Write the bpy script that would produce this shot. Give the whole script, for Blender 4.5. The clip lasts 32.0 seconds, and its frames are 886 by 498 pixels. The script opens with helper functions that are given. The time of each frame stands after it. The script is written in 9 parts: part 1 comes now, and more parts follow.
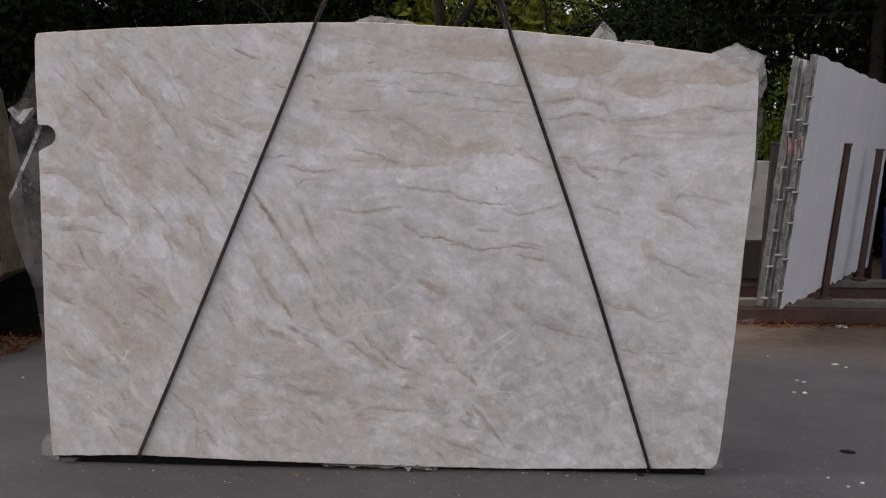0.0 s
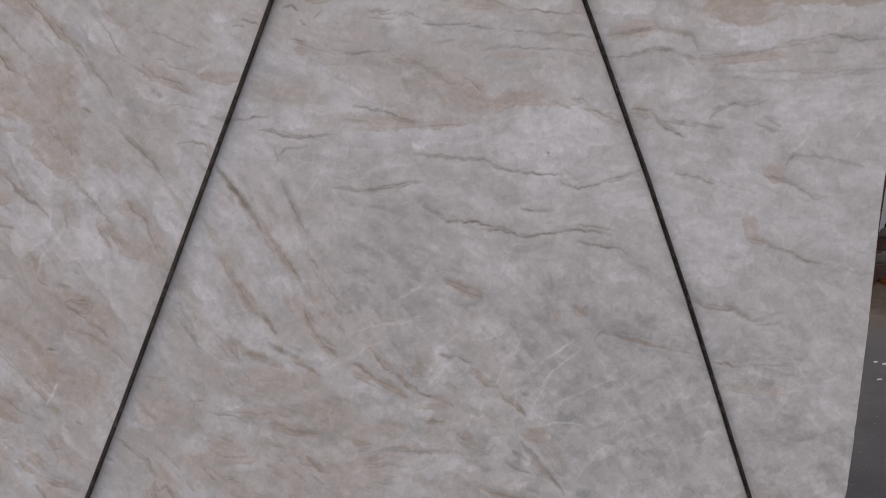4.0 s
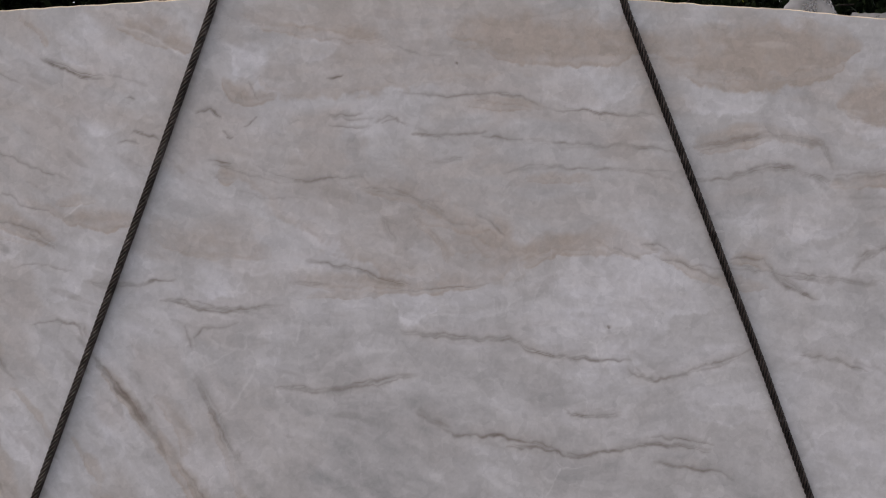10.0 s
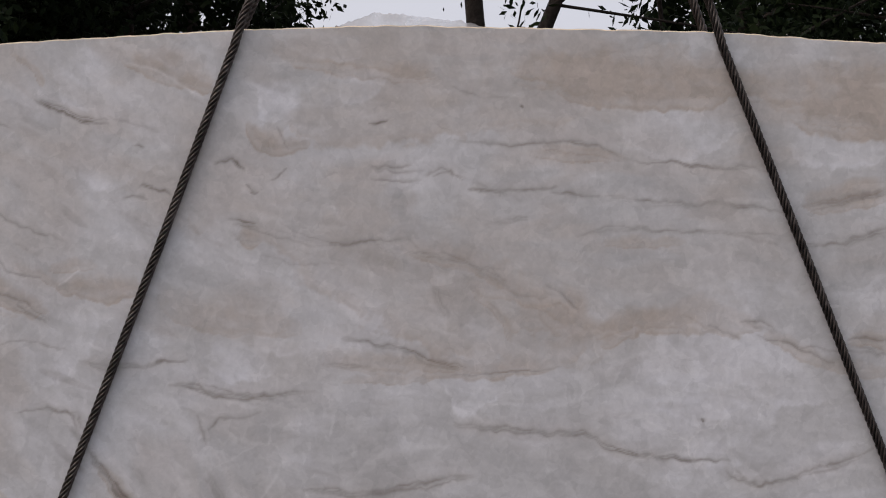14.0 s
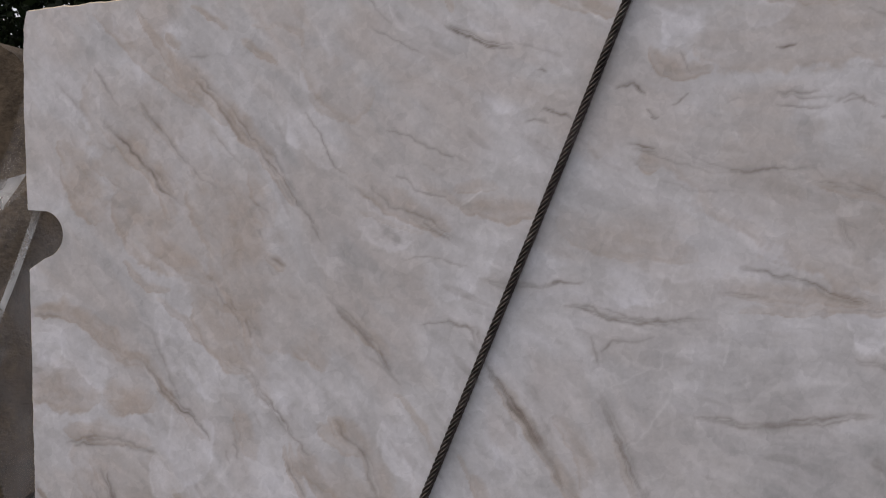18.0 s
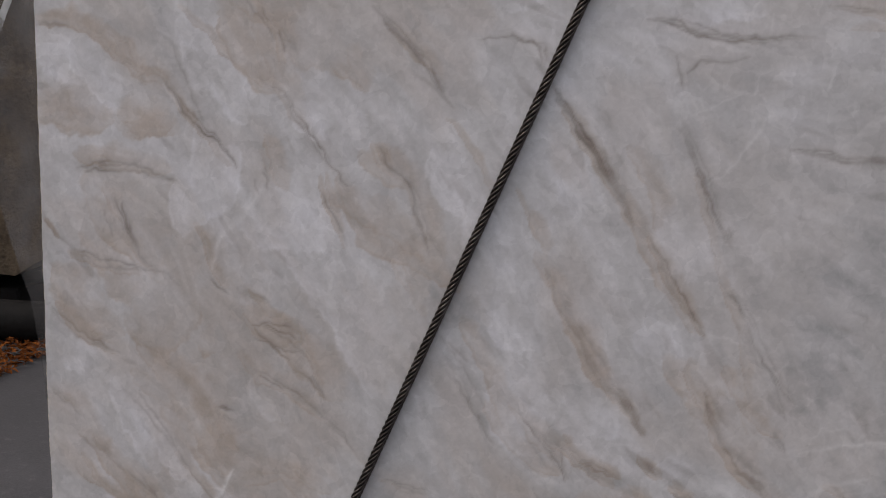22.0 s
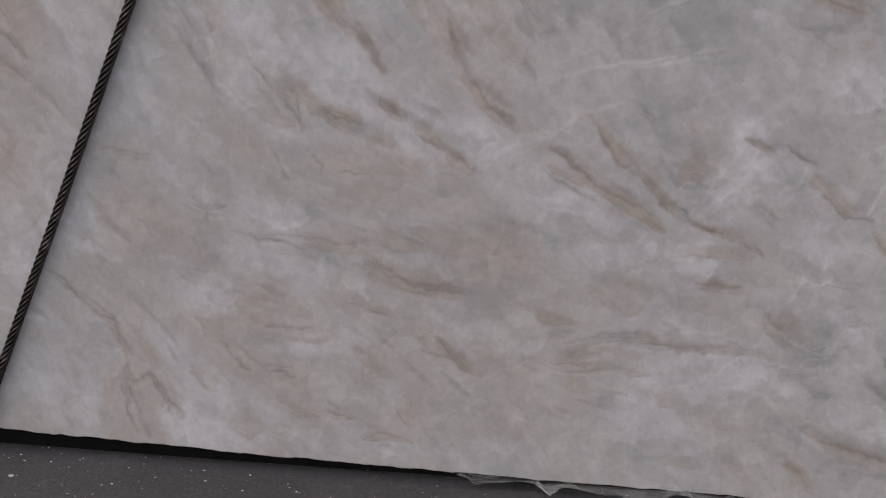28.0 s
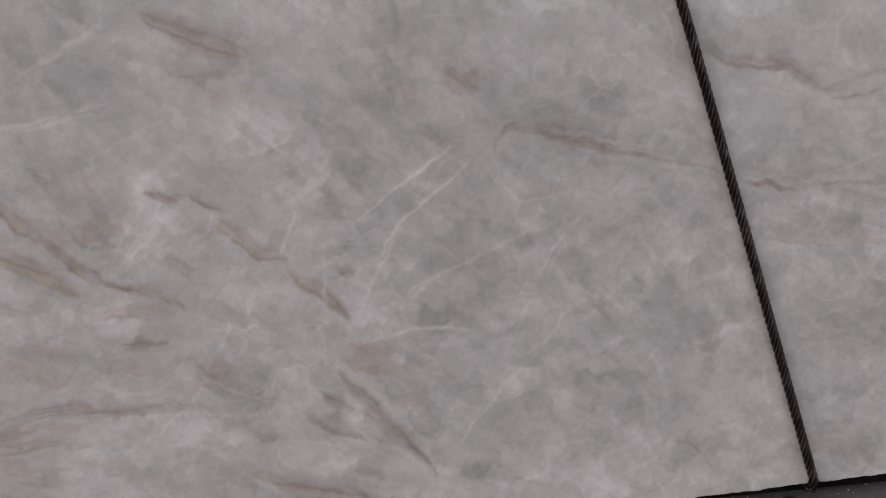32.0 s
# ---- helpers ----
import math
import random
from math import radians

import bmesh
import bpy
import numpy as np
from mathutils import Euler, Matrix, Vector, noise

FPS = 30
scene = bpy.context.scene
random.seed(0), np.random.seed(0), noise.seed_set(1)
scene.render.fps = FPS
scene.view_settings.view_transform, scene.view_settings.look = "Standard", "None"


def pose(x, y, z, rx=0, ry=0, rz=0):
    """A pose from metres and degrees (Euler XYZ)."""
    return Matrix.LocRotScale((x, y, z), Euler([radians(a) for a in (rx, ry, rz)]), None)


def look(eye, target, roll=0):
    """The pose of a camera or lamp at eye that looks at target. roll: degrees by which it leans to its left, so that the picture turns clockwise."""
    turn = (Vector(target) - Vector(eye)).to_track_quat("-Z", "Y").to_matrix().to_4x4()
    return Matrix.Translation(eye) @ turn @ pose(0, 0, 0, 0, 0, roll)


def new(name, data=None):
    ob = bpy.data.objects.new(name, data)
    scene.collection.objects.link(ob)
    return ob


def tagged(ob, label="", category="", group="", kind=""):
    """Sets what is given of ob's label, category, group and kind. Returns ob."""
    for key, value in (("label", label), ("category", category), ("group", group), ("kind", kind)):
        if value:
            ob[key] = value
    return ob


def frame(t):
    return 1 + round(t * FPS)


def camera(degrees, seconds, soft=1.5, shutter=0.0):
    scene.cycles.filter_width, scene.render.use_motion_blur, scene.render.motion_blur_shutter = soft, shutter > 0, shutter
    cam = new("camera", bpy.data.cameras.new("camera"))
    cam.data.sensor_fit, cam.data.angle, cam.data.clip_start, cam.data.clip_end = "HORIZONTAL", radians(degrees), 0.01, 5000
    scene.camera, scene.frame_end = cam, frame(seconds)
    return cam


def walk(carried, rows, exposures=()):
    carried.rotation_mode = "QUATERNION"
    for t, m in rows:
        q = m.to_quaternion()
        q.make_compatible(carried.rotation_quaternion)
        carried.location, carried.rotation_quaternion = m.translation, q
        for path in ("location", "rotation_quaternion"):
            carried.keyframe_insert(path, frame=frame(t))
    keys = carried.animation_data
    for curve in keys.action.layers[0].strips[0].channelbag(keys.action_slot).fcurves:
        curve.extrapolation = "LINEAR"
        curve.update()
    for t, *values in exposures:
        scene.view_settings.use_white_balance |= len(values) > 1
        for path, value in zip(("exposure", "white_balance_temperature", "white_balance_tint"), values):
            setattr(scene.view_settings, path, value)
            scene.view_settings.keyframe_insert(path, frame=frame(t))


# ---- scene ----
cam = camera(38.4, 32.0, soft=1.05)
# seconds, eye, then yaw, pitch and lean to the left in degrees
ROWS = [
    (0, 0.442, -5.680, 1.571, 1.63, -5.28, 0.78),
    (0.5, 0.363, -5.608, 1.566, 0.25, -5.43, 0.54),
    (1, 0.368, -5.462, 1.559, 0.39, -6.07, 0.26),
    (1.5, 0.435, -5.198, 1.566, 1.68, -6.41, -0.44),
    (2, 0.473, -4.961, 1.561, 2.06, -6.11, -0.01),
    (2.5, 0.483, -4.755, 1.566, 2.46, -6.61, 0.85),
    (3, 0.331, -4.535, 1.569, 0.67, -6.96, 0.13),
    (3.5, 0.198, -4.400, 1.586, -0.17, -7.57, -0.58),
    (5.5, 0.058, -3.533, 1.686, -0.62, -9.13, -0.70),
    (6, -0.007, -3.410, 1.696, -1.91, -8.96, -0.22),
    (6.5, 0.018, -3.125, 1.693, -2.89, -8.65, 0.14),
    (7, 0.061, -2.791, 1.673, -1.80, -9.24, -0.27),
    (7.5, 0.066, -2.712, 1.661, -1.67, -9.57, -1.02),
    (8, 0.065, -2.702, 1.655, -1.95, -9.07, -0.72),
    (8.5, 0.063, -2.702, 1.654, -2.14, -7.70, -0.82),
    (9, 0.059, -2.700, 1.659, -2.48, -6.23, -0.88),
    (9.5, 0.087, -2.706, 1.653, -1.80, -4.88, -1.32),
    (10, 0.077, -2.710, 1.648, -1.87, -3.10, -1.61),
    (10.5, 0.085, -2.725, 1.633, -1.34, -1.26, -1.43),
    (11, 0.096, -2.729, 1.629, 0.28, -0.94, -1.07),
    (11.5, 0.072, -2.726, 1.622, -0.07, -1.32, -0.99),
    (12, 0.067, -2.724, 1.615, -0.67, -0.95, -1.20),
    (12.5, 0.065, -2.657, 1.606, -1.25, -0.18, -1.18),
    (13, 0.067, -2.379, 1.604, -1.22, 0.25, -1.19),
    (13.5, 0.031, -2.292, 1.621, -1.63, 0.67, -1.43),
    (15.5, 0.021, -2.279, 1.587, 6.04, 0.47, -0.97),
    (16, 0.011, -2.281, 1.603, 7.89, 0.26, -0.92),
    (16.5, 0.014, -2.274, 1.635, 10.78, -1.10, -0.94),
    (17, 0.001, -2.278, 1.606, 12.86, -0.84, -1.02),
    (17.5, -0.029, -2.286, 1.598, 13.75, -1.24, -0.67),
    (18, -0.060, -2.297, 1.596, 14.82, -2.07, 0.29),
    (18.5, -0.084, -2.320, 1.556, 15.27, -1.09, 1.08),
    (19, -0.095, -2.324, 1.556, 14.68, -3.45, 1.75),
    (19.5, -0.117, -2.331, 1.546, 14.62, -4.84, 2.07),
    (20, -0.114, -2.330, 1.538, 14.71, -6.88, 1.91),
    (20.5, -0.123, -2.334, 1.531, 14.40, -8.22, 1.80),
    (21, -0.132, -2.339, 1.534, 14.36, -9.84, 1.48),
    (21.5, -0.154, -2.323, 1.496, 14.80, -10.50, 1.58),
    (22, -0.220, -2.071, 1.400, 14.61, -10.30, 2.18),
    (22.5, -0.289, -1.966, 1.388, 13.11, -11.96, 1.96),
    (23, -0.311, -1.984, 1.351, 12.87, -12.95, 1.79),
    (23.5, -0.300, -1.978, 1.330, 13.37, -14.14, 1.48),
    (24, -0.336, -1.996, 1.339, 11.84, -15.24, 1.45),
    (24.5, -0.322, -1.994, 1.299, 12.11, -15.69, 1.47),
    (26.5, -0.123, -1.941, 1.081, 15.07, -16.37, 1.15),
    (27, -0.107, -1.919, 1.094, 12.17, -18.18, 1.36),
    (27.5, -0.117, -1.917, 1.080, 10.10, -18.77, 1.16),
    (28, -0.103, -1.908, 1.060, 6.01, -17.74, 1.46),
    (28.5, -0.035, -1.888, 1.047, 3.67, -17.88, 0.53),
    (29, 0.007, -1.864, 1.075, -0.01, -19.09, 0.26),
    (29.5, 0.023, -1.851, 1.079, -3.57, -18.67, 0.59),
    (30, 0.027, -1.853, 1.080, -6.03, -18.65, 0.74),
    (30.5, 0.041, -1.855, 1.083, -9.58, -18.57, 0.91),
    (31, 0.159, -1.866, 1.106, -8.81, -19.24, 0.02),
    (31.5, 0.206, -1.871, 1.089, -10.81, -18.48, -0.29),
    (32, 0.277, -1.867, 1.076, -9.53, -16.11, -1.35),
]


def stand(x, y, z, yaw, pitch, lean):
    a, b = radians(yaw), radians(pitch)
    way = Vector((-math.sin(a) * math.cos(b), math.cos(a) * math.cos(b), math.sin(b)))
    return look((x, y, z), Vector((x, y, z)) + way, lean)


walk(cam, [(r[0], stand(*r[1:])) for r in ROWS], [(0.0, 0.68, 6560, 14), (3.5, 0.68, 6560, 14), (6.0, 0.65, 6560, 14), (9.0, 0.56, 6480, 14), (13.0, 0.53, 6480, 14), (19.0, 0.52, 6480, 14), (21.0, 0.45, 6480, 13), (24.0, 0.48, 6480, 13), (27.0, 0.45, 6480, 14), (28.0, 0.55, 6480, 14), (30.0, 0.57, 6560, 14), (32.0, 0.6, 6680, 14)])

# ---------------------------------------------------------------- light
world = bpy.data.worlds.new("world")
scene.world = world
world.use_nodes = True
sky = world.node_tree.nodes.new("ShaderNodeTexSky")
sky.sky_type = "NISHITA"
sky.sun_disc = False
sky.sun_elevation, sky.sun_rotation = radians(45), radians(258)
sky.air_density, sky.dust_density, sky.ozone_density = 0.5, 8.0, 0.3
background = world.node_tree.nodes["Background"]
background.inputs["Strength"].default_value = 0.15
# thin bright cloud over the whole sky
cloud = world.node_tree.nodes.new("ShaderNodeMix")
cloud.data_type = "RGBA"
cloud.inputs[0].default_value = 0.7
cloud.inputs[7].default_value = (3.7, 3.75, 3.9, 1.0)
world.node_tree.links.new(sky.outputs[0], cloud.inputs[6])
world.node_tree.links.new(cloud.outputs[2], background.inputs["Color"])

sun = new("sun", bpy.data.lights.new("sun", "SUN"))
sun.data.energy, sun.data.angle, sun.data.color = 0.3, radians(55), (1.0, 0.95, 0.88)
sun.matrix_world = look((-6.0, -3.4, 7.0), (0, 0, 0))


# ---------------------------------------------------------------- materials
def material(name, rough=0.6, metal=0.0, spec=0.4):
    m = bpy.data.materials.new(name)
    m.use_nodes = True
    n, l = m.node_tree.nodes, m.node_tree.links
    b = n["Principled BSDF"]
    b.inputs["Roughness"].default_value = rough
    b.inputs["Metallic"].default_value = metal
    b.inputs["Specular IOR Level"].default_value = spec
    return m, n, l, b


def noise_node(n, l, scale, detail=4.0, rough=0.55, where=None, distort=0.0):
    t = n.new("ShaderNodeTexNoise")
    t.inputs["Scale"].default_value = scale
    t.inputs["Detail"].default_value = detail
    t.inputs["Roughness"].default_value = rough
    t.inputs["Distortion"].default_value = distort
    if where is not None:
        l.new(where, t.inputs["Vector"])
    return t.outputs["Fac"]


def ramp(n, l, fac, *stops):
    r = n.new("ShaderNodeValToRGB")
    e = r.color_ramp.elements
    while len(e) < len(stops):
        e.new(0.5)
    for k, (p, c) in zip(e, stops):
        k.position = p
        k.color = (*c, 1.0) if len(c) == 3 else c
    l.new(fac, r.inputs["Fac"])
    return r.outputs["Color"]


def mix(n, l, fac, a, b, how="MIX"):
    m = n.new("ShaderNodeMix")
    m.data_type, m.blend_type = "RGBA", how
    for value, socket in ((fac, 0), (a, 6), (b, 7)):
        if isinstance(value, bpy.types.NodeSocket):
            l.new(value, m.inputs[socket])
        elif socket:
            m.inputs[socket].default_value = (*value, 1.0)
        else:
            m.inputs[socket].default_value = value
    return m.outputs[2]


def bump(n, l, b, height, strength=0.3, distance=0.01):
    k = n.new("ShaderNodeBump")
    k.inputs["Strength"].default_value, k.inputs["Distance"].default_value = strength, distance
    l.new(height, k.inputs["Height"])
    l.new(k.outputs["Normal"], b.inputs["Normal"])


def object_place(n):
    return n.new("ShaderNodeTexCoord").outputs["Object"]


def plain(name, dark, light, rough=0.7, scale=8.0, metal=0.0, relief=0.3, fine=60.0, spec=0.4, distance=0.004):
    """Two tones in soft patches, a fine grain over them, and relief from the grain."""
    m, n, l, b = material(name, rough, metal, spec)
    where = object_place(n)
    patches = noise_node(n, l, scale, 5.0, 0.6, where)
    grain = noise_node(n, l, fine, 3.0, 0.6, where)
    colour = ramp(n, l, patches, (0.32, dark), (0.68, light))
    colour = mix(n, l, 0.35, colour, ramp(n, l, grain, (0.3, dark), (0.7, light)))
    l.new(colour, b.inputs["Base Color"])
    if relief:
        bump(n, l, b, grain, relief, distance)
    return m


def make_quartzite():
    m, n, l, b = material("quartzite", 0.34, 0.0, 0.42)
    a = n.new("ShaderNodeVertexColor")
    a.layer_name = "veining"
    part_of = n.new("ShaderNodeSeparateColor")
    l.new(a.outputs["Color"], part_of.inputs[0])
    where = object_place(n)
    fine = noise_node(n, l, 90.0, 4.0, 0.65, where)
    mottle = noise_node(n, l, 32.0, 6.0, 0.65, where, 0.8)
    # small broken grains drawn out along the layers, which lie level on one side and fall steeply on the other
    fall = n.new("ShaderNodeAttribute")
    fall.attribute_name = "falling"
    grains = []
    for angle, stretch in ((4, 1.35), (-33, 1.9)):
        turn = n.new("ShaderNodeMapping")
        turn.inputs["Rotation"].default_value = (0, radians(angle), 0)
        turn.inputs["Scale"].default_value = (1, 1, stretch) if angle > 0 else (stretch, 1, 1)
        l.new(where, turn.inputs["Vector"])
        coarse = ramp(n, l, noise_node(n, l, 8.0, 6.0, 0.6, turn.outputs[0], 0.9), (0.36, (0, 0, 0)), (0.64, (1, 1, 1)))
        small = ramp(n, l, noise_node(n, l, 21.0, 5.0, 0.55, turn.outputs[0], 0.7), (0.38, (0, 0, 0)), (0.62, (1, 1, 1)))
        grains.append(mix(n, l, 0.5, coarse, small))
    grain = mix(n, l, fall.outputs["Fac"], grains[0], grains[1])
    base = ramp(n, l, a.outputs["Alpha"], (0.0, (0.325, 0.322, 0.317)), (0.5, (0.532, 0.525, 0.522)), (1.0, (0.75, 0.75, 0.778)))
    base = mix(n, l, 0.10, base, mix(n, l, grain, (0.405, 0.397, 0.378), (0.71, 0.71, 0.732)))
    c = mix(n, l, part_of.outputs[1], base, (0.422, 0.351, 0.286))
    c = mix(n, l, part_of.outputs[2], c, (0.80, 0.79, 0.78))
    c = mix(n, l, part_of.outputs[0], c, (0.188, 0.155, 0.132))
    speckle = noise_node(n, l, 75.0, 3.0, 0.5, where, 1.2)

    def grained(colour, value, much):
        """The colour made up to this much lighter or darker by a value round 0.5."""
        k = n.new("ShaderNodeMath")
        k.operation = "MULTIPLY_ADD"
        l.new(value, k.inputs[0])
        k.inputs[1].default_value, k.inputs[2].default_value = 2 * much, 1 - much
        return mix(n, l, 1.0, colour, k.outputs[0], "MULTIPLY")

    c = grained(grained(grained(c, mottle, 0.11), speckle, 0.10), fine, 0.08)
    # small broken grains with definite borders, bent out of shape
    warp = n.new("ShaderNodeTexNoise")
    warp.inputs["Scale"].default_value, warp.inputs["Detail"].default_value = 28.0, 4.0
    l.new(where, warp.inputs["Vector"])
    bent = n.new("ShaderNodeVectorMath")
    bent.operation = "MULTIPLY_ADD"
    l.new(warp.outputs["Color"], bent.inputs[0])
    bent.inputs[1].default_value = (0.05, 0.0, 0.05)
    l.new(where, bent.inputs[2])
    for scale, much in ((26.0, 0.055), (60.0, 0.05)):
        piece = n.new("ShaderNodeTexVoronoi")
        piece.inputs["Scale"].default_value = scale
        l.new(bent.outputs[0], piece.inputs["Vector"])
        tone = n.new("ShaderNodeSeparateColor")
        l.new(piece.outputs["Color"], tone.inputs[0])
        c = grained(c, tone.outputs[0], much)
    l.new(c, b.inputs["Base Color"])
    gloss = ramp(n, l, noise_node(n, l, 3.0, 4.0, 0.6, where), (0.3, (0.30, 0.30, 0.30)), (0.7, (0.42, 0.42, 0.42)))
    l.new(gloss, b.inputs["Roughness"])
    bump(n, l, b, fine, 0.05, 0.001)
    return m


QUARTZITE = make_quartzite()
# sawn edge, with the warm light along the slab's rim put into its colour
LIT_EDGE = plain("lit sawn stone edge", (0.50, 0.40, 0.29), (0.74, 0.62, 0.47), 0.85, 14.0, 0.0, 0.6, 120.0)


def make_asphalt():
    m, n, l, b = material("asphalt", 0.88, 0.0, 0.2)
    where = object_place(n)
    grain = noise_node(n, l, 150.0, 3.0, 0.7, where)
    patch = noise_node(n, l, 1.3, 6.0, 0.6, where)
    dirt = noise_node(n, l, 0.6, 7.0, 0.65, where, 0.8)
    c = ramp(n, l, patch, (0.3, (0.046, 0.045, 0.048)), (0.7, (0.082, 0.080, 0.084)))
    c = mix(n, l, 0.3, c, ramp(n, l, grain, (0.32, (0.03, 0.03, 0.031)), (0.7, (0.12, 0.12, 0.125))))
    # brown soil washed over the yard's far side, from a wavering line on
    xyz = n.new("ShaderNodeSeparateXYZ")
    l.new(where, xyz.inputs[0])
    far = n.new("ShaderNodeMath")
    far.operation = "MULTIPLY_ADD"
    l.new(dirt, far.inputs[0])
    far.inputs[1].default_value = 2.2
    l.new(xyz.outputs[1], far.inputs[2])
    soil = ramp(n, l, n_map(n, l, far.outputs[0], 4.0, 5.6), (0.0, (0, 0, 0)), (1.0, (1, 1, 1)))
    c = mix(n, l, soil, c, ramp(n, l, noise_node(n, l, 9.0, 5.0, 0.7, where), (0.3, (0.075, 0.054, 0.040)), (0.7, (0.16, 0.115, 0.082))))
    dust = ramp(n, l, noise_node(n, l, 26.0, 5.0, 0.7, where), (0.58, (0, 0, 0)), (0.8, (0.3, 0.3, 0.3)))
    c = mix(n, l, dust, c, (0.26, 0.25, 0.24))
    l.new(c, b.inputs["Base Color"])
    bump(n, l, b, grain, 0.5, 0.004)
    return m


def n_map(n, l, value, low, high):
    k = n.new("ShaderNodeMapRange")
    l.new(value, k.inputs[0])
    k.inputs[1].default_value, k.inputs[2].default_value = low, high
    return k.outputs[0]


ASPHALT = make_asphalt()


def make_film(name, tone, alpha, rough=0.25):
    """Thin clear plastic, milky where it creases."""
    m, n, l, b = material(name, rough, 0.0, 0.6)
    b.inputs["Base Color"].default_value = (*tone, 1)
    where = object_place(n)
    crease = noise_node(n, l, 9.0, 4.0, 0.55, where, 1.0)
    l.new(ramp(n, l, crease, (0.35, (alpha * 0.45,) * 3), (0.7, (min(1, alpha * 1.5),) * 3)), b.inputs["Alpha"])
    bump(n, l, b, crease, 0.35, 0.01)
    return m


FILM = make_film("clear plastic film", (0.5, 0.5, 0.5), 0.24)
CLEAREST_FILM = make_film("clearest plastic film", (0.4, 0.4, 0.4), 0.09)
SHEET_FILM = make_film("smoky plastic sheet", (0.13, 0.128, 0.13), 0.5, 0.25)
MILKY_FILM = make_film("milky plastic film", (0.12, 0.118, 0.12), 0.9, 0.3)
CRUSHED_FILM = make_film("crushed plastic film", (0.26, 0.26, 0.26), 0.5, 0.22)
WHITE_FILM = make_film("whitish plastic film", (0.46, 0.45, 0.445), 0.58)
CREASED_FILM = make_film("creased plastic film", (0.52, 0.54, 0.55), 0.4)
# black for the wire rope's core, painting the shade in its grooves
GROOVE_SHADE = plain("black groove shade", (0.012, 0.012, 0.013), (0.03, 0.03, 0.032), 0.4, 5.0, 0.0, 0.4, 30.0)


def make_steel():
    m, n, l, b = material("greasy wire", 0.38, 0.7, 0.5)
    where = object_place(n)
    wear = noise_node(n, l, 40.0, 4.0, 0.6, where)
    l.new(ramp(n, l, wear, (0.35, (0.022, 0.017, 0.015)), (0.55, (0.06, 0.048, 0.043)), (0.8, (0.17, 0.155, 0.145))), b.inputs["Base Color"])
    return m


WIRE = make_steel()
# the rack's light is partly in these tones: faces lightened, rough split edges darkened
GREY_STONE = plain("grey slab face", (0.56, 0.565, 0.58), (0.68, 0.685, 0.70), 0.55, 3.0, 0.0, 0.15, 70.0)
ROUGH_STONE = plain("shaded split slab edges", (0.06, 0.06, 0.06), (0.20, 0.195, 0.19), 0.9, 9.0, 0.0, 0.9, 40.0, 0.3, 0.02)
BROWN_STONE = plain("brown rough block", (0.028, 0.021, 0.014), (0.135, 0.102, 0.068), 0.9, 7.0, 0.0, 1.0, 46.0, 0.25, 0.012)
# pale stone greyed down, since the short slab stands in shade
SHADED_PALE_STONE = plain("pale stone in shade", (0.17, 0.165, 0.16), (0.33, 0.325, 0.32), 0.85, 5.0, 0.0, 0.5, 60.0)
FOAM = plain("grey foam", (0.16, 0.16, 0.158), (0.32, 0.32, 0.315), 0.9, 30.0)
RUST = plain("rusty steel", (0.055, 0.032, 0.028), (0.11, 0.065, 0.055), 0.75, 12.0, 0.3, 0.4, 80.0)
TIMBER = plain("weathered timber", (0.075, 0.066, 0.057), (0.18, 0.16, 0.14), 0.85, 6.0, 0.0, 0.5, 50.0)
BARK = plain("bark", (0.007, 0.005, 0.004), (0.022, 0.017, 0.013), 0.9, 7.0, 0.0, 0.9, 30.0, 0.2, 0.02)
BLUE = plain("blue plastic", (0.02, 0.025, 0.16), (0.03, 0.04, 0.26), 0.45, 6.0)
CHIP = plain("white stone chip", (0.38, 0.37, 0.36), (0.62, 0.60, 0.58), 0.8, 30.0)


def make_leaf(name, dark, light, glow):
    m, n, l, b = material(name, 0.7, 0.0, 0.05)
    g = n.new("ShaderNodeNewGeometry")
    c = ramp(n, l, g.outputs["Random Per Island"], (0.0, dark), (1.0, light))
    l.new(c, b.inputs["Base Color"])
    back = n.new("ShaderNodeBsdfTranslucent")
    l.new(c, back.inputs["Color"])
    both = n.new("ShaderNodeMixShader")
    both.inputs[0].default_value = glow
    l.new(b.outputs[0], both.inputs[1])
    l.new(back.outputs[0], both.inputs[2])
    l.new(both.outputs[0], n["Material Output"].inputs["Surface"])
    return m


# canopy shade is put into the near-black leaf, sunlight into the yellow-green one
SHADED_LEAF = make_leaf("leaf", (0.003, 0.006, 0.003), (0.012, 0.019, 0.007), 0.1)
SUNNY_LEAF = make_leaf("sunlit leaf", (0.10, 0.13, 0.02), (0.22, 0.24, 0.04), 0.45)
DRY_LEAF = make_leaf("dry leaf", (0.06, 0.017, 0.005), (0.26, 0.085, 0.02), 0.15)


# ---------------------------------------------------------------- building helpers
def thing(name, at=(0, 0, 0), turn=(0, 0, 0), **tags):
    ob = new(name)
    ob.matrix_world = pose(*at, *turn)
    ob.empty_display_size = 0.1
    return tagged(ob, **tags)


def part(name, bm, mat, parent=None, label="", smooth=False):
    mesh = bpy.data.meshes.new(name)
    bm.to_mesh(mesh)
    bm.free()
    mesh.materials.append(mat)
    if smooth:
        mesh.polygons.foreach_set("use_smooth", np.ones(len(mesh.polygons), dtype=bool))
    ob = new(name, mesh)
    if parent is not None:
        ob.parent = parent
    return tagged(ob, label=label)


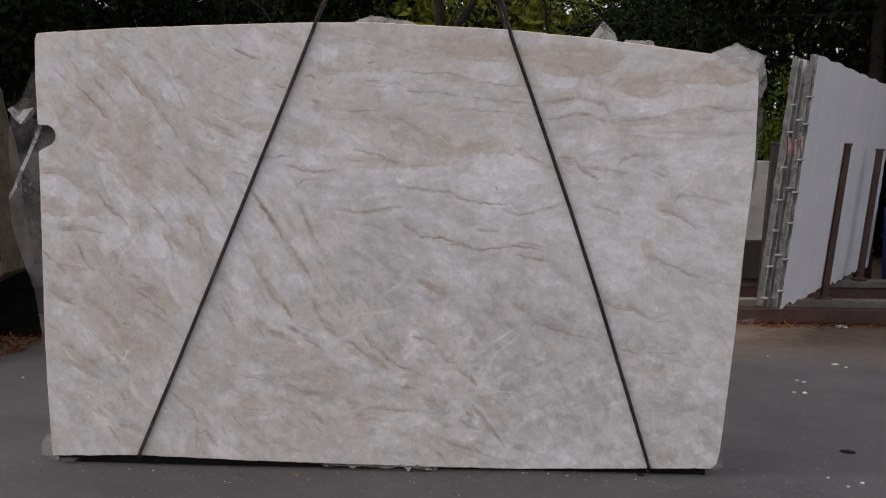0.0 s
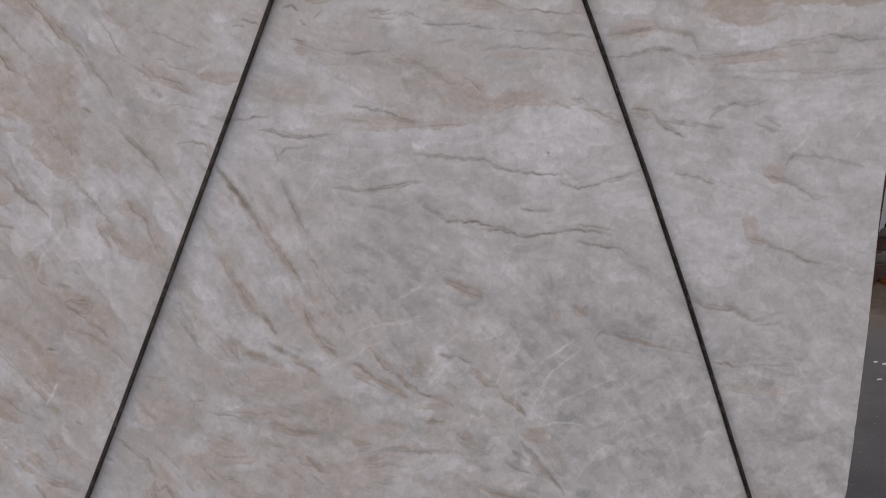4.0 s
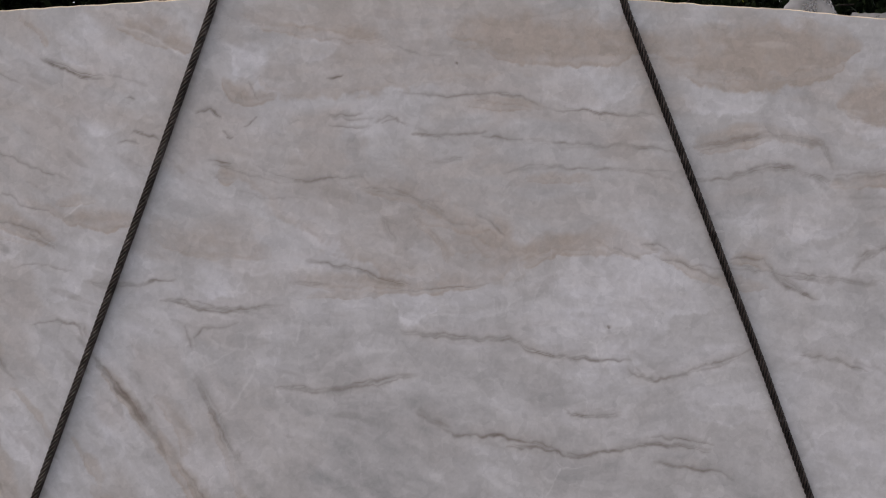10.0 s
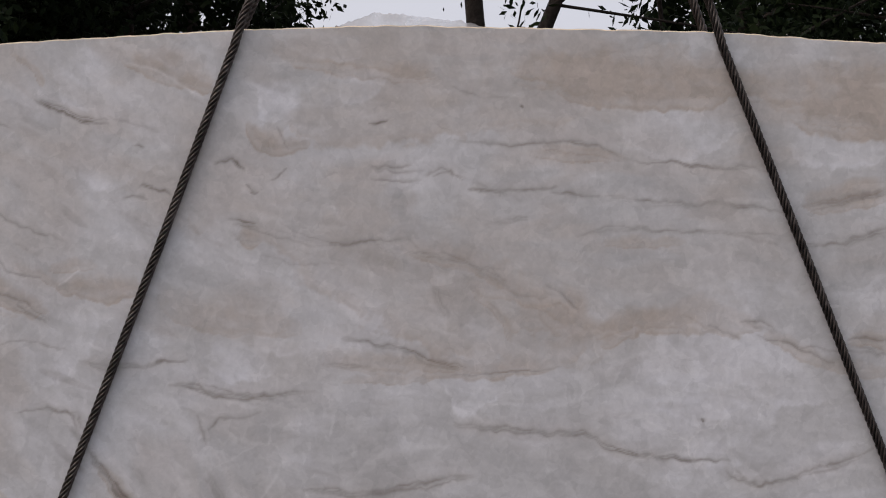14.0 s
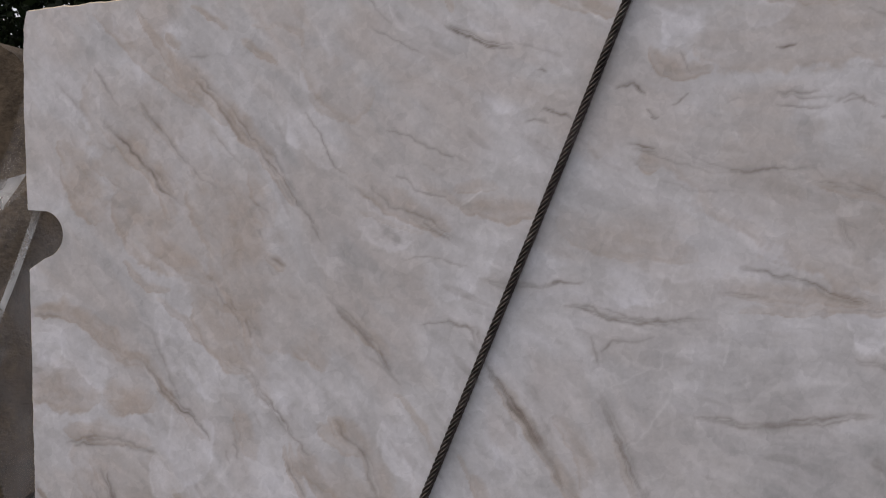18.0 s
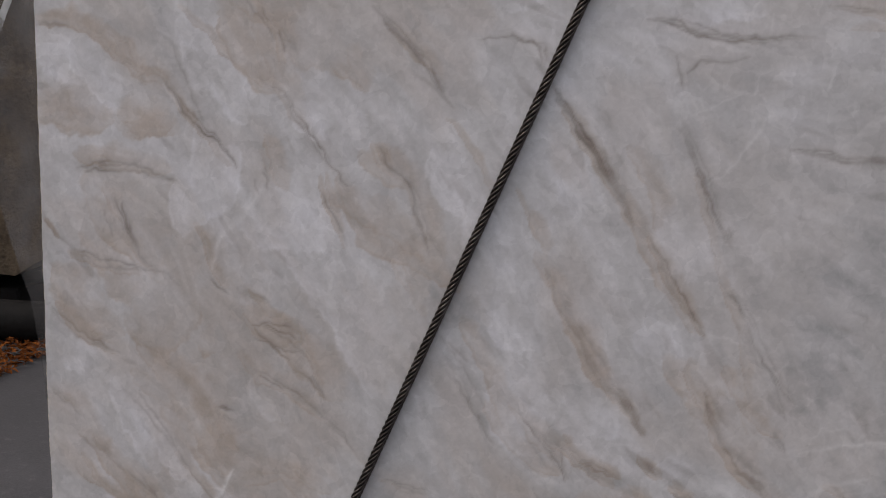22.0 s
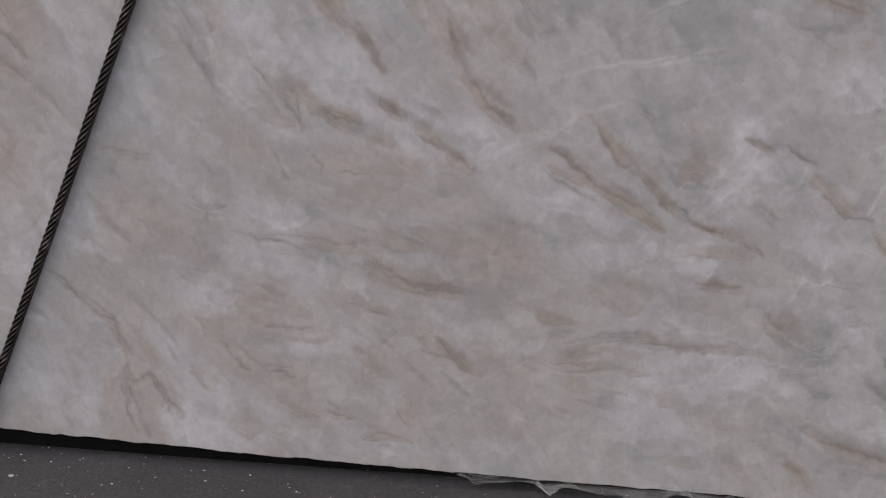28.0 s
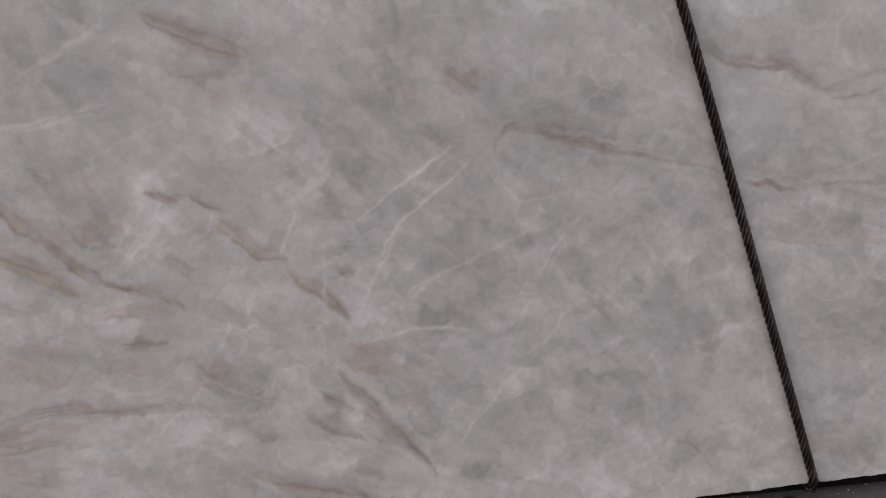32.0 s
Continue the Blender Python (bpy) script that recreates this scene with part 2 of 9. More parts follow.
def from_arrays(name, verts, faces, mat, parent=None, smooth=False):
    mesh = bpy.data.meshes.new(name)
    mesh.from_pydata(verts, [], faces)
    mesh.materials.append(mat)
    if smooth:
        mesh.polygons.foreach_set("use_smooth", np.ones(len(mesh.polygons), dtype=bool))
    mesh.update()
    ob = new(name, mesh)
    if parent is not None:
        ob.parent = parent
    return ob


def box(sx, sy, sz, at=(0, 0, 0), bevel=0.004, turn=(0, 0, 0), wear=0.0, cuts=0):
    bm = bmesh.new()
    bmesh.ops.create_cube(bm, size=1.0)
    bmesh.ops.scale(bm, vec=(sx, sy, sz), verts=bm.verts)
    if bevel:
        bmesh.ops.bevel(bm, geom=bm.edges[:], offset=bevel, segments=1, affect="EDGES")
    if cuts:
        bmesh.ops.subdivide_edges(bm, edges=bm.edges[:], cuts=cuts, use_grid_fill=True)
    for v in bm.verts:
        if wear:
            v.co += noise.noise_vector(v.co * 4.0 + Vector(at)) * wear
    bmesh.ops.transform(bm, matrix=pose(*at, *turn), verts=bm.verts)
    return bm


def lattice(x, y, seed):
    """Smooth value noise, -1 to 1, for arrays of places."""
    table = np.random.RandomState(seed).uniform(-1, 1, (128, 128))
    xi, yi = np.floor(x).astype(int), np.floor(y).astype(int)
    fx, fy = x - xi, y - yi
    fx, fy = fx * fx * fx * (fx * (fx * 6 - 15) + 10), fy * fy * fy * (fy * (fy * 6 - 15) + 10)
    a, b = table[xi % 128, yi % 128], table[(xi + 1) % 128, yi % 128]
    c, d = table[xi % 128, (yi + 1) % 128], table[(xi + 1) % 128, (yi + 1) % 128]
    return (a * (1 - fx) + b * fx) * (1 - fy) + (c * (1 - fx) + d * fx) * fy


def cloudy(x, y, seed, octaves=4, fall=0.55):
    total, size, norm = np.zeros_like(x), 1.0, 0.0
    for k in range(octaves):
        total += size * lattice(x * 2.03 ** k + 17.3 * k, y * 2.03 ** k + 9.1 * k, seed + k)
        norm += size
        size *= fall
    return total / norm


def step(low, high, value):
    t = np.clip((value - low) / (high - low), 0, 1)
    return t * t * (3 - 2 * t)


# ---------------------------------------------------------------- ground
def ground_z(x, y):
    if abs(x) > 9 or abs(y) > 9:
        return -0.01
    return 0.008 * noise.noise(Vector((x * 0.7, y * 0.7, 0))) - 0.004 + 0.03 * math.exp(-(y / 1.1) ** 2)


def make_ground():
    bm = bmesh.new()
    marks = [-400, -120, -40, -16, -8] + [k * 0.25 - 6 for k in range(0, 60)] + [10, 14, 24, 60, 160, 400]
    grid = [[bm.verts.new((x, y, ground_z(x, y))) for x in marks] for y in marks]
    for j in range(len(marks) - 1):
        for i in range(len(marks) - 1):
            bm.faces.new((grid[j][i], grid[j][i + 1], grid[j + 1][i + 1], grid[j + 1][i]))
    tagged(part("ground", bm, ASPHALT, smooth=True), "worn dark asphalt yard with dust and soil", "ground", kind="structure")


make_ground()

# ---------------------------------------------------------------- the hanging slab
THICK = 0.021
TOP_X, TOP_Z = (-1.56, -1.2, -0.7, -0.3, 0.0, 0.53, 0.93, 1.3, 1.575, 1.66), (1.983, 2.007, 2.031, 2.045, 2.046, 2.024, 1.99, 1.945, 1.914, 1.902)
LOW_X, LOW_Z = (-1.52, -1.1, -0.5, 0.0, 0.6, 1.22, 1.5), (0.062, 0.073, 0.056, 0.05, 0.045, 0.06, 0.066)
LEFT_Z, LEFT_X = (0.06, 0.35, 0.7, 1.0, 1.22, 1.46, 1.6, 1.8, 1.95, 1.99), (-1.502, -1.52, -1.532, -1.536, -1.54, -1.545, -1.549, -1.556, -1.555, -1.547)
RIGHT_Z, RIGHT_X = (0.06, 0.085, 0.15, 0.41, 0.69, 1.12, 1.3, 1.5, 1.8, 1.86, 1.9, 1.92), (1.50, 1.532, 1.546, 1.572, 1.597, 1.627, 1.645, 1.658, 1.661, 1.655, 1.63, 1.60)


def roughness_of(s, seed):
    return 0.0022 * cloudy(s * 30.0, np.full_like(s, seed * 3.7), 40 + seed, 3)


def slab_top(x):
    return np.interp(x, TOP_X, TOP_Z) + roughness_of(x, 1)


def slab_low(x):
    return np.interp(x, LOW_X, LOW_Z) + 1.5 * roughness_of(x, 2)


def slab_left(z):
    x = np.interp(z, LEFT_Z, LEFT_X) + 0.6 * roughness_of(z, 3)
    # a bite out of the edge: a slanted lower lip, a round end, a flat upper lip
    u = z - 1.528
    round_end = np.where(np.abs(u) < 0.049, -1.517 + np.sqrt(np.clip(0.049 ** 2 - u * u, 0, None)), -9.0)
    lip = -1.551 + 1.55 * (z - 1.452)
    bite = np.where((z > 1.452) & (z < 1.5775), np.maximum(np.where(u < -0.03, lip, -1.6), round_end), -9.0)
    return np.maximum(x, bite)


def slab_right(z):
    return np.interp(z, RIGHT_Z, RIGHT_X) + 0.6 * roughness_of(z, 4)


def cells(x, z, wide, high, seed):
    """Broken pieces: each place's piece has a tone; also how far the place is from the piece's border."""
    rng = np.random.RandomState(seed)
    jx, jz, tones = rng.uniform(0.1, 0.9, (97, 97)), rng.uniform(0.1, 0.9, (97, 97)), rng.uniform(-1, 1, (97, 97))
    u, w = x / wide + 40, z / high + 40
    iu, iw = np.floor(u).astype(int), np.floor(w).astype(int)
    first, second = np.full_like(x, 9.0), np.full_like(x, 9.0)
    tone = np.zeros_like(x)
    for p in (-1, 0, 1):
        for q in (-1, 0, 1):
            k, j = (iu + p) % 97, (iw + q) % 97
            d = np.hypot(u - (iu + p + jx[k, j]), w - (iw + q + jz[k, j]))
            near = d < first
            second = np.where(near, first, np.minimum(second, d))
            tone, first = np.where(near, tones[k, j], tone), np.where(near, d, first)
    return tone, second - first


class Veining:
    """The stone's figure over its face: dark veins, warm bands, white healed cracks, and the lightness of the ground mass."""

    def __init__(self, x, z):
        self.x, self.z = x, z
        self.dark, self.warm, self.white, self.light = np.zeros_like(x), np.zeros_like(x), np.zeros_like(x), np.full_like(x, 0.5)
        self.grey, self.paler = np.zeros_like(x), np.zeros_like(x)
        self.traced, self.press = [], 1.0
        self.wob_x = 0.004 * cloudy(x * 13, z * 13, 3, 3) + 0.0045 * cloudy(x * 60, z * 55, 4, 2)
        self.wob_z = 0.004 * cloudy(x * 13, z * 13, 9, 3) + 0.0055 * cloudy(x * 50, z * 45, 8, 2)
        self.grain = 0.5 + 0.5 * cloudy(x * 40, z * 60, 21, 3)
        self.gaps = step(-0.55, 0.15, cloudy(x * 16, z * 16, 23, 3))

    def stroke(self, field, width, strength, places, soft):
        """A vein through the places (x, z, x, z, ...): crisp on its lower side, fading upwards, broken along its run."""
        pts = list(zip(places[::2], places[1::2]))
        pad = width * 5 + 0.03
        xs, zs = [p[0] for p in pts], [p[1] for p in pts]
        box_ = (self.x > min(xs) - pad) & (self.x < max(xs) + pad) & (self.z > min(zs) - pad) & (self.z < max(zs) + pad)
        sway = 0.7 if field is self.white else 1.0
        px, pz = self.x[box_] + sway * self.wob_x[box_], self.z[box_] + sway * self.wob_z[box_]
        total = sum(math.dist(a, b) for a, b in zip(pts, pts[1:])) or 1e-6
        gone, near, along, over = 0.0, np.full_like(px, 9.0), np.zeros_like(px), np.zeros_like(px)
        for (ax, az), (bx, bz) in zip(pts, pts[1:]):
            dx, dz = bx - ax, bz - az
            size = math.hypot(dx, dz) or 1e-6
            t = np.clip(((px - ax) * dx + (pz - az) * dz) / size ** 2, 0, 1)
            d = np.hypot(px - ax - t * dx, pz - az - t * dz)
            side = (dx * (pz - az) - dz * (px - ax)) * (1 if dx >= 0 else -1)
            closer = d < near
            near = np.where(closer, d, near)
            over = np.where(closer, side > 0, over)
            along = np.where(closer, (gone + t * size) / total, along)
            gone += size
        thin = 0.35 + 0.65 * np.sqrt(np.clip(4 * along * (1 - along), 0, 1))
        reach = width * thin * np.where(over > 0, 1.3, 0.8)
        if soft or field is self.white:
            profile = np.exp(-(near / reach) ** 2 * 1.2)
            if soft:
                # a thin dark core in a fainter stain
                profile = 0.7 * profile + 0.85 * np.exp(-(near / max(0.4 * width, 0.0016)) ** 2) * thin
            shade = profile * (0.45 + 0.55 * thin) * (0.5 + 0.8 * self.grain[box_]) * (0.6 + 0.4 * self.gaps[box_])
        else:
            # a broad stroke: feathered along the layers, fading on its upper side, darker and lighter inside
            feather = 0.32 * self.mottle[box_] + 0.05 * self.streak[box_]
            far = near / reach
            profile = step(1.06, 0.84, far + feather) * np.where(over > 0, step(1.35, 0.2, far + feather), 0.85 + 0.5 * np.exp(-((far + feather - 0.78) / 0.16) ** 2))
            shade = profile * (0.55 + 0.45 * thin) * (0.78 - 0.55 * feather) * (0.6 + 0.4 * self.gaps[box_])
        field[box_] = np.maximum(field[box_], 1.4 * strength * shade) + 0.16 * strength * shade * (field[box_] > 0.02)
        if soft:
            halo = np.exp(-(near / (reach * 2.6 + 0.004)) ** 2) * thin * (0.3 + 0.9 * self.grain[box_])
            self.warm[box_] = np.maximum(self.warm[box_], soft * strength * halo)
            # a pale seam runs along the under side
            seam = np.exp(-((near - width * 1.6 - 0.003) / 0.004) ** 2) * (over == 0) * thin
            self.white[box_] = np.maximum(self.white[box_], 0.35 * strength * seam * self.grain[box_])

    def vein(self, width, strength, *places):
        # the veins are paler in the lower part of the stone
        strength *= 0.75 if sum(places[1::2]) * 2 < 0.95 * len(places) else 1.0
        self.traced.append((self.dark, max(1.05 * width, 0.0031), self.press * strength * (1.0 if width < 0.004 else 0.76 if width < 0.006 else 0.55), places, 0.6))

    def band(self, width, strength, *places):
        self.traced.append((self.warm, width * 1.1, self.press * strength * 1.68, places, 0.0))

    def shade(self, width, strength, *places):
        self.traced.append((self.grey, width, self.press * strength, places, 0.0))

    def pale(self, width, strength, *places):
        self.traced.append((self.paler, width, self.press * strength, places, 0.0))

    def crack(self, width, strength, *places):
        self.traced.append((self.white, width * 0.8, self.press * (0.4 if self.press < 0.7 else 1.0) * strength * (0.68 if width < 0.005 else 0.48), places, 0.0))

    def draw(self):
        for traced in self.traced:
            self.stroke(*traced)

    def lay_grain(self, across, down, tilt):
        """The way the layers run at each place: as the veins round it do, and by the tilt (in radians) where there are none."""
        pitch = 0.03
        w, h = int(across / pitch) + 2, int(down / pitch) + 2
        x0, z0 = self.x.min(), self.z.min()
        fx, fz = (self.x - x0) / pitch, (self.z - z0) / pitch
        total = np.zeros((3, h, w))
        for field, width, strength, places, soft in self.traced:
            if field is self.white or field is self.paler:
                continue
            pts = list(zip(places[::2], places[1::2]))
            for (ax, az), (bx, bz) in zip(pts, pts[1:]):
                size = math.hypot(bx - ax, bz - az)
                turn = 2 * math.atan2(bz - az, bx - ax)
                for k in range(max(1, int(size / 0.02))):
                    t = (k + 0.5) / max(1, int(size / 0.02))
                    i, j = int((ax + (bx - ax) * t - x0) / pitch), int((az + (bz - az) * t - z0) / pitch)
                    if 0 <= i < w and 0 <= j < h:
                        total[:, j, i] += strength * np.array([math.cos(turn), math.sin(turn), 1.0])
        for _ in range(3):
            for axis in (1, 2):
                total = (np.roll(total, 1, axis) + 2 * total + np.roll(total, -1, axis)) / 4
        i, j = np.clip(fx.astype(int), 0, w - 2), np.clip(fz.astype(int), 0, h - 2)
        u, v = fx - i, fz - j
        here = (total[:, j, i] * (1 - u) + total[:, j, i + 1] * u) * (1 - v) + (total[:, j + 1, i] * (1 - u) + total[:, j + 1, i + 1] * u) * v
        turn = 0.5 * np.arctan2(here[1] + 0.07 * np.sin(2 * tilt), here[0] + 0.07 * np.cos(2 * tilt))
        turn = turn + 0.55 * cloudy(self.x * 7, self.z * 7, 81, 4, 0.7)
        self.run_x, self.run_z = np.cos(turn), np.sin(turn)

    def drawn_out(self, layers, reach):
        """Each layer of specks (with its own reach in steps) drawn out along the grain; mean 0, spread 1."""
        h, w = self.x.shape
        jj, ii = np.meshgrid(np.arange(h, dtype=np.float32), np.arange(w, dtype=np.float32), indexing="ij")
        total = [np.array(one, dtype=np.float32) for one in layers]
        for way in (1.0, -1.0):
            pi, pj = ii.copy(), jj.copy()
            dx, dz = self.run_x.astype(np.float32) * way, self.run_z.astype(np.float32) * way
            for k in range(1, max(reach) + 1):
                pi += dx * 2.0
                pj += dz * 2.0
                a, b = np.clip(pj, 0, h - 1).astype(np.int32), np.clip(pi, 0, w - 1).astype(np.int32)
                for one, out, far in zip(layers, total, reach):
                    if k <= far:
                        out += one[a, b] * (0.5 + 0.5 * math.cos(math.pi * k / (far + 1)))
                if k % 2 == 0:
                    nx, nz = self.run_x[a, b].astype(np.float32), self.run_z[a, b].astype(np.float32)
                    same = np.where(nx * dx + nz * dz < 0, np.float32(-1), np.float32(1))
                    dx, dz = nx * same, nz * same
        return [(one - one.mean()) / one.std() for one in total]


def figure_the_stone(v):
    x, z = v.x, v.z
    trace_the_veins(v)
    wx, wz = 0.10 * cloudy(x * 2.5, z * 2.5, 5, 5), 0.10 * cloudy(x * 2.5, z * 2.5, 6, 5)
    # on one side the layers fall steeply, over the rest they lie nearly level
    steep = step(0.4, -0.6, x + 0.5 * (z - 1.1) + wx)
    v.falling = steep
    low = step(0.95, 0.5, z + wz)
    cool = step(-0.75, 0.1, x + wx - 0.5 * np.clip(0.9 - z, 0, 1)) * step(1.65, 1.25, z + wz)
    v.lay_grain(3.3, 2.1, -0.06 - 0.95 * steep - 0.75 * (1 - steep) * step(1.15, 0.8, z + wz))
    rng = np.random.RandomState(82)
    fine = rng.uniform(-1, 1, x.shape).astype(np.float32)
    fine = (fine + np.roll(fine, 1, 0) + np.roll(fine, 1, 1) + np.roll(np.roll(fine, 1, 0), 1, 1)) * 0.5
    thin, streak, bands, warm_bands, dark_lines, narrow = v.drawn_out(
        [fine, cloudy(x * 45, z * 45, 83, 3), cloudy(x * 13, z * 13, 84, 6, 0.62), cloudy(x * 11, z * 11, 85, 6, 0.62), cloudy(x * 60, z * 60, 86, 2), cloudy(x * 26, z * 30, 89, 4)], [3, 10, 18, 18, 10, 14])
    bands, warm_bands = 2 * step(-1.0, 1.0, bands) - 1, 2 * step(-0.9, 0.9, warm_bands) - 1
    narrow = 2 * step(-0.55, 0.55, narrow) - 1
    clouds = cloudy(x * 2.6 + 2 * wx, z * 3.4 + 2 * wz, 12, 5)
    patches = cloudy(x * 8 + 5 * wx + 3 * v.wob_x, z * 10 + 5 * wz, 87, 4)
    # broken pieces with soft borders
    fx = x + 0.5 * wx + 2 * v.wob_x + 0.02 * bands * v.run_z
    fz = z + 0.5 * wz + 2 * v.wob_z - 0.02 * bands * v.run_x
    t1, e1 = cells(fx, fz, 0.17, 0.085, 61)
    v.light += 0.04 * t1 * step(0.0, 0.5, e1)
    v.light += 0.02 + (0.075 - 0.03 * cool * low) * bands + (0.03 + 0.02 * steep) * streak * (0.4 + v.gaps) + 0.014 * thin + 0.10 * clouds + 0.05 * patches + 0.045 * narrow * (0.4 + 0.6 * v.gaps)
    v.light -= 0.09 * cool * step(1.25, 0.75, z + wz)
    warm_side = 0.32 + 0.12 * steep + 0.22 * step(1.45, 1.85, z) - 0.16 * cool + 0.22 * low * step(0.8, 0.1, x + wx)
    v.warm += np.clip(warm_side * (0.34 + 0.26 * warm_bands + 0.1 * patches + 0.06 * streak + 0.1 * narrow) - 0.04, 0, 1)
    # small brown blots drawn out along the layers, thickest where the layers begin to fall
    blots = step(0.45, 1.1, warm_bands + 0.5 * streak) * step(-0.25, 0.35, cloudy(x * 5, z * 6, 68, 2))
    v.warm += 0.10 * blots * np.clip(1 - cool, 0, 1)
    # the lower part is mottled in small patches, brown over one half and grey over the other
    t6, e6 = cells(x + 0.4 * wx + 2.6 * v.wob_x, z + 0.4 * wz + 2.6 * v.wob_z, 0.062, 0.03, 69)
    mottled = 0.08 + 0.57 * low
    v.light += mottled * (0.08 + 0.16 * cool) * t6 * step(0.0, 0.3, e6)
    brown_half = low * step(0.65, 0.0, x + wx)
    v.warm += brown_half * (0.02 + 0.05 * step(0.2, 0.55, t6) * step(0.0, 0.5, e6))
    v.white += 0.16 * cool * (0.35 + 0.65 * low) * np.exp(-(e6 / 0.05) ** 2) * step(-0.1, 0.5, patches)
    # short faint strokes that follow the layers
    lines = step(1.15, 2.3, dark_lines) * step(-0.4, 0.6, bands)
    v.dark += (0.13 + 0.14 * steep) * lines * (0.3 + 0.7 * v.gaps)
    v.white += 0.15 * step(1.2, 2.4, -dark_lines)
    # thin pale healed cracks in all directions
    for wide, high, seed, much in ((0.19, 0.13, 64, 0.32), (0.11, 0.15, 65, 0.22)):
        t4, e4 = cells(x + 1.2 * v.wob_x + 0.5 * wx, z + 1.2 * v.wob_z + 0.5 * wz, wide, high, seed)
        v.white += much * np.exp(-(e4 / 0.022) ** 2) * step(0.1, 0.6, cloudy(x * 7, z * 7, seed, 2)) * (0.35 + 0.65 * cool)
    v.streak, v.mottle = streak, cloudy(x * 34, z * 34, 88, 4, 0.65) + 0.5 * patches
    v.draw()


def trace_the_veins(v):
    v.press = 0.65
    v.vein(0.0031, 0.45, -0.657, 1.927, -0.595, 1.901, -0.533, 1.887)
    v.vein(0.0052, 0.3, -0.538, 1.895, -0.449, 1.868)
    v.vein(0.0031, 0.6, -0.492, 1.839, -0.476, 1.837)
    v.vein(0.0031, 0.6, -0.483, 1.765, -0.429, 1.756)
    v.vein(0.0031, 0.4, -0.515, 1.745, -0.494, 1.745)
    v.band(0.0230, 0.6, -0.509, 1.998, -0.426, 1.964, -0.353, 1.942)
    v.crack(0.0031, 0.5, -0.458, 1.967, -0.385, 1.932)
    v.band(0.0263, 0.5, -0.236, 2.003, -0.110, 1.995, 0.037, 1.966)
    v.band(0.0158, 0.4, -0.111, 1.969, -0.027, 1.957, 0.052, 1.947)
    v.vein(0.0032, 0.3, 0.078, 1.933, 0.141, 1.909, 0.184, 1.912)
    v.band(0.0318, 0.7, 0.196, 1.963, 0.270, 1.956, 0.354, 1.949, 0.445, 1.956)
    v.band(0.0318, 0.65, 0.279, 1.919, 0.407, 1.906, 0.545, 1.898, 0.577, 1.913)
    v.band(0.0341, 0.75, 0.594, 1.934, 0.673, 1.911, 0.780, 1.898, 0.960, 1.895)
    v.band(0.0160, 0.6, 0.725, 1.857, 0.832, 1.851, 0.959, 1.849)
    v.vein(0.0032, 0.7, -0.071, 1.872, -0.034, 1.875)
    v.crack(0.0021, 0.6, -0.081, 1.870, -0.058, 1.873)
    v.vein(0.0021, 0.9, 0.203, 1.896, 0.211, 1.895)
    v.vein(0.0042, 0.45, 0.082, 1.836, 0.140, 1.832, 0.192, 1.823)
    v.vein(0.0042, 0.4, 0.203, 1.825, 0.267, 1.828, 0.309, 1.831, 0.351, 1.809)
    v.band(0.0106, 0.5, 0.245, 1.822, 0.351, 1.804, 0.393, 1.791)
    v.vein(0.0032, 0.45, 0.404, 1.789, 0.510, 1.783, 0.616, 1.769)
    v.vein(0.0042, 0.55, -0.346, 1.807, -0.319, 1.811, -0.294, 1.788)
    v.vein(0.0042, 0.35, -0.241, 1.781, -0.220, 1.791)
    v.vein(0.0032, 0.7, -0.286, 1.753, -0.271, 1.751)
    v.vein(0.0042, 0.4, -0.064, 1.788, -0.020, 1.782, 0.022, 1.782)
    v.vein(0.0042, 0.4, -0.063, 1.769, 0.022, 1.763)
    v.vein(0.0032, 0.45, 0.043, 1.773, 0.075, 1.783, 0.096, 1.768)
    v.vein(0.0042, 0.6, 0.106, 1.747, 0.191, 1.743, 0.254, 1.746)
    v.vein(0.0032, 0.4, 0.254, 1.741, 0.339, 1.727)
    v.vein(0.0032, 0.35, 0.349, 1.727, 0.455, 1.719, 0.562, 1.711, 0.636, 1.699)
    v.vein(0.0042, 0.4, -0.322, 1.697, -0.275, 1.687)
    v.vein(0.0031, 0.25, -0.322, 1.683, -0.307, 1.662, -0.275, 1.666)
    v.vein(0.0042, 0.35, -0.243, 1.681, -0.181, 1.662, -0.118, 1.652, -0.033, 1.659, 0.009, 1.665)
    v.band(0.0314, 0.35, -0.390, 1.721, -0.359, 1.689)
    v.vein(0.0053, 0.3, -0.271, 1.640, -0.213, 1.623, -0.119, 1.620)
    v.vein(0.0042, 0.35, 0.157, 1.683, 0.216, 1.691)
    v.band(0.0127, 0.5, 0.019, 1.628, 0.082, 1.621, 0.135, 1.609, 0.166, 1.577, 0.218, 1.555)
    v.vein(0.0042, 0.5, 0.029, 1.630, 0.092, 1.616, 0.145, 1.604, 0.176, 1.569)
    v.band(0.0264, 0.45, 0.113, 1.573, 0.186, 1.561, 0.292, 1.548, 0.302, 1.505)
    v.vein(0.0063, 0.3, 0.038, 1.564, 0.048, 1.522)
    v.vein(0.0063, 0.3, 0.133, 1.551, 0.159, 1.519)
    v.vein(0.0042, 0.3, 0.239, 1.559, 0.260, 1.548)
    v.band(0.0314, 0.35, -0.445, 1.565, -0.404, 1.532, -0.310, 1.525, -0.205, 1.506)
    v.crack(0.0031, 0.6, -0.633, 1.595, -0.601, 1.621, -0.570, 1.625)
    v.vein(0.0031, 0.4, -0.707, 1.550, -0.676, 1.538, -0.655, 1.525)
    v.vein(0.0032, 0.65, -0.106, 1.483, -0.038, 1.471, 0.025, 1.448, 0.078, 1.426)
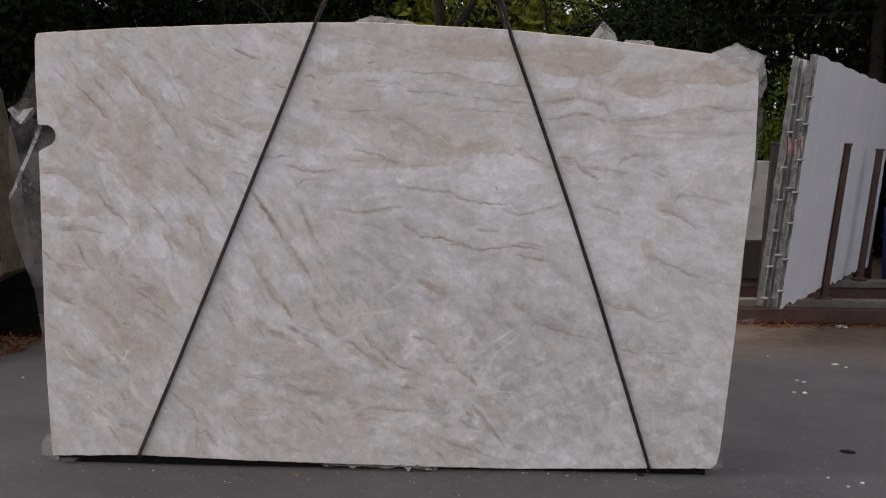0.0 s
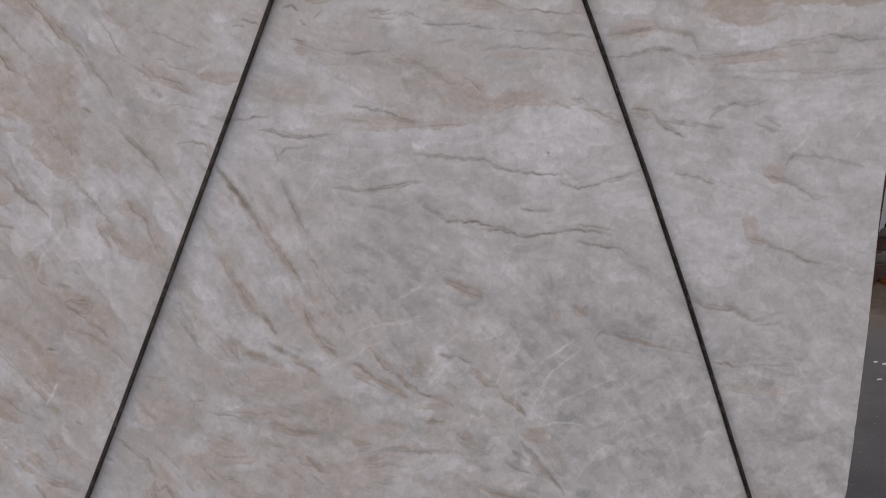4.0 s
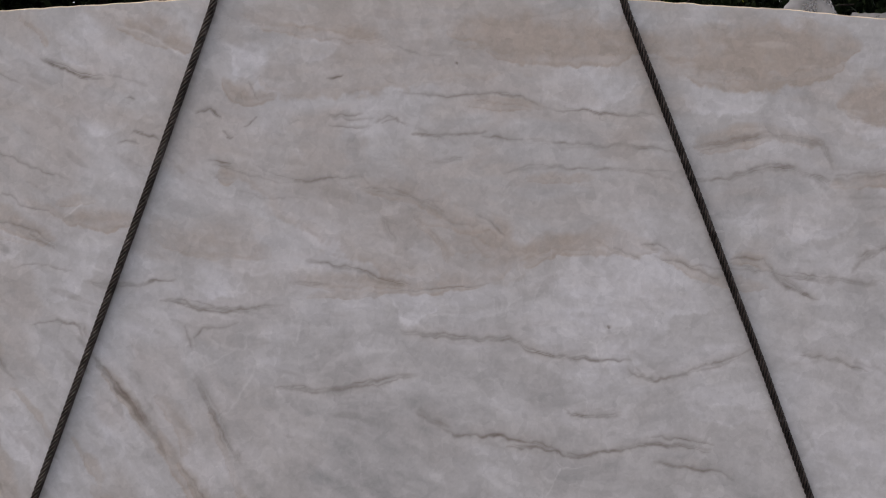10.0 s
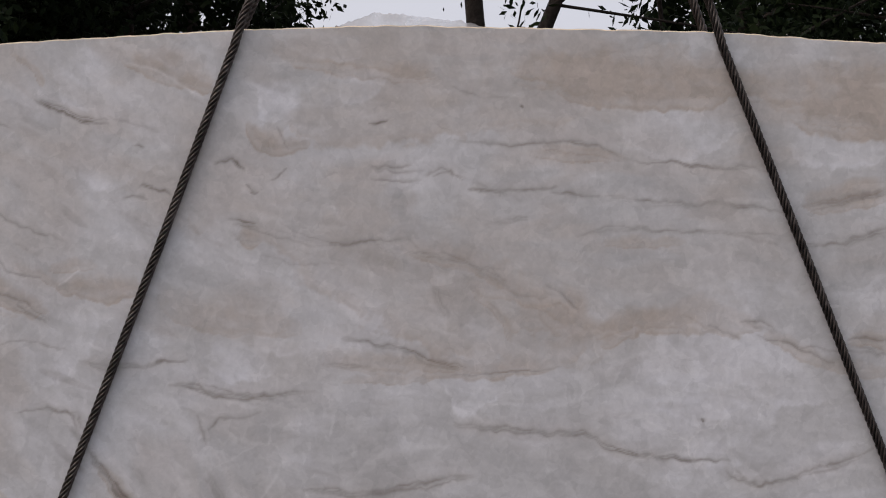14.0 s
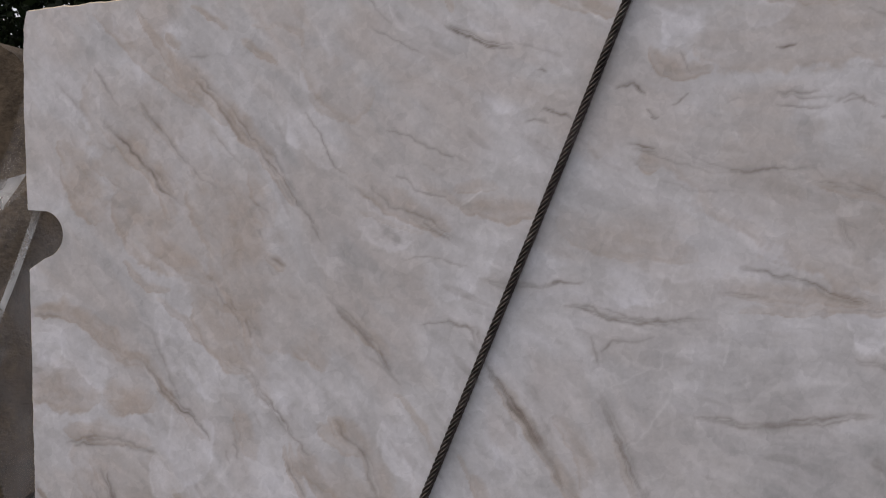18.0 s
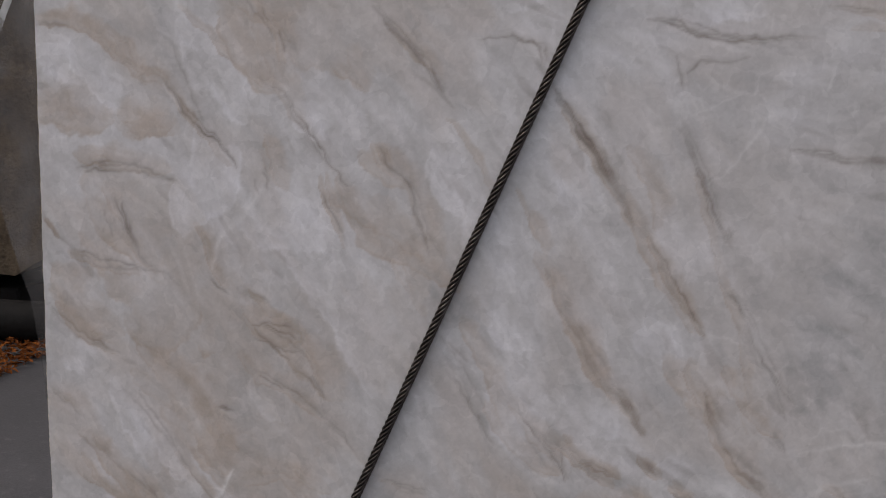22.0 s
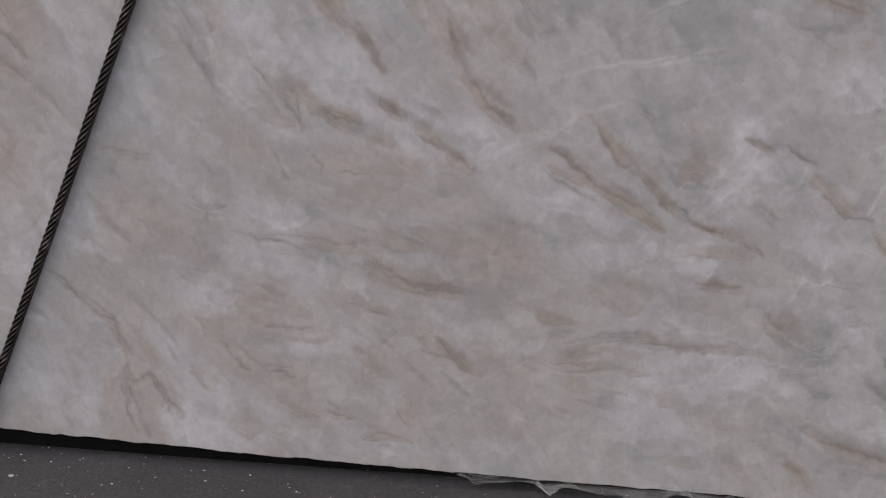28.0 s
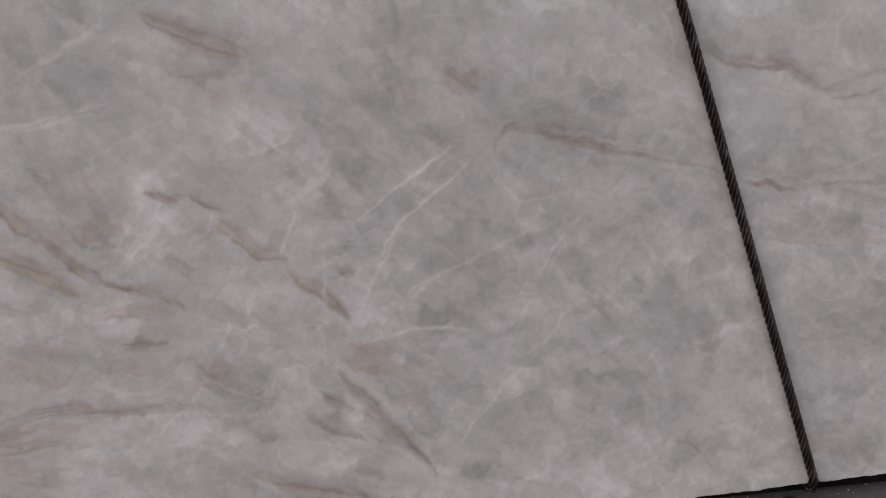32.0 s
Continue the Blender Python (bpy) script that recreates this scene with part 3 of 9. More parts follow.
    v.band(0.0158, 0.5, -0.154, 1.447, -0.059, 1.437, 0.046, 1.432, 0.130, 1.419)
    v.vein(0.0032, 0.45, -0.154, 1.442, -0.081, 1.432)
    v.vein(0.0032, 0.35, 0.067, 1.413, 0.194, 1.418, 0.268, 1.421)
    v.vein(0.0031, 0.45, -0.599, 1.455, -0.542, 1.446)
    v.vein(0.0031, 0.45, -0.511, 1.444, -0.406, 1.453)
    v.vein(0.0042, 0.45, -0.386, 1.407, -0.355, 1.394, -0.292, 1.387, -0.239, 1.389, -0.176, 1.394)
    v.crack(0.0031, 0.6, -0.366, 1.352, -0.292, 1.366, -0.280, 1.368)
    v.vein(0.0031, 0.4, -0.648, 1.370, -0.617, 1.369, -0.607, 1.348)
    v.vein(0.0042, 0.6, 0.070, 1.328, 0.149, 1.318, 0.202, 1.311, 0.276, 1.310, 0.313, 1.295)
    v.vein(0.0042, 0.65, 0.313, 1.295, 0.350, 1.271, 0.424, 1.256)
    v.vein(0.0042, 0.6, 0.429, 1.253, 0.498, 1.255, 0.567, 1.249)
    v.vein(0.0043, 0.5, 0.566, 1.218, 0.603, 1.201, 0.657, 1.208, 0.732, 1.224, 0.807, 1.251)
    v.vein(0.0021, 0.9, 0.518, 1.330, 0.519, 1.320)
    v.vein(0.0042, 0.5, -0.201, 1.220, -0.138, 1.212, -0.096, 1.208)
    v.vein(0.0042, 0.6, -0.070, 1.208, -0.033, 1.217, 0.020, 1.229, 0.100, 1.237)
    v.vein(0.0042, 0.35, -0.379, 1.247, -0.349, 1.194, -0.337, 1.162)
    v.band(0.0266, 0.45, 0.483, 1.527, 0.515, 1.516, 0.546, 1.489)
    v.vein(0.0053, 0.35, 0.600, 1.498, 0.652, 1.476)
    v.vein(0.0043, 0.4, 0.641, 1.465, 0.705, 1.448, 0.769, 1.441, 0.844, 1.431)
    v.band(0.0149, 0.4, 0.694, 1.432, 0.768, 1.409, 0.864, 1.396)
    v.vein(0.0054, 0.45, 0.876, 1.417, 0.907, 1.390, 0.948, 1.378)
    v.vein(0.0049, 0.5, 0.707, 1.704, 0.792, 1.714, 0.865, 1.731, 0.890, 1.727)
    v.vein(0.0049, 0.4, 0.890, 1.713, 0.976, 1.702, 1.007, 1.663)
    v.band(0.0122, 0.5, 0.719, 1.694, 0.804, 1.708, 0.878, 1.715)
    v.vein(0.0037, 0.55, 0.701, 1.630, 0.793, 1.637, 0.866, 1.657, 0.927, 1.646, 1.001, 1.621)
    v.vein(0.0037, 0.4, 1.013, 1.633, 1.100, 1.641)
    v.vein(0.0049, 0.5, 0.622, 1.471, 0.659, 1.462, 0.708, 1.439, 0.757, 1.419)
    v.vein(0.0037, 0.4, 0.782, 1.464, 0.856, 1.458, 0.881, 1.429)
    v.vein(0.0049, 0.5, 0.881, 1.425, 0.931, 1.387, 0.974, 1.369)
    v.vein(0.0037, 0.4, 0.905, 1.416, 1.005, 1.405, 1.092, 1.400)
    v.vein(0.0050, 0.5, 1.066, 1.443, 1.091, 1.461, 1.128, 1.467)
    v.vein(0.0037, 0.45, 0.932, 1.247, 0.982, 1.242, 1.058, 1.215)
    v.vein(0.0037, 0.4, 0.419, 1.148, 0.437, 1.131, 0.542, 1.127)
    v.vein(0.0061, 0.75, 0.101, 1.156, 0.131, 1.139, 0.173, 1.119)
    v.vein(0.0061, 0.75, 0.179, 1.095, 0.240, 1.099, 0.314, 1.085, 0.400, 1.055)
    v.vein(0.0037, 0.5, 0.400, 1.051, 0.449, 1.041, 0.511, 1.054, 0.585, 1.061)
    v.vein(0.0050, 0.5, 0.511, 1.054, 0.585, 1.071, 0.660, 1.063, 0.735, 1.048)
    v.vein(0.0050, 0.6, 0.610, 1.018, 0.685, 1.011, 0.747, 1.000)
    v.vein(0.0038, 0.3, 0.747, 1.000, 0.785, 0.975)
    v.vein(0.0062, 0.45, 0.157, 0.908, 0.212, 0.887, 0.286, 0.856)
    v.band(0.0123, 0.5, 0.163, 0.901, 0.225, 0.874, 0.311, 0.840)
    v.crack(0.0037, 0.6, 0.015, 0.846, 0.064, 0.866, 0.114, 0.890)
    v.vein(0.0048, 0.3, -0.372, 1.256, -0.328, 1.170, -0.295, 1.083)
    v.vein(0.0047, 0.4, -0.651, 1.376, -0.605, 1.364, -0.583, 1.322)
    v.vein(0.0048, 0.3, -0.263, 0.958, -0.218, 0.844)
    v.vein(0.0078, 0.45, -0.121, 0.619, -0.043, 0.569, 0.043, 0.502)
    v.vein(0.0063, 0.35, -0.027, 0.601, 0.083, 0.518)
    v.vein(0.0063, 0.4, 0.154, 0.644, 0.210, 0.639)
    v.vein(0.0063, 0.4, 0.273, 0.581, 0.337, 0.533)
    v.vein(0.0079, 0.5, 0.998, 0.815, 1.062, 0.798, 1.142, 0.805, 1.208, 0.751)
    v.vein(0.0064, 0.4, 1.224, 0.747, 1.303, 0.779)
    v.vein(0.0064, 0.35, 1.069, 0.618, 1.150, 0.609)
    v.band(0.0107, 0.4, -0.343, 1.162, -0.300, 1.037, -0.241, 0.878, -0.228, 0.766)
    v.vein(0.0077, 0.5, -1.481, 1.836, -1.442, 1.797, -1.410, 1.769)
    v.vein(0.0075, 0.55, -1.365, 1.758, -1.346, 1.735, -1.321, 1.713)
    v.vein(0.0075, 0.55, -1.321, 1.708, -1.277, 1.669, -1.226, 1.614)
    v.band(0.0146, 0.5, -1.231, 1.848, -1.158, 1.815, -1.109, 1.771, -1.060, 1.717, -1.013, 1.690)
    v.vein(0.0060, 0.5, -1.146, 1.815, -1.097, 1.760, -1.048, 1.711)
    v.vein(0.0059, 0.5, -1.048, 1.711, -1.001, 1.685, -0.982, 1.647, -0.964, 1.620)
    v.vein(0.0058, 0.5, -0.958, 1.598, -0.940, 1.572, -0.922, 1.545)
    v.vein(0.0062, 0.5, -1.291, 1.786, -1.241, 1.725, -1.179, 1.671)
    v.band(0.0152, 0.5, -1.402, 1.678, -1.338, 1.634, -1.275, 1.613)
    v.band(0.0320, 0.6, -1.465, 1.666, -1.426, 1.609, -1.393, 1.559)
    v.band(0.0501, 0.5, -1.337, 1.600, -1.273, 1.511, -1.211, 1.457)
    v.band(0.0545, 0.5, -1.178, 1.626, -1.128, 1.538, -1.089, 1.440, -1.052, 1.363)
    v.vein(0.0060, 0.35, -1.141, 1.583, -1.116, 1.539)
    v.vein(0.0048, 0.4, -1.150, 1.460, -1.125, 1.416, -1.075, 1.351)
    v.vein(0.0059, 0.5, -1.013, 1.487, -0.984, 1.472)
    v.vein(0.0047, 0.4, -1.058, 1.607, -1.021, 1.575)
    v.band(0.0237, 0.4, -1.057, 1.596, -1.009, 1.553)
    v.band(0.0344, 0.35, -0.923, 1.794, -0.854, 1.773, -0.810, 1.805)
    v.vein(0.0045, 0.35, -0.861, 1.633, -0.815, 1.602)
    v.vein(0.0055, 0.45, -0.702, 1.557, -0.657, 1.523)
    v.crack(0.0043, 0.7, -0.632, 1.594, -0.606, 1.618, -0.563, 1.624, -0.489, 1.624)
    v.band(0.0271, 0.5, -0.627, 1.586, -0.541, 1.583, -0.488, 1.579)
    v.vein(0.0069, 0.5, -0.877, 1.405, -0.853, 1.368, -0.801, 1.341)
    v.vein(0.0068, 0.55, -0.801, 1.338, -0.778, 1.301, -0.766, 1.275)
    v.vein(0.0044, 0.4, -0.658, 1.374, -0.614, 1.364, -0.596, 1.333)
    v.band(0.0118, 0.5, -1.539, 1.369, -1.461, 1.372, -1.396, 1.341, -1.344, 1.292)
    v.vein(0.0052, 0.4, -1.545, 1.360, -1.473, 1.364)
    v.band(0.0151, 0.5, -1.344, 1.292, -1.281, 1.267)
    v.vein(0.0050, 0.5, -1.281, 1.267, -1.230, 1.218, -1.149, 1.144)
    v.band(0.0460, 0.5, -1.543, 1.210, -1.484, 1.202, -1.394, 1.196)
    v.band(0.0381, 0.45, -1.368, 1.186, -1.305, 1.202, -1.267, 1.182)
    v.vein(0.0052, 0.45, -1.444, 1.109, -1.354, 1.106, -1.265, 1.093)
    v.band(0.0233, 0.5, -1.457, 1.128, -1.367, 1.123, -1.278, 1.112)
    v.band(0.0240, 0.4, -1.099, 1.361, -1.024, 1.220)
    v.vein(0.0048, 0.45, -1.049, 1.241, -1.000, 1.188, -0.963, 1.146)
    v.band(0.0169, 0.4, -1.095, 1.159, -1.057, 1.105)
    v.band(0.0208, 0.5, -0.888, 1.184, -0.858, 1.142)
    v.vein(0.0057, 0.4, -0.841, 1.138, -0.811, 1.102, -0.787, 1.038, -0.763, 0.996)
    v.vein(0.0054, 0.55, -0.578, 1.286, -0.533, 1.217, -0.500, 1.197)
    v.vein(0.0053, 0.5, -0.500, 1.195, -0.471, 1.139, -0.439, 1.072)
    v.vein(0.0052, 0.3, -0.371, 1.251, -0.347, 1.180, -0.303, 1.100)
    v.vein(0.0041, 0.5, -0.403, 1.406, -0.356, 1.389, -0.274, 1.379)
    v.vein(0.0040, 0.4, -0.274, 1.379, -0.174, 1.389)
    v.vein(0.0051, 0.5, -1.385, 1.057, -1.358, 1.001, -1.339, 0.974)
    v.band(0.0193, 0.4, -1.404, 1.079, -1.365, 1.012)
    v.crack(0.0049, 0.5, -1.176, 0.993, -1.129, 1.055, -1.093, 1.103)
    v.vein(0.0053, 0.4, -1.540, 1.028, -1.500, 0.978, -1.454, 0.946)
    v.vein(0.0052, 0.35, -1.467, 0.951, -1.402, 0.945)
    v.crack(0.0045, 0.4, -0.805, 1.261, -0.726, 1.266, -0.627, 1.288)
    v.band(0.0078, 0.6, -0.413, 1.057, -0.383, 1.006, -0.354, 0.954, -0.315, 0.903)
    v.band(0.0081, 0.6, -0.582, 0.992, -0.556, 0.939, -0.517, 0.877, -0.496, 0.832)
    v.vein(0.0063, 0.55, -0.506, 0.850, -0.481, 0.810, -0.457, 0.789)
    v.vein(0.0072, 0.6, -0.448, 0.785, -0.424, 0.763, -0.399, 0.728)
    v.vein(0.0063, 0.4, -0.387, 0.682, -0.371, 0.654)
    v.vein(0.0042, 0.4, -0.346, 1.192, -0.315, 1.116)
    v.vein(0.0042, 0.35, -0.287, 1.083, -0.276, 1.049)
    v.vein(0.0042, 0.4, -0.251, 0.962, -0.211, 0.885, -0.161, 0.808)
    v.band(0.0118, 0.45, -1.078, 1.182, -1.063, 1.137, -1.044, 1.105)
    v.vein(0.0040, 0.3, -1.088, 1.135, -1.078, 1.094)
    v.band(0.0078, 0.5, -0.975, 1.123, -0.955, 1.068, -0.940, 1.023)
    v.band(0.0115, 0.4, -0.927, 1.098, -0.867, 1.018, -0.817, 0.937, -0.787, 0.892)
    v.band(0.0132, 0.6, -0.880, 1.183, -0.861, 1.152)
    v.vein(0.0047, 0.5, -0.842, 1.139, -0.822, 1.104, -0.806, 1.050, -0.781, 0.996)
    v.band(0.0073, 0.4, -0.761, 1.233, -0.713, 1.182, -0.674, 1.113)
    v.band(0.0063, 0.4, -0.638, 1.124, -0.599, 1.063, -0.578, 1.010)
    v.crack(0.0041, 0.5, -1.175, 0.997, -1.144, 1.047, -1.103, 1.088, -1.093, 1.116)
    v.crack(0.0039, 0.4, -1.044, 1.101, -0.985, 1.141)
    v.band(0.0261, 0.5, -1.367, 1.206, -1.304, 1.218, -1.274, 1.192)
    v.vein(0.0053, 0.55, -1.377, 1.043, -1.357, 0.995, -1.337, 0.967)
    v.vein(0.0043, 0.4, -1.404, 1.031, -1.390, 0.983)
    v.vein(0.0055, 0.45, -1.535, 1.013, -1.498, 0.971)
    v.vein(0.0055, 0.5, -1.472, 0.953, -1.419, 0.926, -1.322, 0.923)
    v.band(0.0160, 0.4, -1.322, 0.928, -1.280, 0.902)
    v.vein(0.0061, 0.5, -1.124, 0.909, -1.083, 0.892)
    v.vein(0.0041, 0.4, -1.191, 0.928, -1.155, 0.896)
    v.band(0.0257, 0.5, -1.124, 0.854, -1.063, 0.830, -1.002, 0.835)
    v.vein(0.0041, 0.45, -1.104, 0.856, -1.043, 0.822, -1.002, 0.796)
    v.vein(0.0051, 0.5, -1.032, 0.773, -0.997, 0.756, -0.966, 0.719)
    v.band(0.0145, 0.5, -1.135, 0.794, -1.094, 0.747, -1.022, 0.724)
    v.vein(0.0041, 0.3, -0.981, 0.708, -0.940, 0.671, -0.899, 0.615)
    v.band(0.0316, 0.5, -1.219, 0.806, -1.177, 0.800)
    v.crack(0.0042, 0.7, -1.208, 0.822, -1.197, 0.833)
    v.vein(0.0056, 0.4, -1.521, 0.832, -1.468, 0.785, -1.380, 0.767)
    v.band(0.0490, 0.5, -1.338, 0.734, -1.284, 0.708, -1.221, 0.684)
    v.vein(0.0055, 0.45, -1.377, 0.705, -1.318, 0.653, -1.265, 0.595)
    v.band(0.0109, 0.5, -1.265, 0.595, -1.223, 0.547, -1.175, 0.505)
    v.vein(0.0053, 0.6, -1.173, 0.683, -1.146, 0.679)
    v.band(0.0324, 0.4, -1.253, 0.639, -1.190, 0.583, -1.148, 0.524)
    v.crack(0.0054, 0.8, -1.186, 0.487, -1.169, 0.511, -1.126, 0.569)
    v.band(0.0201, 0.55, -1.387, 0.561, -1.322, 0.514, -1.289, 0.486)
    v.vein(0.0056, 0.5, -1.365, 0.536, -1.300, 0.490)
    v.band(0.0160, 0.5, -1.467, 0.530, -1.411, 0.504, -1.334, 0.458, -1.268, 0.428)
    v.vein(0.0043, 0.4, -1.169, 0.489, -1.132, 0.456)
    v.band(0.0181, 0.5, -1.464, 0.606, -1.398, 0.570)
    v.vein(0.0057, 0.35, -1.517, 0.675, -1.463, 0.638)
    v.band(0.0211, 0.4, -1.105, 0.582, -1.021, 0.581, -0.959, 0.546)
    v.vein(0.0050, 0.4, -0.848, 0.585, -0.798, 0.570, -0.778, 0.563)
    v.vein(0.0049, 0.5, -0.726, 0.497, -0.686, 0.482, -0.657, 0.480)
    v.vein(0.0056, 0.35, -0.620, 0.724, -0.589, 0.679, -0.540, 0.635)
    v.vein(0.0055, 0.4, -0.524, 0.676, -0.476, 0.643, -0.438, 0.627)
    v.vein(0.0043, 0.4, -0.297, 0.786, -0.275, 0.732, -0.236, 0.679, -0.188, 0.633)
    v.vein(0.0051, 0.35, -0.243, 0.763, -0.161, 0.716)
    v.vein(0.0038, 0.25, -0.768, 0.874, -0.718, 0.812, -0.677, 0.738)
    v.vein(0.0057, 0.5, -1.240, 0.319, -1.213, 0.295, -1.180, 0.267)
    v.vein(0.0057, 0.4, -1.260, 0.257, -1.193, 0.233, -1.138, 0.207, -1.095, 0.180)
    v.vein(0.0057, 0.5, -1.229, 0.206, -1.197, 0.144, -1.154, 0.094)
    v.vein(0.0045, 0.4, -1.203, 0.382, -1.177, 0.342)
    v.vein(0.0046, 0.4, -0.535, 0.656, -0.525, 0.629)
    v.vein(0.0045, 0.4, -0.503, 0.654, -0.448, 0.640)
    v.band(0.0111, 0.4, -0.635, 0.762, -0.587, 0.693, -0.540, 0.660)
    v.band(0.0293, 0.45, -0.645, 0.373, -0.566, 0.352, -0.526, 0.307)
    v.vein(0.0049, 0.35, -0.594, 0.298, -0.487, 0.297)
    v.vein(0.0055, 0.4, -0.436, 0.407, -0.379, 0.384, -0.342, 0.369, -0.297, 0.384)
    v.vein(0.0046, 0.4, -0.336, 0.272, -0.289, 0.258, -0.251, 0.239)
    v.vein(0.0039, 0.3, -0.627, 0.454, -0.532, 0.454, -0.438, 0.445)
    v.vein(0.0049, 0.5, -0.938, 0.356, -0.897, 0.324, -0.855, 0.297, -0.829, 0.248)
    v.vein(0.0049, 0.5, -0.842, 0.180, -0.797, 0.189)
    v.vein(0.0059, 0.55, -0.833, 0.165, -0.816, 0.114, -0.798, 0.079)
    v.vein(0.0059, 0.55, -0.792, 0.194, -0.770, 0.149, -0.732, 0.126)
    v.vein(0.0037, 0.5, -0.699, 0.500, -0.676, 0.487, -0.653, 0.498)
    v.vein(0.0037, 0.4, -0.695, 0.486, -0.682, 0.468)
    v.vein(0.0036, 0.4, -0.602, 0.722, -0.558, 0.680, -0.523, 0.633)
    v.vein(0.0036, 0.4, -0.725, 0.778, -0.683, 0.719, -0.657, 0.676)
    v.vein(0.0035, 0.45, -0.519, 0.673, -0.470, 0.649, -0.434, 0.637)
    v.vein(0.0061, 0.45, -0.391, 0.675, -0.371, 0.662)
    v.band(0.0224, 0.35, -0.488, 0.585, -0.416, 0.580, -0.345, 0.574)
    v.vein(0.0044, 0.45, -0.342, 0.624, -0.293, 0.604, -0.261, 0.579)
    v.vein(0.0043, 0.45, -0.234, 0.678, -0.194, 0.649)
    v.vein(0.0034, 0.5, -0.190, 0.750, -0.172, 0.728)
    v.band(0.0059, 0.5, -0.307, 0.820, -0.289, 0.770, -0.271, 0.728)
    v.vein(0.0043, 0.5, -0.142, 0.629, -0.110, 0.596)
    v.band(0.0078, 0.75, -0.100, 0.578, -0.055, 0.549, -0.011, 0.529, 0.039, 0.496)
    v.vein(0.0034, 0.5, -0.091, 0.574, -0.029, 0.542, 0.034, 0.509)
    v.vein(0.0042, 0.5, -0.070, 0.651, -0.051, 0.616, -0.006, 0.579, 0.022, 0.549, 0.050, 0.524)
    v.vein(0.0026, 0.5, 0.050, 0.524, 0.094, 0.512, 0.129, 0.496)
    v.crack(0.0052, 0.6, 0.046, 0.469, 0.100, 0.535, 0.146, 0.591, 0.187, 0.689, 0.248, 0.726, 0.284, 0.769)
    v.crack(0.0034, 0.6, 0.117, 0.536, 0.147, 0.583)
    v.crack(0.0044, 0.5, -0.257, 0.579, -0.206, 0.617, -0.123, 0.670)
    v.crack(0.0033, 0.4, -0.042, 0.742, 0.039, 0.763, 0.112, 0.782)
    v.vein(0.0041, 0.55, 0.149, 0.648, 0.175, 0.641, 0.193, 0.627)
    v.vein(0.0041, 0.5, 0.213, 0.637, 0.253, 0.610)
    v.band(0.0083, 0.5, 0.255, 0.593, 0.291, 0.564, 0.312, 0.534)
    v.vein(0.0034, 0.5, 0.180, 0.544, 0.212, 0.519)
    v.vein(0.0034, 0.35, 0.156, 0.484, 0.197, 0.459)
    v.vein(0.0037, 0.3, -0.654, 0.455, -0.589, 0.445, -0.507, 0.426)
    v.band(0.0230, 0.35, -0.525, 0.444, -0.452, 0.448, -0.379, 0.443)
    v.vein(0.0037, 0.4, -0.433, 0.426, -0.378, 0.401)
    v.vein(0.0036, 0.4, -0.360, 0.387, -0.287, 0.378)
    v.band(0.0379, 0.4, -0.620, 0.312, -0.545, 0.292, -0.470, 0.302)
    v.vein(0.0046, 0.4, -0.303, 0.294, -0.256, 0.253)
    v.vein(0.0038, 0.35, -0.612, 0.233, -0.546, 0.217)
    v.vein(0.0054, 0.4, -0.102, 0.288, -0.031, 0.313, 0.031, 0.319)
    v.vein(0.0062, 0.4, 0.050, 0.304, 0.130, 0.300, 0.200, 0.304)
    v.vein(0.0036, 0.35, -0.100, 0.249, -0.010, 0.260)
    v.band(0.0220, 0.4, -0.036, 0.389, 0.000, 0.372, 0.033, 0.403)
    v.vein(0.0051, 0.45, 0.253, 0.600, 0.288, 0.560, 0.311, 0.533)
    v.vein(0.0070, 0.55, 0.351, 0.510, 0.379, 0.478, 0.425, 0.445, 0.444, 0.417)
    v.crack(0.0036, 0.8, 0.531, 0.449, 0.555, 0.476, 0.615, 0.503, 0.675, 0.530, 0.753, 0.552)
    v.crack(0.0027, 0.6, 0.444, 0.413, 0.474, 0.504, 0.530, 0.576, 0.593, 0.663, 0.658, 0.697)
    v.crack(0.0035, 0.5, 0.400, 0.568, 0.476, 0.603, 0.559, 0.655)
    v.crack(0.0036, 0.5, 0.463, 0.398, 0.552, 0.402, 0.607, 0.399)
    v.crack(0.0028, 0.5, 0.649, 0.226, 0.680, 0.294, 0.756, 0.361, 0.789, 0.389)
    v.crack(0.0027, 0.4, 0.721, 0.428, 0.751, 0.483, 0.800, 0.529)
    v.band(0.0314, 0.45, 0.437, 0.375, 0.484, 0.355, 0.510, 0.364)
    v.vein(0.0081, 0.55, 0.387, 0.304, 0.416, 0.269, 0.426, 0.250)
    v.vein(0.0082, 0.65, 0.376, 0.265, 0.409, 0.240, 0.451, 0.224)
    v.vein(0.0090, 0.6, 0.422, 0.337, 0.461, 0.288, 0.510, 0.238, 0.561, 0.172)
    v.vein(0.0064, 0.45, 0.481, 0.258, 0.521, 0.208)
    v.band(0.0146, 0.4, 0.452, 0.279, 0.540, 0.198)
    v.band(0.0272, 0.35, 0.512, 0.336, 0.563, 0.257)
    v.vein(0.0055, 0.4, 0.302, 0.167, 0.376, 0.145, 0.433, 0.124, 0.490, 0.117)
    v.band(0.0184, 0.35, 0.321, 0.152, 0.396, 0.130, 0.471, 0.123)
    v.vein(0.0065, 0.55, 0.262, 0.112, 0.295, 0.101)
    v.band(0.0111, 0.5, 0.272, 0.102, 0.291, 0.065)
    v.vein(0.0047, 0.4, 0.566, 0.095, 0.597, 0.068)
    v.vein(0.0053, 0.4, -0.111, 0.298, -0.023, 0.320, 0.012, 0.324)
    v.vein(0.0062, 0.45, 0.021, 0.310, 0.101, 0.304, 0.199, 0.307)
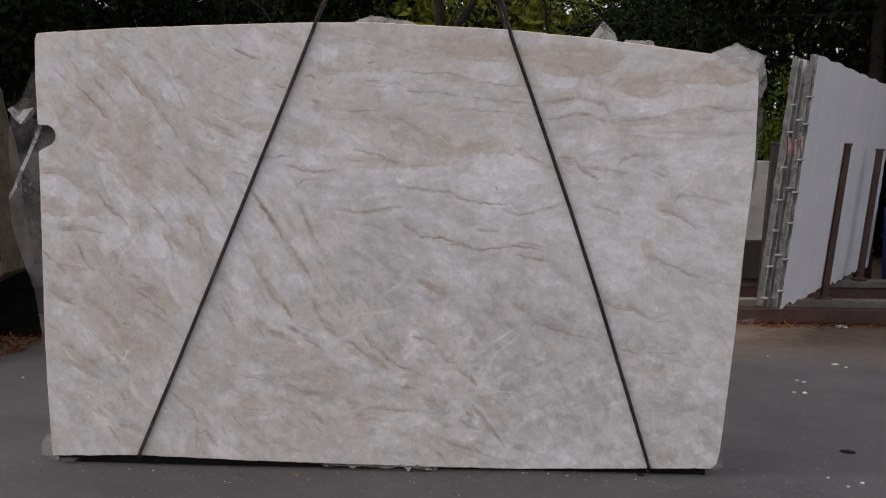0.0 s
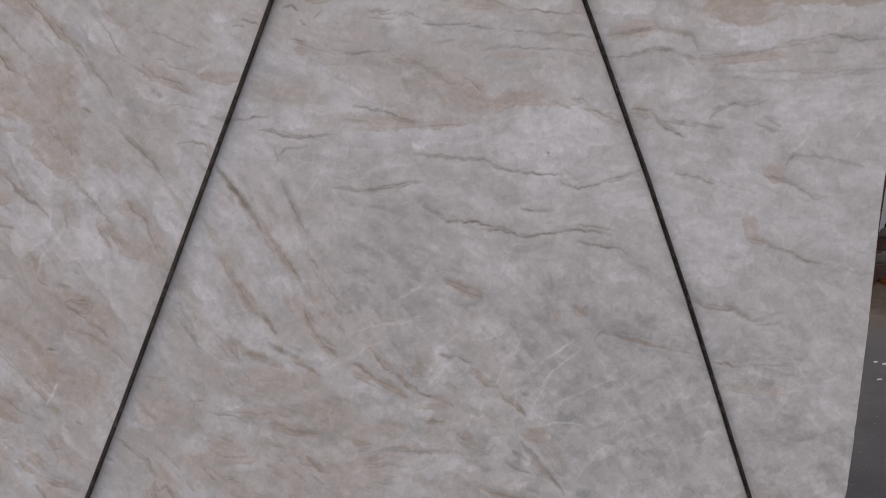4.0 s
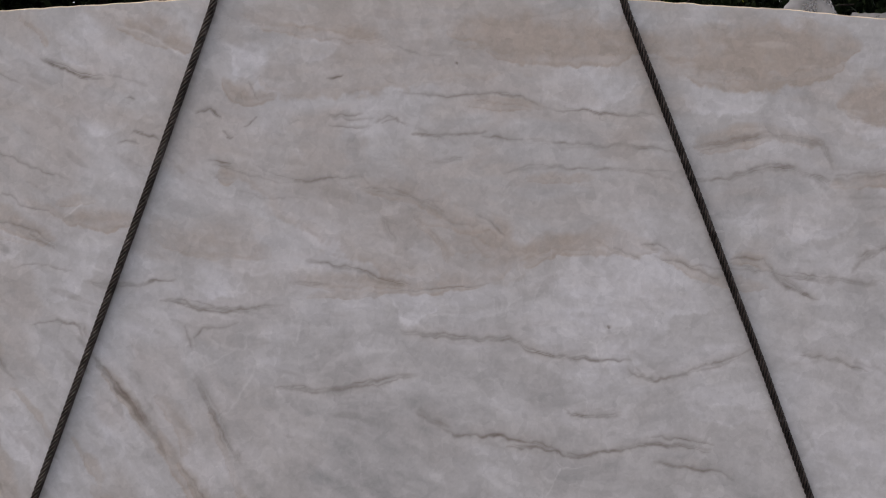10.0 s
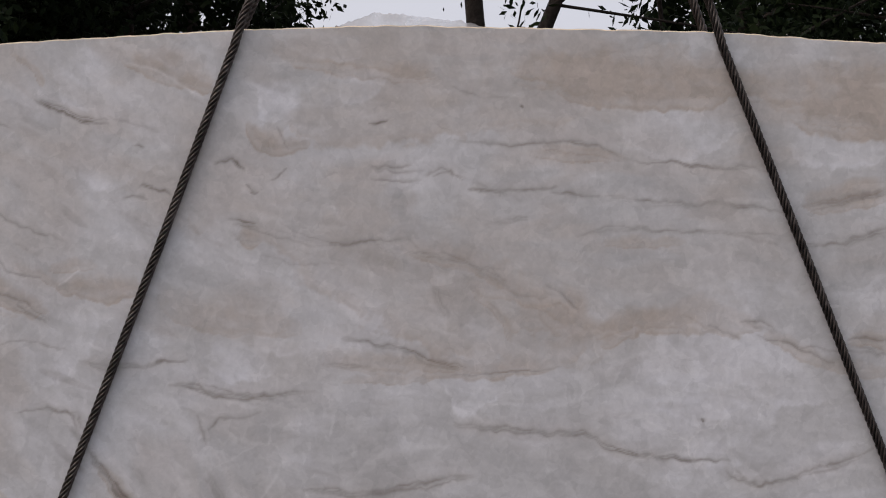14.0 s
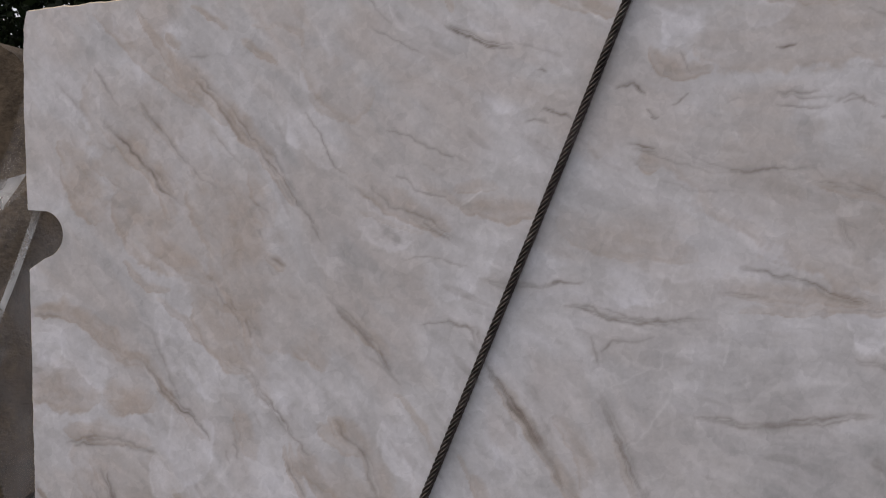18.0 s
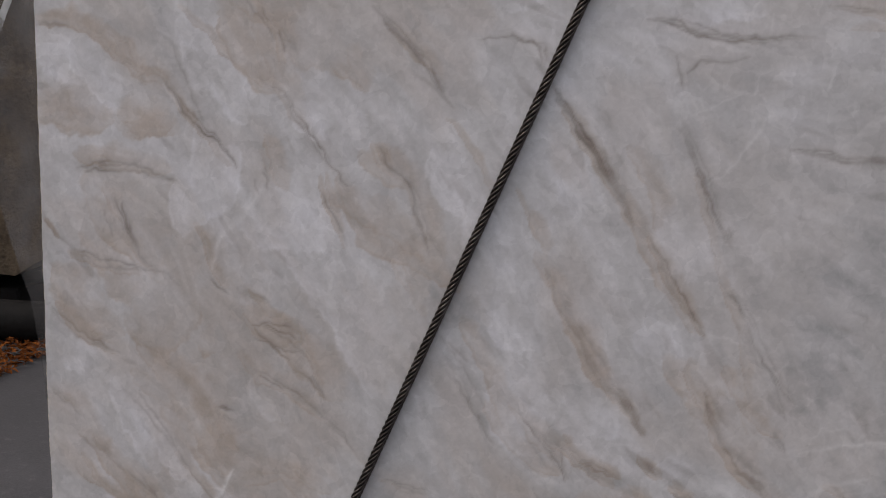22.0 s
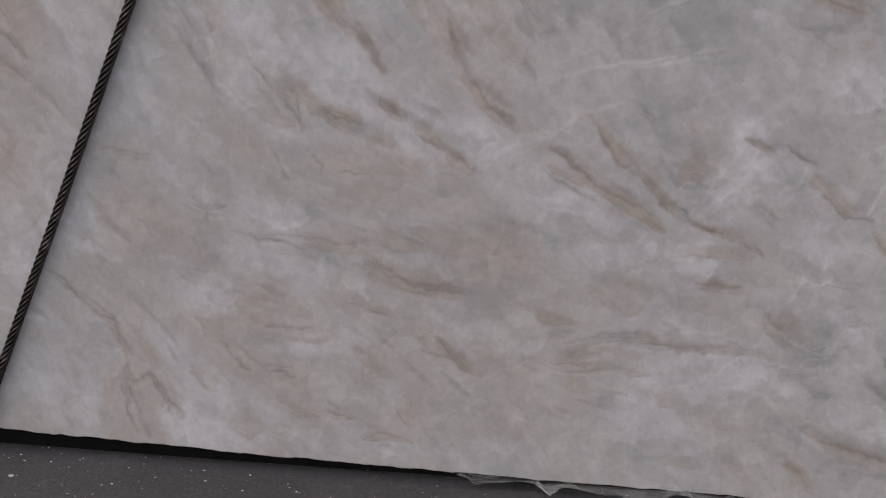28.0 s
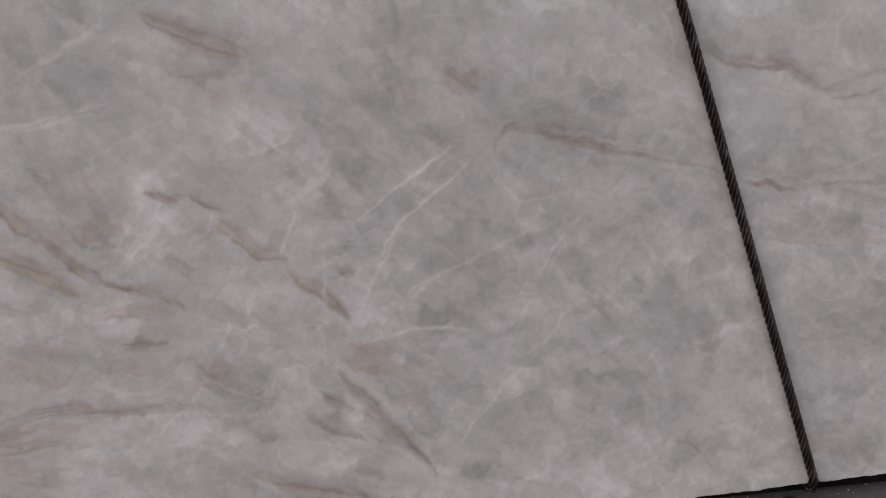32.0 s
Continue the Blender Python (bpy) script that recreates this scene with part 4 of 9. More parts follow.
    v.vein(0.0035, 0.35, 0.100, 0.408, 0.153, 0.410)
    v.band(0.0266, 0.45, 0.206, 0.359, 0.251, 0.340, 0.270, 0.320)
    v.vein(0.0042, 0.4, -0.365, 0.395, -0.306, 0.385, -0.238, 0.375)
    v.vein(0.0042, 0.4, -0.448, 0.415, -0.373, 0.405)
    v.vein(0.0043, 0.4, -0.338, 0.302, -0.304, 0.291, -0.280, 0.253)
    v.vein(0.0043, 0.35, 0.168, 0.543, 0.212, 0.498)
    v.band(0.0263, 0.3, -0.381, 0.186, -0.312, 0.165)
    v.vein(0.0039, 0.6, 0.166, 0.897, 0.207, 0.875, 0.254, 0.853, 0.313, 0.832)
    v.band(0.0071, 0.6, 0.199, 0.872, 0.254, 0.853, 0.309, 0.835)
    v.vein(0.0040, 0.45, 0.191, 0.819, 0.227, 0.810, 0.258, 0.792)
    v.crack(0.0031, 0.7, -0.017, 0.820, 0.041, 0.850, 0.081, 0.872, 0.122, 0.890)
    v.vein(0.0084, 0.35, 0.546, 0.863, 0.550, 0.830)
    v.vein(0.0051, 0.4, 0.609, 0.810, 0.652, 0.770)
    v.crack(0.0036, 0.5, 0.796, 0.790, 0.809, 0.811)
    v.vein(0.0071, 0.5, 0.677, 0.678, 0.682, 0.704, 0.704, 0.719)
    v.vein(0.0044, 0.55, 0.708, 0.713, 0.766, 0.700, 0.784, 0.685)
    v.vein(0.0045, 0.45, 0.784, 0.685, 0.857, 0.673, 0.921, 0.661)
    v.vein(0.0028, 0.3, 0.921, 0.651, 0.996, 0.634)
    v.vein(0.0046, 0.65, 1.007, 0.818, 1.045, 0.797, 1.092, 0.786, 1.148, 0.787, 1.177, 0.769, 1.217, 0.739)
    v.vein(0.0038, 0.45, 1.217, 0.736, 1.256, 0.730, 1.304, 0.741)
    v.vein(0.0038, 0.45, 1.073, 0.607, 1.121, 0.599, 1.170, 0.585)
    v.vein(0.0029, 0.35, 1.170, 0.587, 1.237, 0.593, 1.324, 0.592)
    v.band(0.0174, 0.35, 1.096, 0.526, 1.184, 0.510, 1.324, 0.492)
    v.vein(0.0040, 0.35, 1.191, 0.329, 1.257, 0.321)
    v.vein(0.0056, 0.3, 0.786, 0.471, 0.824, 0.430, 0.858, 0.375)
    v.band(0.0258, 0.35, 1.188, 0.139, 1.292, 0.129, 1.328, 0.072)
    v.vein(0.0051, 0.35, 0.514, 0.764, 0.573, 0.718, 0.598, 0.691)
    v.vein(0.0042, 0.3, 0.418, 0.683, 0.475, 0.627)
    v.vein(0.0053, 0.3, 0.606, 0.602, 0.667, 0.562)
    v.band(0.0181, 0.3, 0.748, 0.611, 0.803, 0.590)
    v.crack(0.0037, 0.6, 0.627, 0.222, 0.694, 0.354, 0.749, 0.483, 0.785, 0.555)
    v.crack(0.0028, 0.5, 0.749, 0.359, 0.815, 0.402)
    v.crack(0.0052, 0.5, 0.394, 0.543, 0.483, 0.591, 0.554, 0.649, 0.607, 0.690)
    v.vein(0.0081, 0.5, 1.215, 1.025, 1.317, 0.981, 1.409, 0.941)
    v.vein(0.0081, 0.4, 1.409, 0.924, 1.521, 0.904)
    v.vein(0.0080, 0.5, 1.239, 1.238, 1.310, 1.218, 1.371, 1.178, 1.432, 1.164)
    v.vein(0.0080, 0.5, 1.308, 1.268, 1.327, 1.308, 1.448, 1.289, 1.568, 1.259)
    v.crack(0.0060, 0.6, 1.327, 1.318, 1.355, 1.368)
    v.vein(0.0080, 0.45, 1.064, 1.447, 1.103, 1.477, 1.222, 1.484)
    v.vein(0.0080, 0.4, 1.224, 1.438, 1.285, 1.398)
    v.band(0.0281, 0.4, 1.182, 1.106, 1.195, 1.025)
    v.vein(0.0102, 0.35, 1.084, 0.603, 1.246, 0.614)
    v.vein(0.0081, 0.3, 1.307, 0.615, 1.409, 0.605)
    v.band(0.0395, 0.7, 1.056, 1.783, 1.135, 1.792, 1.234, 1.783)
    v.band(0.0355, 0.65, 1.233, 1.818, 1.410, 1.828, 1.588, 1.809)
    v.vein(0.0079, 0.4, 1.010, 1.645, 1.198, 1.646, 1.356, 1.666, 1.493, 1.695, 1.652, 1.686)
    v.vein(0.0079, 0.3, 1.021, 1.586, 1.299, 1.577, 1.655, 1.607)
    v.vein(0.0080, 0.3, 0.909, 1.227, 1.009, 1.237, 1.211, 1.183)
    v.vein(0.0082, 0.3, 1.213, 0.342, 1.337, 0.301)
    v.vein(0.0079, 0.35, 0.105, 1.771, 0.205, 1.722)
    v.band(0.0298, 0.7, 1.032, 1.790, 1.156, 1.804, 1.303, 1.831, 1.624, 1.847)
    v.vein(0.0075, 0.3, 1.038, 1.567, 1.312, 1.546, 1.609, 1.575)
    v.vein(0.0076, 0.3, 1.139, 0.607, 1.342, 0.559, 1.493, 0.588)
    v.shade(0.1386, 0.5, -0.146, 1.035, 0.008, 0.971, -0.025, 0.844)
    v.shade(0.1077, 0.5, -0.022, 1.112, 0.070, 1.033)
    v.shade(0.0788, 0.6, 0.570, 0.836, 0.601, 0.900)
    v.shade(0.0950, 0.5, 0.446, 0.676, 0.511, 0.593)
    v.shade(0.0548, 0.5, 0.225, 0.825, 0.287, 0.872)
    v.shade(0.0630, 0.5, 0.036, 0.617, 0.131, 0.599)
    v.pale(0.0918, 0.6, 0.438, 1.433, 0.591, 1.447, 0.715, 1.370)
    v.pale(0.0610, 0.6, 0.133, 1.374, 0.072, 1.389)
    v.pale(0.0755, 0.5, -0.049, 1.496, -0.169, 1.527, -0.260, 1.482)
    v.pale(0.0526, 0.5, -0.366, 1.453, -0.291, 1.452)
    v.pale(0.0615, 0.5, 0.895, 1.536, 1.049, 1.551)
    v.pale(0.0454, 0.5, -1.001, 1.044, -0.914, 0.965, -1.008, 0.919)
    v.pale(0.0617, 0.5, -0.646, 0.788, -0.603, 0.675)
    v.band(0.0274, 0.5, 0.346, 1.464, 0.407, 1.501, 0.513, 1.500, 0.621, 1.485)
    v.band(0.0240, 0.5, -0.017, 1.646, 0.103, 1.623, 0.179, 1.578, 0.239, 1.555)
    v.band(0.0455, 0.45, 0.239, 1.540, 0.285, 1.479, 0.255, 1.434)
    v.band(0.0212, 0.45, -0.155, 1.444, -0.019, 1.428, 0.133, 1.419, 0.285, 1.431)
    v.vein(0.0045, 0.45, -0.117, 1.489, -0.034, 1.466, 0.087, 1.432)
    v.band(0.0375, 0.4, -0.349, 1.528, -0.229, 1.520)
    v.vein(0.0061, 0.4, 0.722, 1.710, 0.813, 1.724, 0.905, 1.717, 0.997, 1.694)
    v.band(0.0182, 0.4, 0.737, 1.717, 0.874, 1.729, 0.982, 1.701)
    v.vein(0.0061, 0.4, 0.740, 1.628, 0.861, 1.660, 0.953, 1.634, 1.015, 1.614)
    v.vein(0.0046, 0.35, 1.015, 1.634, 1.153, 1.641, 1.302, 1.658)
    v.vein(0.0062, 0.5, 1.068, 1.452, 1.129, 1.474, 1.222, 1.466)
    v.vein(0.0062, 0.45, 0.883, 1.430, 0.963, 1.368)
    v.vein(0.0046, 0.4, 0.930, 1.422, 1.086, 1.398)
    v.vein(0.0047, 0.4, 0.936, 1.244, 1.014, 1.236, 1.078, 1.204)
    v.vein(0.0063, 0.45, 1.180, 1.029, 1.259, 1.013, 1.324, 0.980)
    v.vein(0.0064, 0.5, 1.014, 0.815, 1.094, 0.794, 1.142, 0.797, 1.208, 0.747, 1.287, 0.771)
    v.vein(0.0047, 0.5, 1.241, 1.234, 1.325, 1.225)
    v.band(0.0609, 0.5, 1.039, 1.791, 1.162, 1.775, 1.296, 1.790)
    v.shade(0.0635, 0.4, 0.684, 0.705, 0.762, 0.737, 0.891, 0.686)
    v.vein(0.0048, 0.4, 0.691, 0.713, 0.763, 0.717, 0.907, 0.678)
    v.band(0.0242, 0.5, -0.951, 1.121, -0.896, 1.012, -0.791, 0.980, -0.732, 0.947)
    v.band(0.0266, 0.5, -0.851, 1.649, -0.765, 1.590, -0.662, 1.545)
    v.band(0.0244, 0.45, -0.592, 1.009, -0.533, 0.929, -0.474, 0.833)
    v.band(0.0213, 0.45, -0.480, 1.148, -0.407, 1.038, -0.334, 0.911)
    v.vein(0.0076, 0.5, -0.577, 0.993, -0.519, 0.898, -0.444, 0.801)
    v.vein(0.0062, 0.4, -0.453, 0.785, -0.400, 0.736)
    v.band(0.0458, 0.45, -1.042, 0.841, -0.970, 0.760, -0.941, 0.728)
    v.band(0.0386, 0.4, -0.366, 0.848, -0.275, 0.767, -0.214, 0.669)
    v.vein(0.0062, 0.4, -0.320, 0.847, -0.275, 0.767, -0.214, 0.685)
    v.vein(0.0047, 0.35, -0.137, 0.619, -0.043, 0.569, 0.035, 0.502)
    v.band(0.0220, 0.35, -0.121, 0.603, -0.027, 0.552)
    v.crack(0.0078, 0.5, -0.247, 0.588, -0.151, 0.684, -0.025, 0.780)
    v.crack(0.0062, 0.4, 0.006, 0.811, 0.116, 0.874)
    v.crack(0.0126, 0.35, 0.099, 0.583, 0.225, 0.695, 0.366, 0.839)
    v.crack(0.0092, 0.4, -0.332, 0.974, -0.149, 0.877)
    v.band(0.0323, 0.5, -1.436, 1.049, -1.384, 0.993, -1.322, 0.938)
    v.band(0.0443, 0.5, -1.507, 0.905, -1.444, 0.838, -1.380, 0.792)
    v.band(0.0487, 0.55, -1.326, 0.777, -1.252, 0.722, -1.200, 0.644, -1.158, 0.565)
    v.band(0.0433, 0.5, -1.357, 0.825, -1.293, 0.800, -1.218, 0.867)
    v.band(0.0308, 0.5, -1.124, 0.874, -1.063, 0.830, -1.012, 0.785)
    v.band(0.0206, 0.45, -1.094, 0.777, -1.032, 0.733, -0.940, 0.671)
    v.band(0.0291, 0.5, -0.965, 1.096, -0.907, 1.062, -0.829, 1.030, -0.771, 0.987)
    v.band(0.0238, 0.45, -0.908, 1.163, -0.832, 1.113)
    v.band(0.0209, 0.4, -0.829, 1.011, -0.798, 0.920)
    v.band(0.0144, 0.5, -0.609, 1.089, -0.579, 1.028)
    v.band(0.0180, 0.5, -0.568, 0.993, -0.528, 0.913, -0.487, 0.833)
    v.shade(0.0197, 0.4, -0.468, 0.816, -0.429, 0.772, -0.399, 0.728)
    v.band(0.0138, 0.4, -0.395, 1.050, -0.356, 0.981, -0.325, 0.921)
    v.shade(0.0216, 0.4, -0.319, 0.839, -0.296, 0.776, -0.266, 0.723)
    v.band(0.0257, 0.35, -0.276, 0.843, -0.201, 0.777)
    v.band(0.0150, 0.45, -0.650, 0.779, -0.581, 0.709, -0.514, 0.668, -0.447, 0.626)
    v.band(0.0188, 0.4, -0.721, 0.888, -0.670, 0.806, -0.628, 0.704)
    v.band(0.0282, 0.5, -1.442, 0.598, -1.366, 0.520, -1.290, 0.442)
    v.band(0.0266, 0.45, -1.126, 0.548, -1.042, 0.578, -0.979, 0.502)
    v.pale(0.0708, 0.55, -1.124, 1.030, -1.024, 1.036, -0.984, 1.001)
    v.pale(0.0596, 0.5, -0.983, 0.905, -0.904, 0.892, -0.883, 0.836)
    v.pale(0.0354, 0.5, -1.213, 1.194, -1.204, 1.129, -1.235, 1.071)
    v.pale(0.0440, 0.5, -1.382, 0.709, -1.276, 0.594)
    v.pale(0.0390, 0.5, -1.479, 0.773, -1.459, 0.723)
    v.pale(0.0416, 0.5, -0.777, 1.170, -0.737, 1.082)
    v.pale(0.0467, 0.5, -1.104, 0.736, -1.042, 0.681)
    v.pale(0.0524, 0.4, -0.535, 1.191, -0.530, 1.103)
    v.pale(0.0556, 0.4, -0.656, 0.912, -0.598, 0.860)
    v.pale(0.0438, 0.4, -0.382, 0.861, -0.403, 0.914)
    v.crack(0.0062, 0.4, -1.185, 0.997, -1.123, 1.049, -1.093, 1.098)
    v.band(0.0323, 0.4, -1.515, 1.200, -1.452, 1.174)
    v.band(0.0313, 0.45, -1.357, 1.188, -1.295, 1.191)
    v.vein(0.0041, 0.4, -1.223, 1.194, -1.193, 1.177, -1.153, 1.141)
    v.vein(0.0029, 0.4, -1.024, 1.221, -0.975, 1.151)
    v.band(0.0187, 0.45, -0.333, 0.819, -0.289, 0.761, -0.253, 0.711)
    v.band(0.0178, 0.4, -0.673, 0.745, -0.621, 0.677, -0.559, 0.636)
    v.band(0.0124, 0.45, -0.505, 0.674, -0.434, 0.642)
    v.band(0.0268, 0.45, -0.470, 0.595, -0.398, 0.581, -0.345, 0.574)
    v.band(0.0377, 0.4, -0.582, 0.315, -0.507, 0.310, -0.470, 0.312)
    v.band(0.0229, 0.4, -0.506, 0.455, -0.424, 0.469, -0.361, 0.454)
    v.band(0.0164, 0.45, -0.360, 0.397, -0.296, 0.391)
    v.band(0.0145, 0.4, -0.379, 0.443, -0.289, 0.458, -0.198, 0.426)
    v.band(0.0265, 0.4, -0.055, 0.397, -0.009, 0.372)
    v.band(0.0356, 0.35, -0.245, 0.470, -0.156, 0.466)
    v.band(0.0118, 0.5, -0.832, 0.176, -0.825, 0.135, -0.802, 0.084)
    v.band(0.0118, 0.45, -0.792, 0.194, -0.760, 0.160, -0.742, 0.120)
    v.band(0.0194, 0.4, -0.719, 0.215, -0.681, 0.177)
    v.pale(0.0364, 0.5, -0.641, 0.586, -0.606, 0.533)
    v.pale(0.0382, 0.5, -0.724, 0.325, -0.657, 0.339)
    v.pale(0.0396, 0.5, -0.781, 0.117, -0.732, 0.100)
    v.pale(0.0408, 0.5, -0.193, 0.302, -0.139, 0.315)
    v.pale(0.0350, 0.5, 0.072, 0.358, 0.145, 0.325)
    v.pale(0.0413, 0.5, 0.164, 0.671, 0.137, 0.600, 0.125, 0.546)
    v.pale(0.0349, 0.5, -0.022, 0.446, 0.020, 0.467)
    v.pale(0.0532, 0.4, 0.126, 0.236, 0.195, 0.261)
    v.shade(0.0456, 0.4, -0.267, 0.326, -0.240, 0.337)
    v.shade(0.0347, 0.4, 0.254, 0.284, 0.335, 0.338)
    v.shade(0.0452, 0.35, -0.044, 0.223, -0.097, 0.190)
    v.crack(0.0088, 0.5, -0.275, 0.578, -0.206, 0.626, -0.139, 0.656)
    v.crack(0.0100, 0.5, 0.116, 0.642, 0.208, 0.715, 0.298, 0.786)
    v.crack(0.0049, 0.4, -0.031, 0.814, 0.049, 0.842)
    v.crack(0.0056, 0.4, -0.234, 0.159, -0.163, 0.225)
    v.band(0.0117, 0.6, -0.102, 0.589, -0.053, 0.554, -0.002, 0.518, 0.044, 0.495)
    v.band(0.0117, 0.45, -0.051, 0.636, -0.001, 0.589, 0.049, 0.535)
    v.band(0.0210, 0.4, 0.066, 0.614, 0.083, 0.579)
    v.band(0.0120, 0.55, 0.262, 0.591, 0.297, 0.560, 0.324, 0.533)
    v.band(0.0122, 0.55, 0.360, 0.510, 0.396, 0.478, 0.439, 0.431)
    v.shade(0.0126, 0.7, 0.422, 0.337, 0.461, 0.288, 0.511, 0.218, 0.561, 0.172)
    v.shade(0.0109, 0.7, 0.389, 0.270, 0.436, 0.235)
    v.shade(0.0316, 0.5, 0.475, 0.355, 0.533, 0.297, 0.576, 0.217)
    v.shade(0.0127, 0.6, 0.397, 0.299, 0.434, 0.279)
    v.band(0.0260, 0.4, -0.056, 0.400, 0.013, 0.400)
    v.band(0.0337, 0.35, -0.319, 0.459, -0.251, 0.458)
    v.band(0.0169, 0.45, -0.406, 0.414, -0.341, 0.381, -0.273, 0.371)
    v.shade(0.0123, 0.5, -0.058, 0.311, 0.021, 0.307, 0.118, 0.305, 0.208, 0.304)
    v.band(0.0285, 0.4, -0.498, 0.592, -0.434, 0.583, -0.377, 0.574)
    v.band(0.0255, 0.4, -0.488, 0.351, -0.510, 0.304)
    v.band(0.0121, 0.45, -0.312, 0.292, -0.280, 0.253)
    v.band(0.0140, 0.4, -0.371, 0.196, -0.338, 0.166)
    v.shade(0.0368, 0.4, 0.320, 0.162, 0.414, 0.129, 0.509, 0.107)
    v.band(0.0111, 0.45, 0.271, 0.117, 0.295, 0.091)
    v.shade(0.0507, 0.4, 0.483, 0.749, 0.553, 0.723)
    v.shade(0.0526, 0.35, 0.541, 0.549, 0.615, 0.512)
    v.shade(0.0539, 0.35, 0.639, 0.438, 0.700, 0.456)
    v.shade(0.0216, 0.5, 0.683, 0.706, 0.700, 0.628)
    v.pale(0.0339, 0.5, 0.151, 0.605, 0.202, 0.587, 0.236, 0.604)
    v.pale(0.0534, 0.4, 0.020, 0.257, 0.137, 0.245)
    v.pale(0.0342, 0.4, -0.089, 0.456, -0.004, 0.446)
    v.pale(0.0335, 0.5, 0.274, 0.732, 0.315, 0.757)
    v.pale(0.0457, 0.4, 0.355, 0.221, 0.430, 0.180)
    v.pale(0.0430, 0.4, -0.371, 0.321, -0.429, 0.350)
    v.pale(0.0326, 0.4, -0.347, 0.651, -0.352, 0.684)
    v.crack(0.0102, 0.5, 0.083, 0.553, 0.167, 0.657, 0.233, 0.724, 0.314, 0.782)
    v.crack(0.0069, 0.55, 0.341, 0.551, 0.451, 0.594, 0.534, 0.646, 0.608, 0.689)
    v.crack(0.0071, 0.5, 0.445, 0.403, 0.490, 0.522, 0.571, 0.611)
    v.crack(0.0062, 0.6, 0.488, 0.431, 0.565, 0.467, 0.641, 0.512, 0.761, 0.556)
    v.crack(0.0072, 0.5, 0.446, 0.384, 0.579, 0.401, 0.725, 0.395)
    v.crack(0.0056, 0.4, 0.638, 0.246, 0.764, 0.370)
    v.crack(0.0073, 0.4, 0.283, 0.193, 0.371, 0.270, 0.437, 0.375)
    v.crack(0.0083, 0.35, -0.228, 0.582, -0.158, 0.641, -0.049, 0.733, 0.099, 0.774)
    v.crack(0.0054, 0.35, -0.260, 0.134, -0.185, 0.202)
    v.shade(0.0545, 0.4, 0.826, 0.748, 0.889, 0.754)
    v.shade(0.0688, 0.35, 0.817, 0.238, 0.914, 0.271)
    v.vein(0.0047, 0.45, 1.010, 0.812, 1.064, 0.788, 1.150, 0.781, 1.221, 0.738)
    v.vein(0.0039, 0.45, 1.073, 0.607, 1.158, 0.587)
    v.vein(0.0045, 0.45, 0.683, 0.709, 0.719, 0.712, 0.773, 0.693)
    v.vein(0.0027, 0.35, 0.792, 0.683, 0.894, 0.661, 0.990, 0.638)
    v.shade(0.0432, 0.4, 1.265, 0.125, 1.334, 0.085)
    v.crack(0.0038, 0.4, 0.708, 0.327, 0.774, 0.381, 0.809, 0.456)
    v.crack(0.0038, 0.35, 0.726, 0.384, 0.779, 0.524)
    v.band(0.0112, 0.4, 1.035, 0.798, 1.149, 0.786)
    v.band(0.0190, 0.4, 0.029, 1.628, 0.124, 1.610, 0.176, 1.577)
    v.band(0.0317, 0.4, 0.175, 1.508, 0.238, 1.507, 0.292, 1.526)
    v.band(0.0168, 0.45, -0.154, 1.452, -0.038, 1.439, 0.078, 1.431)
    v.band(0.0263, 0.35, -0.271, 1.851, -0.230, 1.834)
    v.band(0.0262, 0.4, -0.394, 1.521, -0.310, 1.509, -0.226, 1.512)
    v.band(0.0191, 0.4, 0.344, 1.499, 0.451, 1.512, 0.535, 1.489)
    v.shade(0.0633, 0.35, -0.054, 1.661, 0.030, 1.659)
    v.shade(0.0528, 0.4, 0.049, 1.553, 0.112, 1.531)
    v.pale(0.0421, 0.5, -0.122, 1.927, -0.048, 1.946)
    v.pale(0.0638, 0.45, 0.405, 1.842, 0.565, 1.839)
    v.pale(0.0637, 0.5, 0.395, 1.397, 0.554, 1.393)
    v.pale(0.0526, 0.4, -0.122, 1.473, -0.164, 1.474)
    v.pale(0.0628, 0.4, -0.542, 1.935, -0.615, 1.968)
    v.band(0.0128, 0.45, 0.711, 1.703, 0.797, 1.717, 0.883, 1.731, 0.925, 1.714)
    v.vein(0.0032, 0.4, 0.715, 1.623, 0.806, 1.648, 0.871, 1.662, 0.954, 1.648)
    v.band(0.0305, 0.5, -1.244, 1.881, -1.158, 1.815, -1.109, 1.749)
    v.band(0.0358, 0.5, -1.466, 1.711, -1.427, 1.644, -1.381, 1.565)
    v.band(0.0225, 0.5, -1.359, 1.747, -1.289, 1.669, -1.226, 1.614)
    v.band(0.0265, 0.5, -1.153, 1.582, -1.103, 1.517, -1.089, 1.417, -1.063, 1.363)
    v.band(0.0311, 0.45, -1.299, 1.556, -1.224, 1.491, -1.149, 1.437, -1.088, 1.384)
    v.band(0.0213, 0.45, -1.059, 1.673, -1.028, 1.586, -1.009, 1.553)
    v.band(0.0172, 0.45, -0.865, 1.383, -0.772, 1.312)
    v.band(0.0230, 0.45, -0.871, 1.175, -0.823, 1.123, -0.787, 1.049, -0.762, 0.985)
    v.band(0.0161, 0.45, -0.561, 1.260, -0.483, 1.159, -0.437, 1.078)
    v.band(0.0211, 0.4, -0.453, 1.204, -0.397, 1.134, -0.395, 1.071)
    v.band(0.0232, 0.4, -0.934, 1.347, -0.908, 1.272)
    v.band(0.0196, 0.4, -0.158, 1.458, -0.069, 1.442, 0.026, 1.436)
    v.band(0.0388, 0.45, -1.459, 1.239, -1.523, 1.188)
    v.pale(0.0570, 0.5, -0.901, 1.837, -0.947, 1.858)
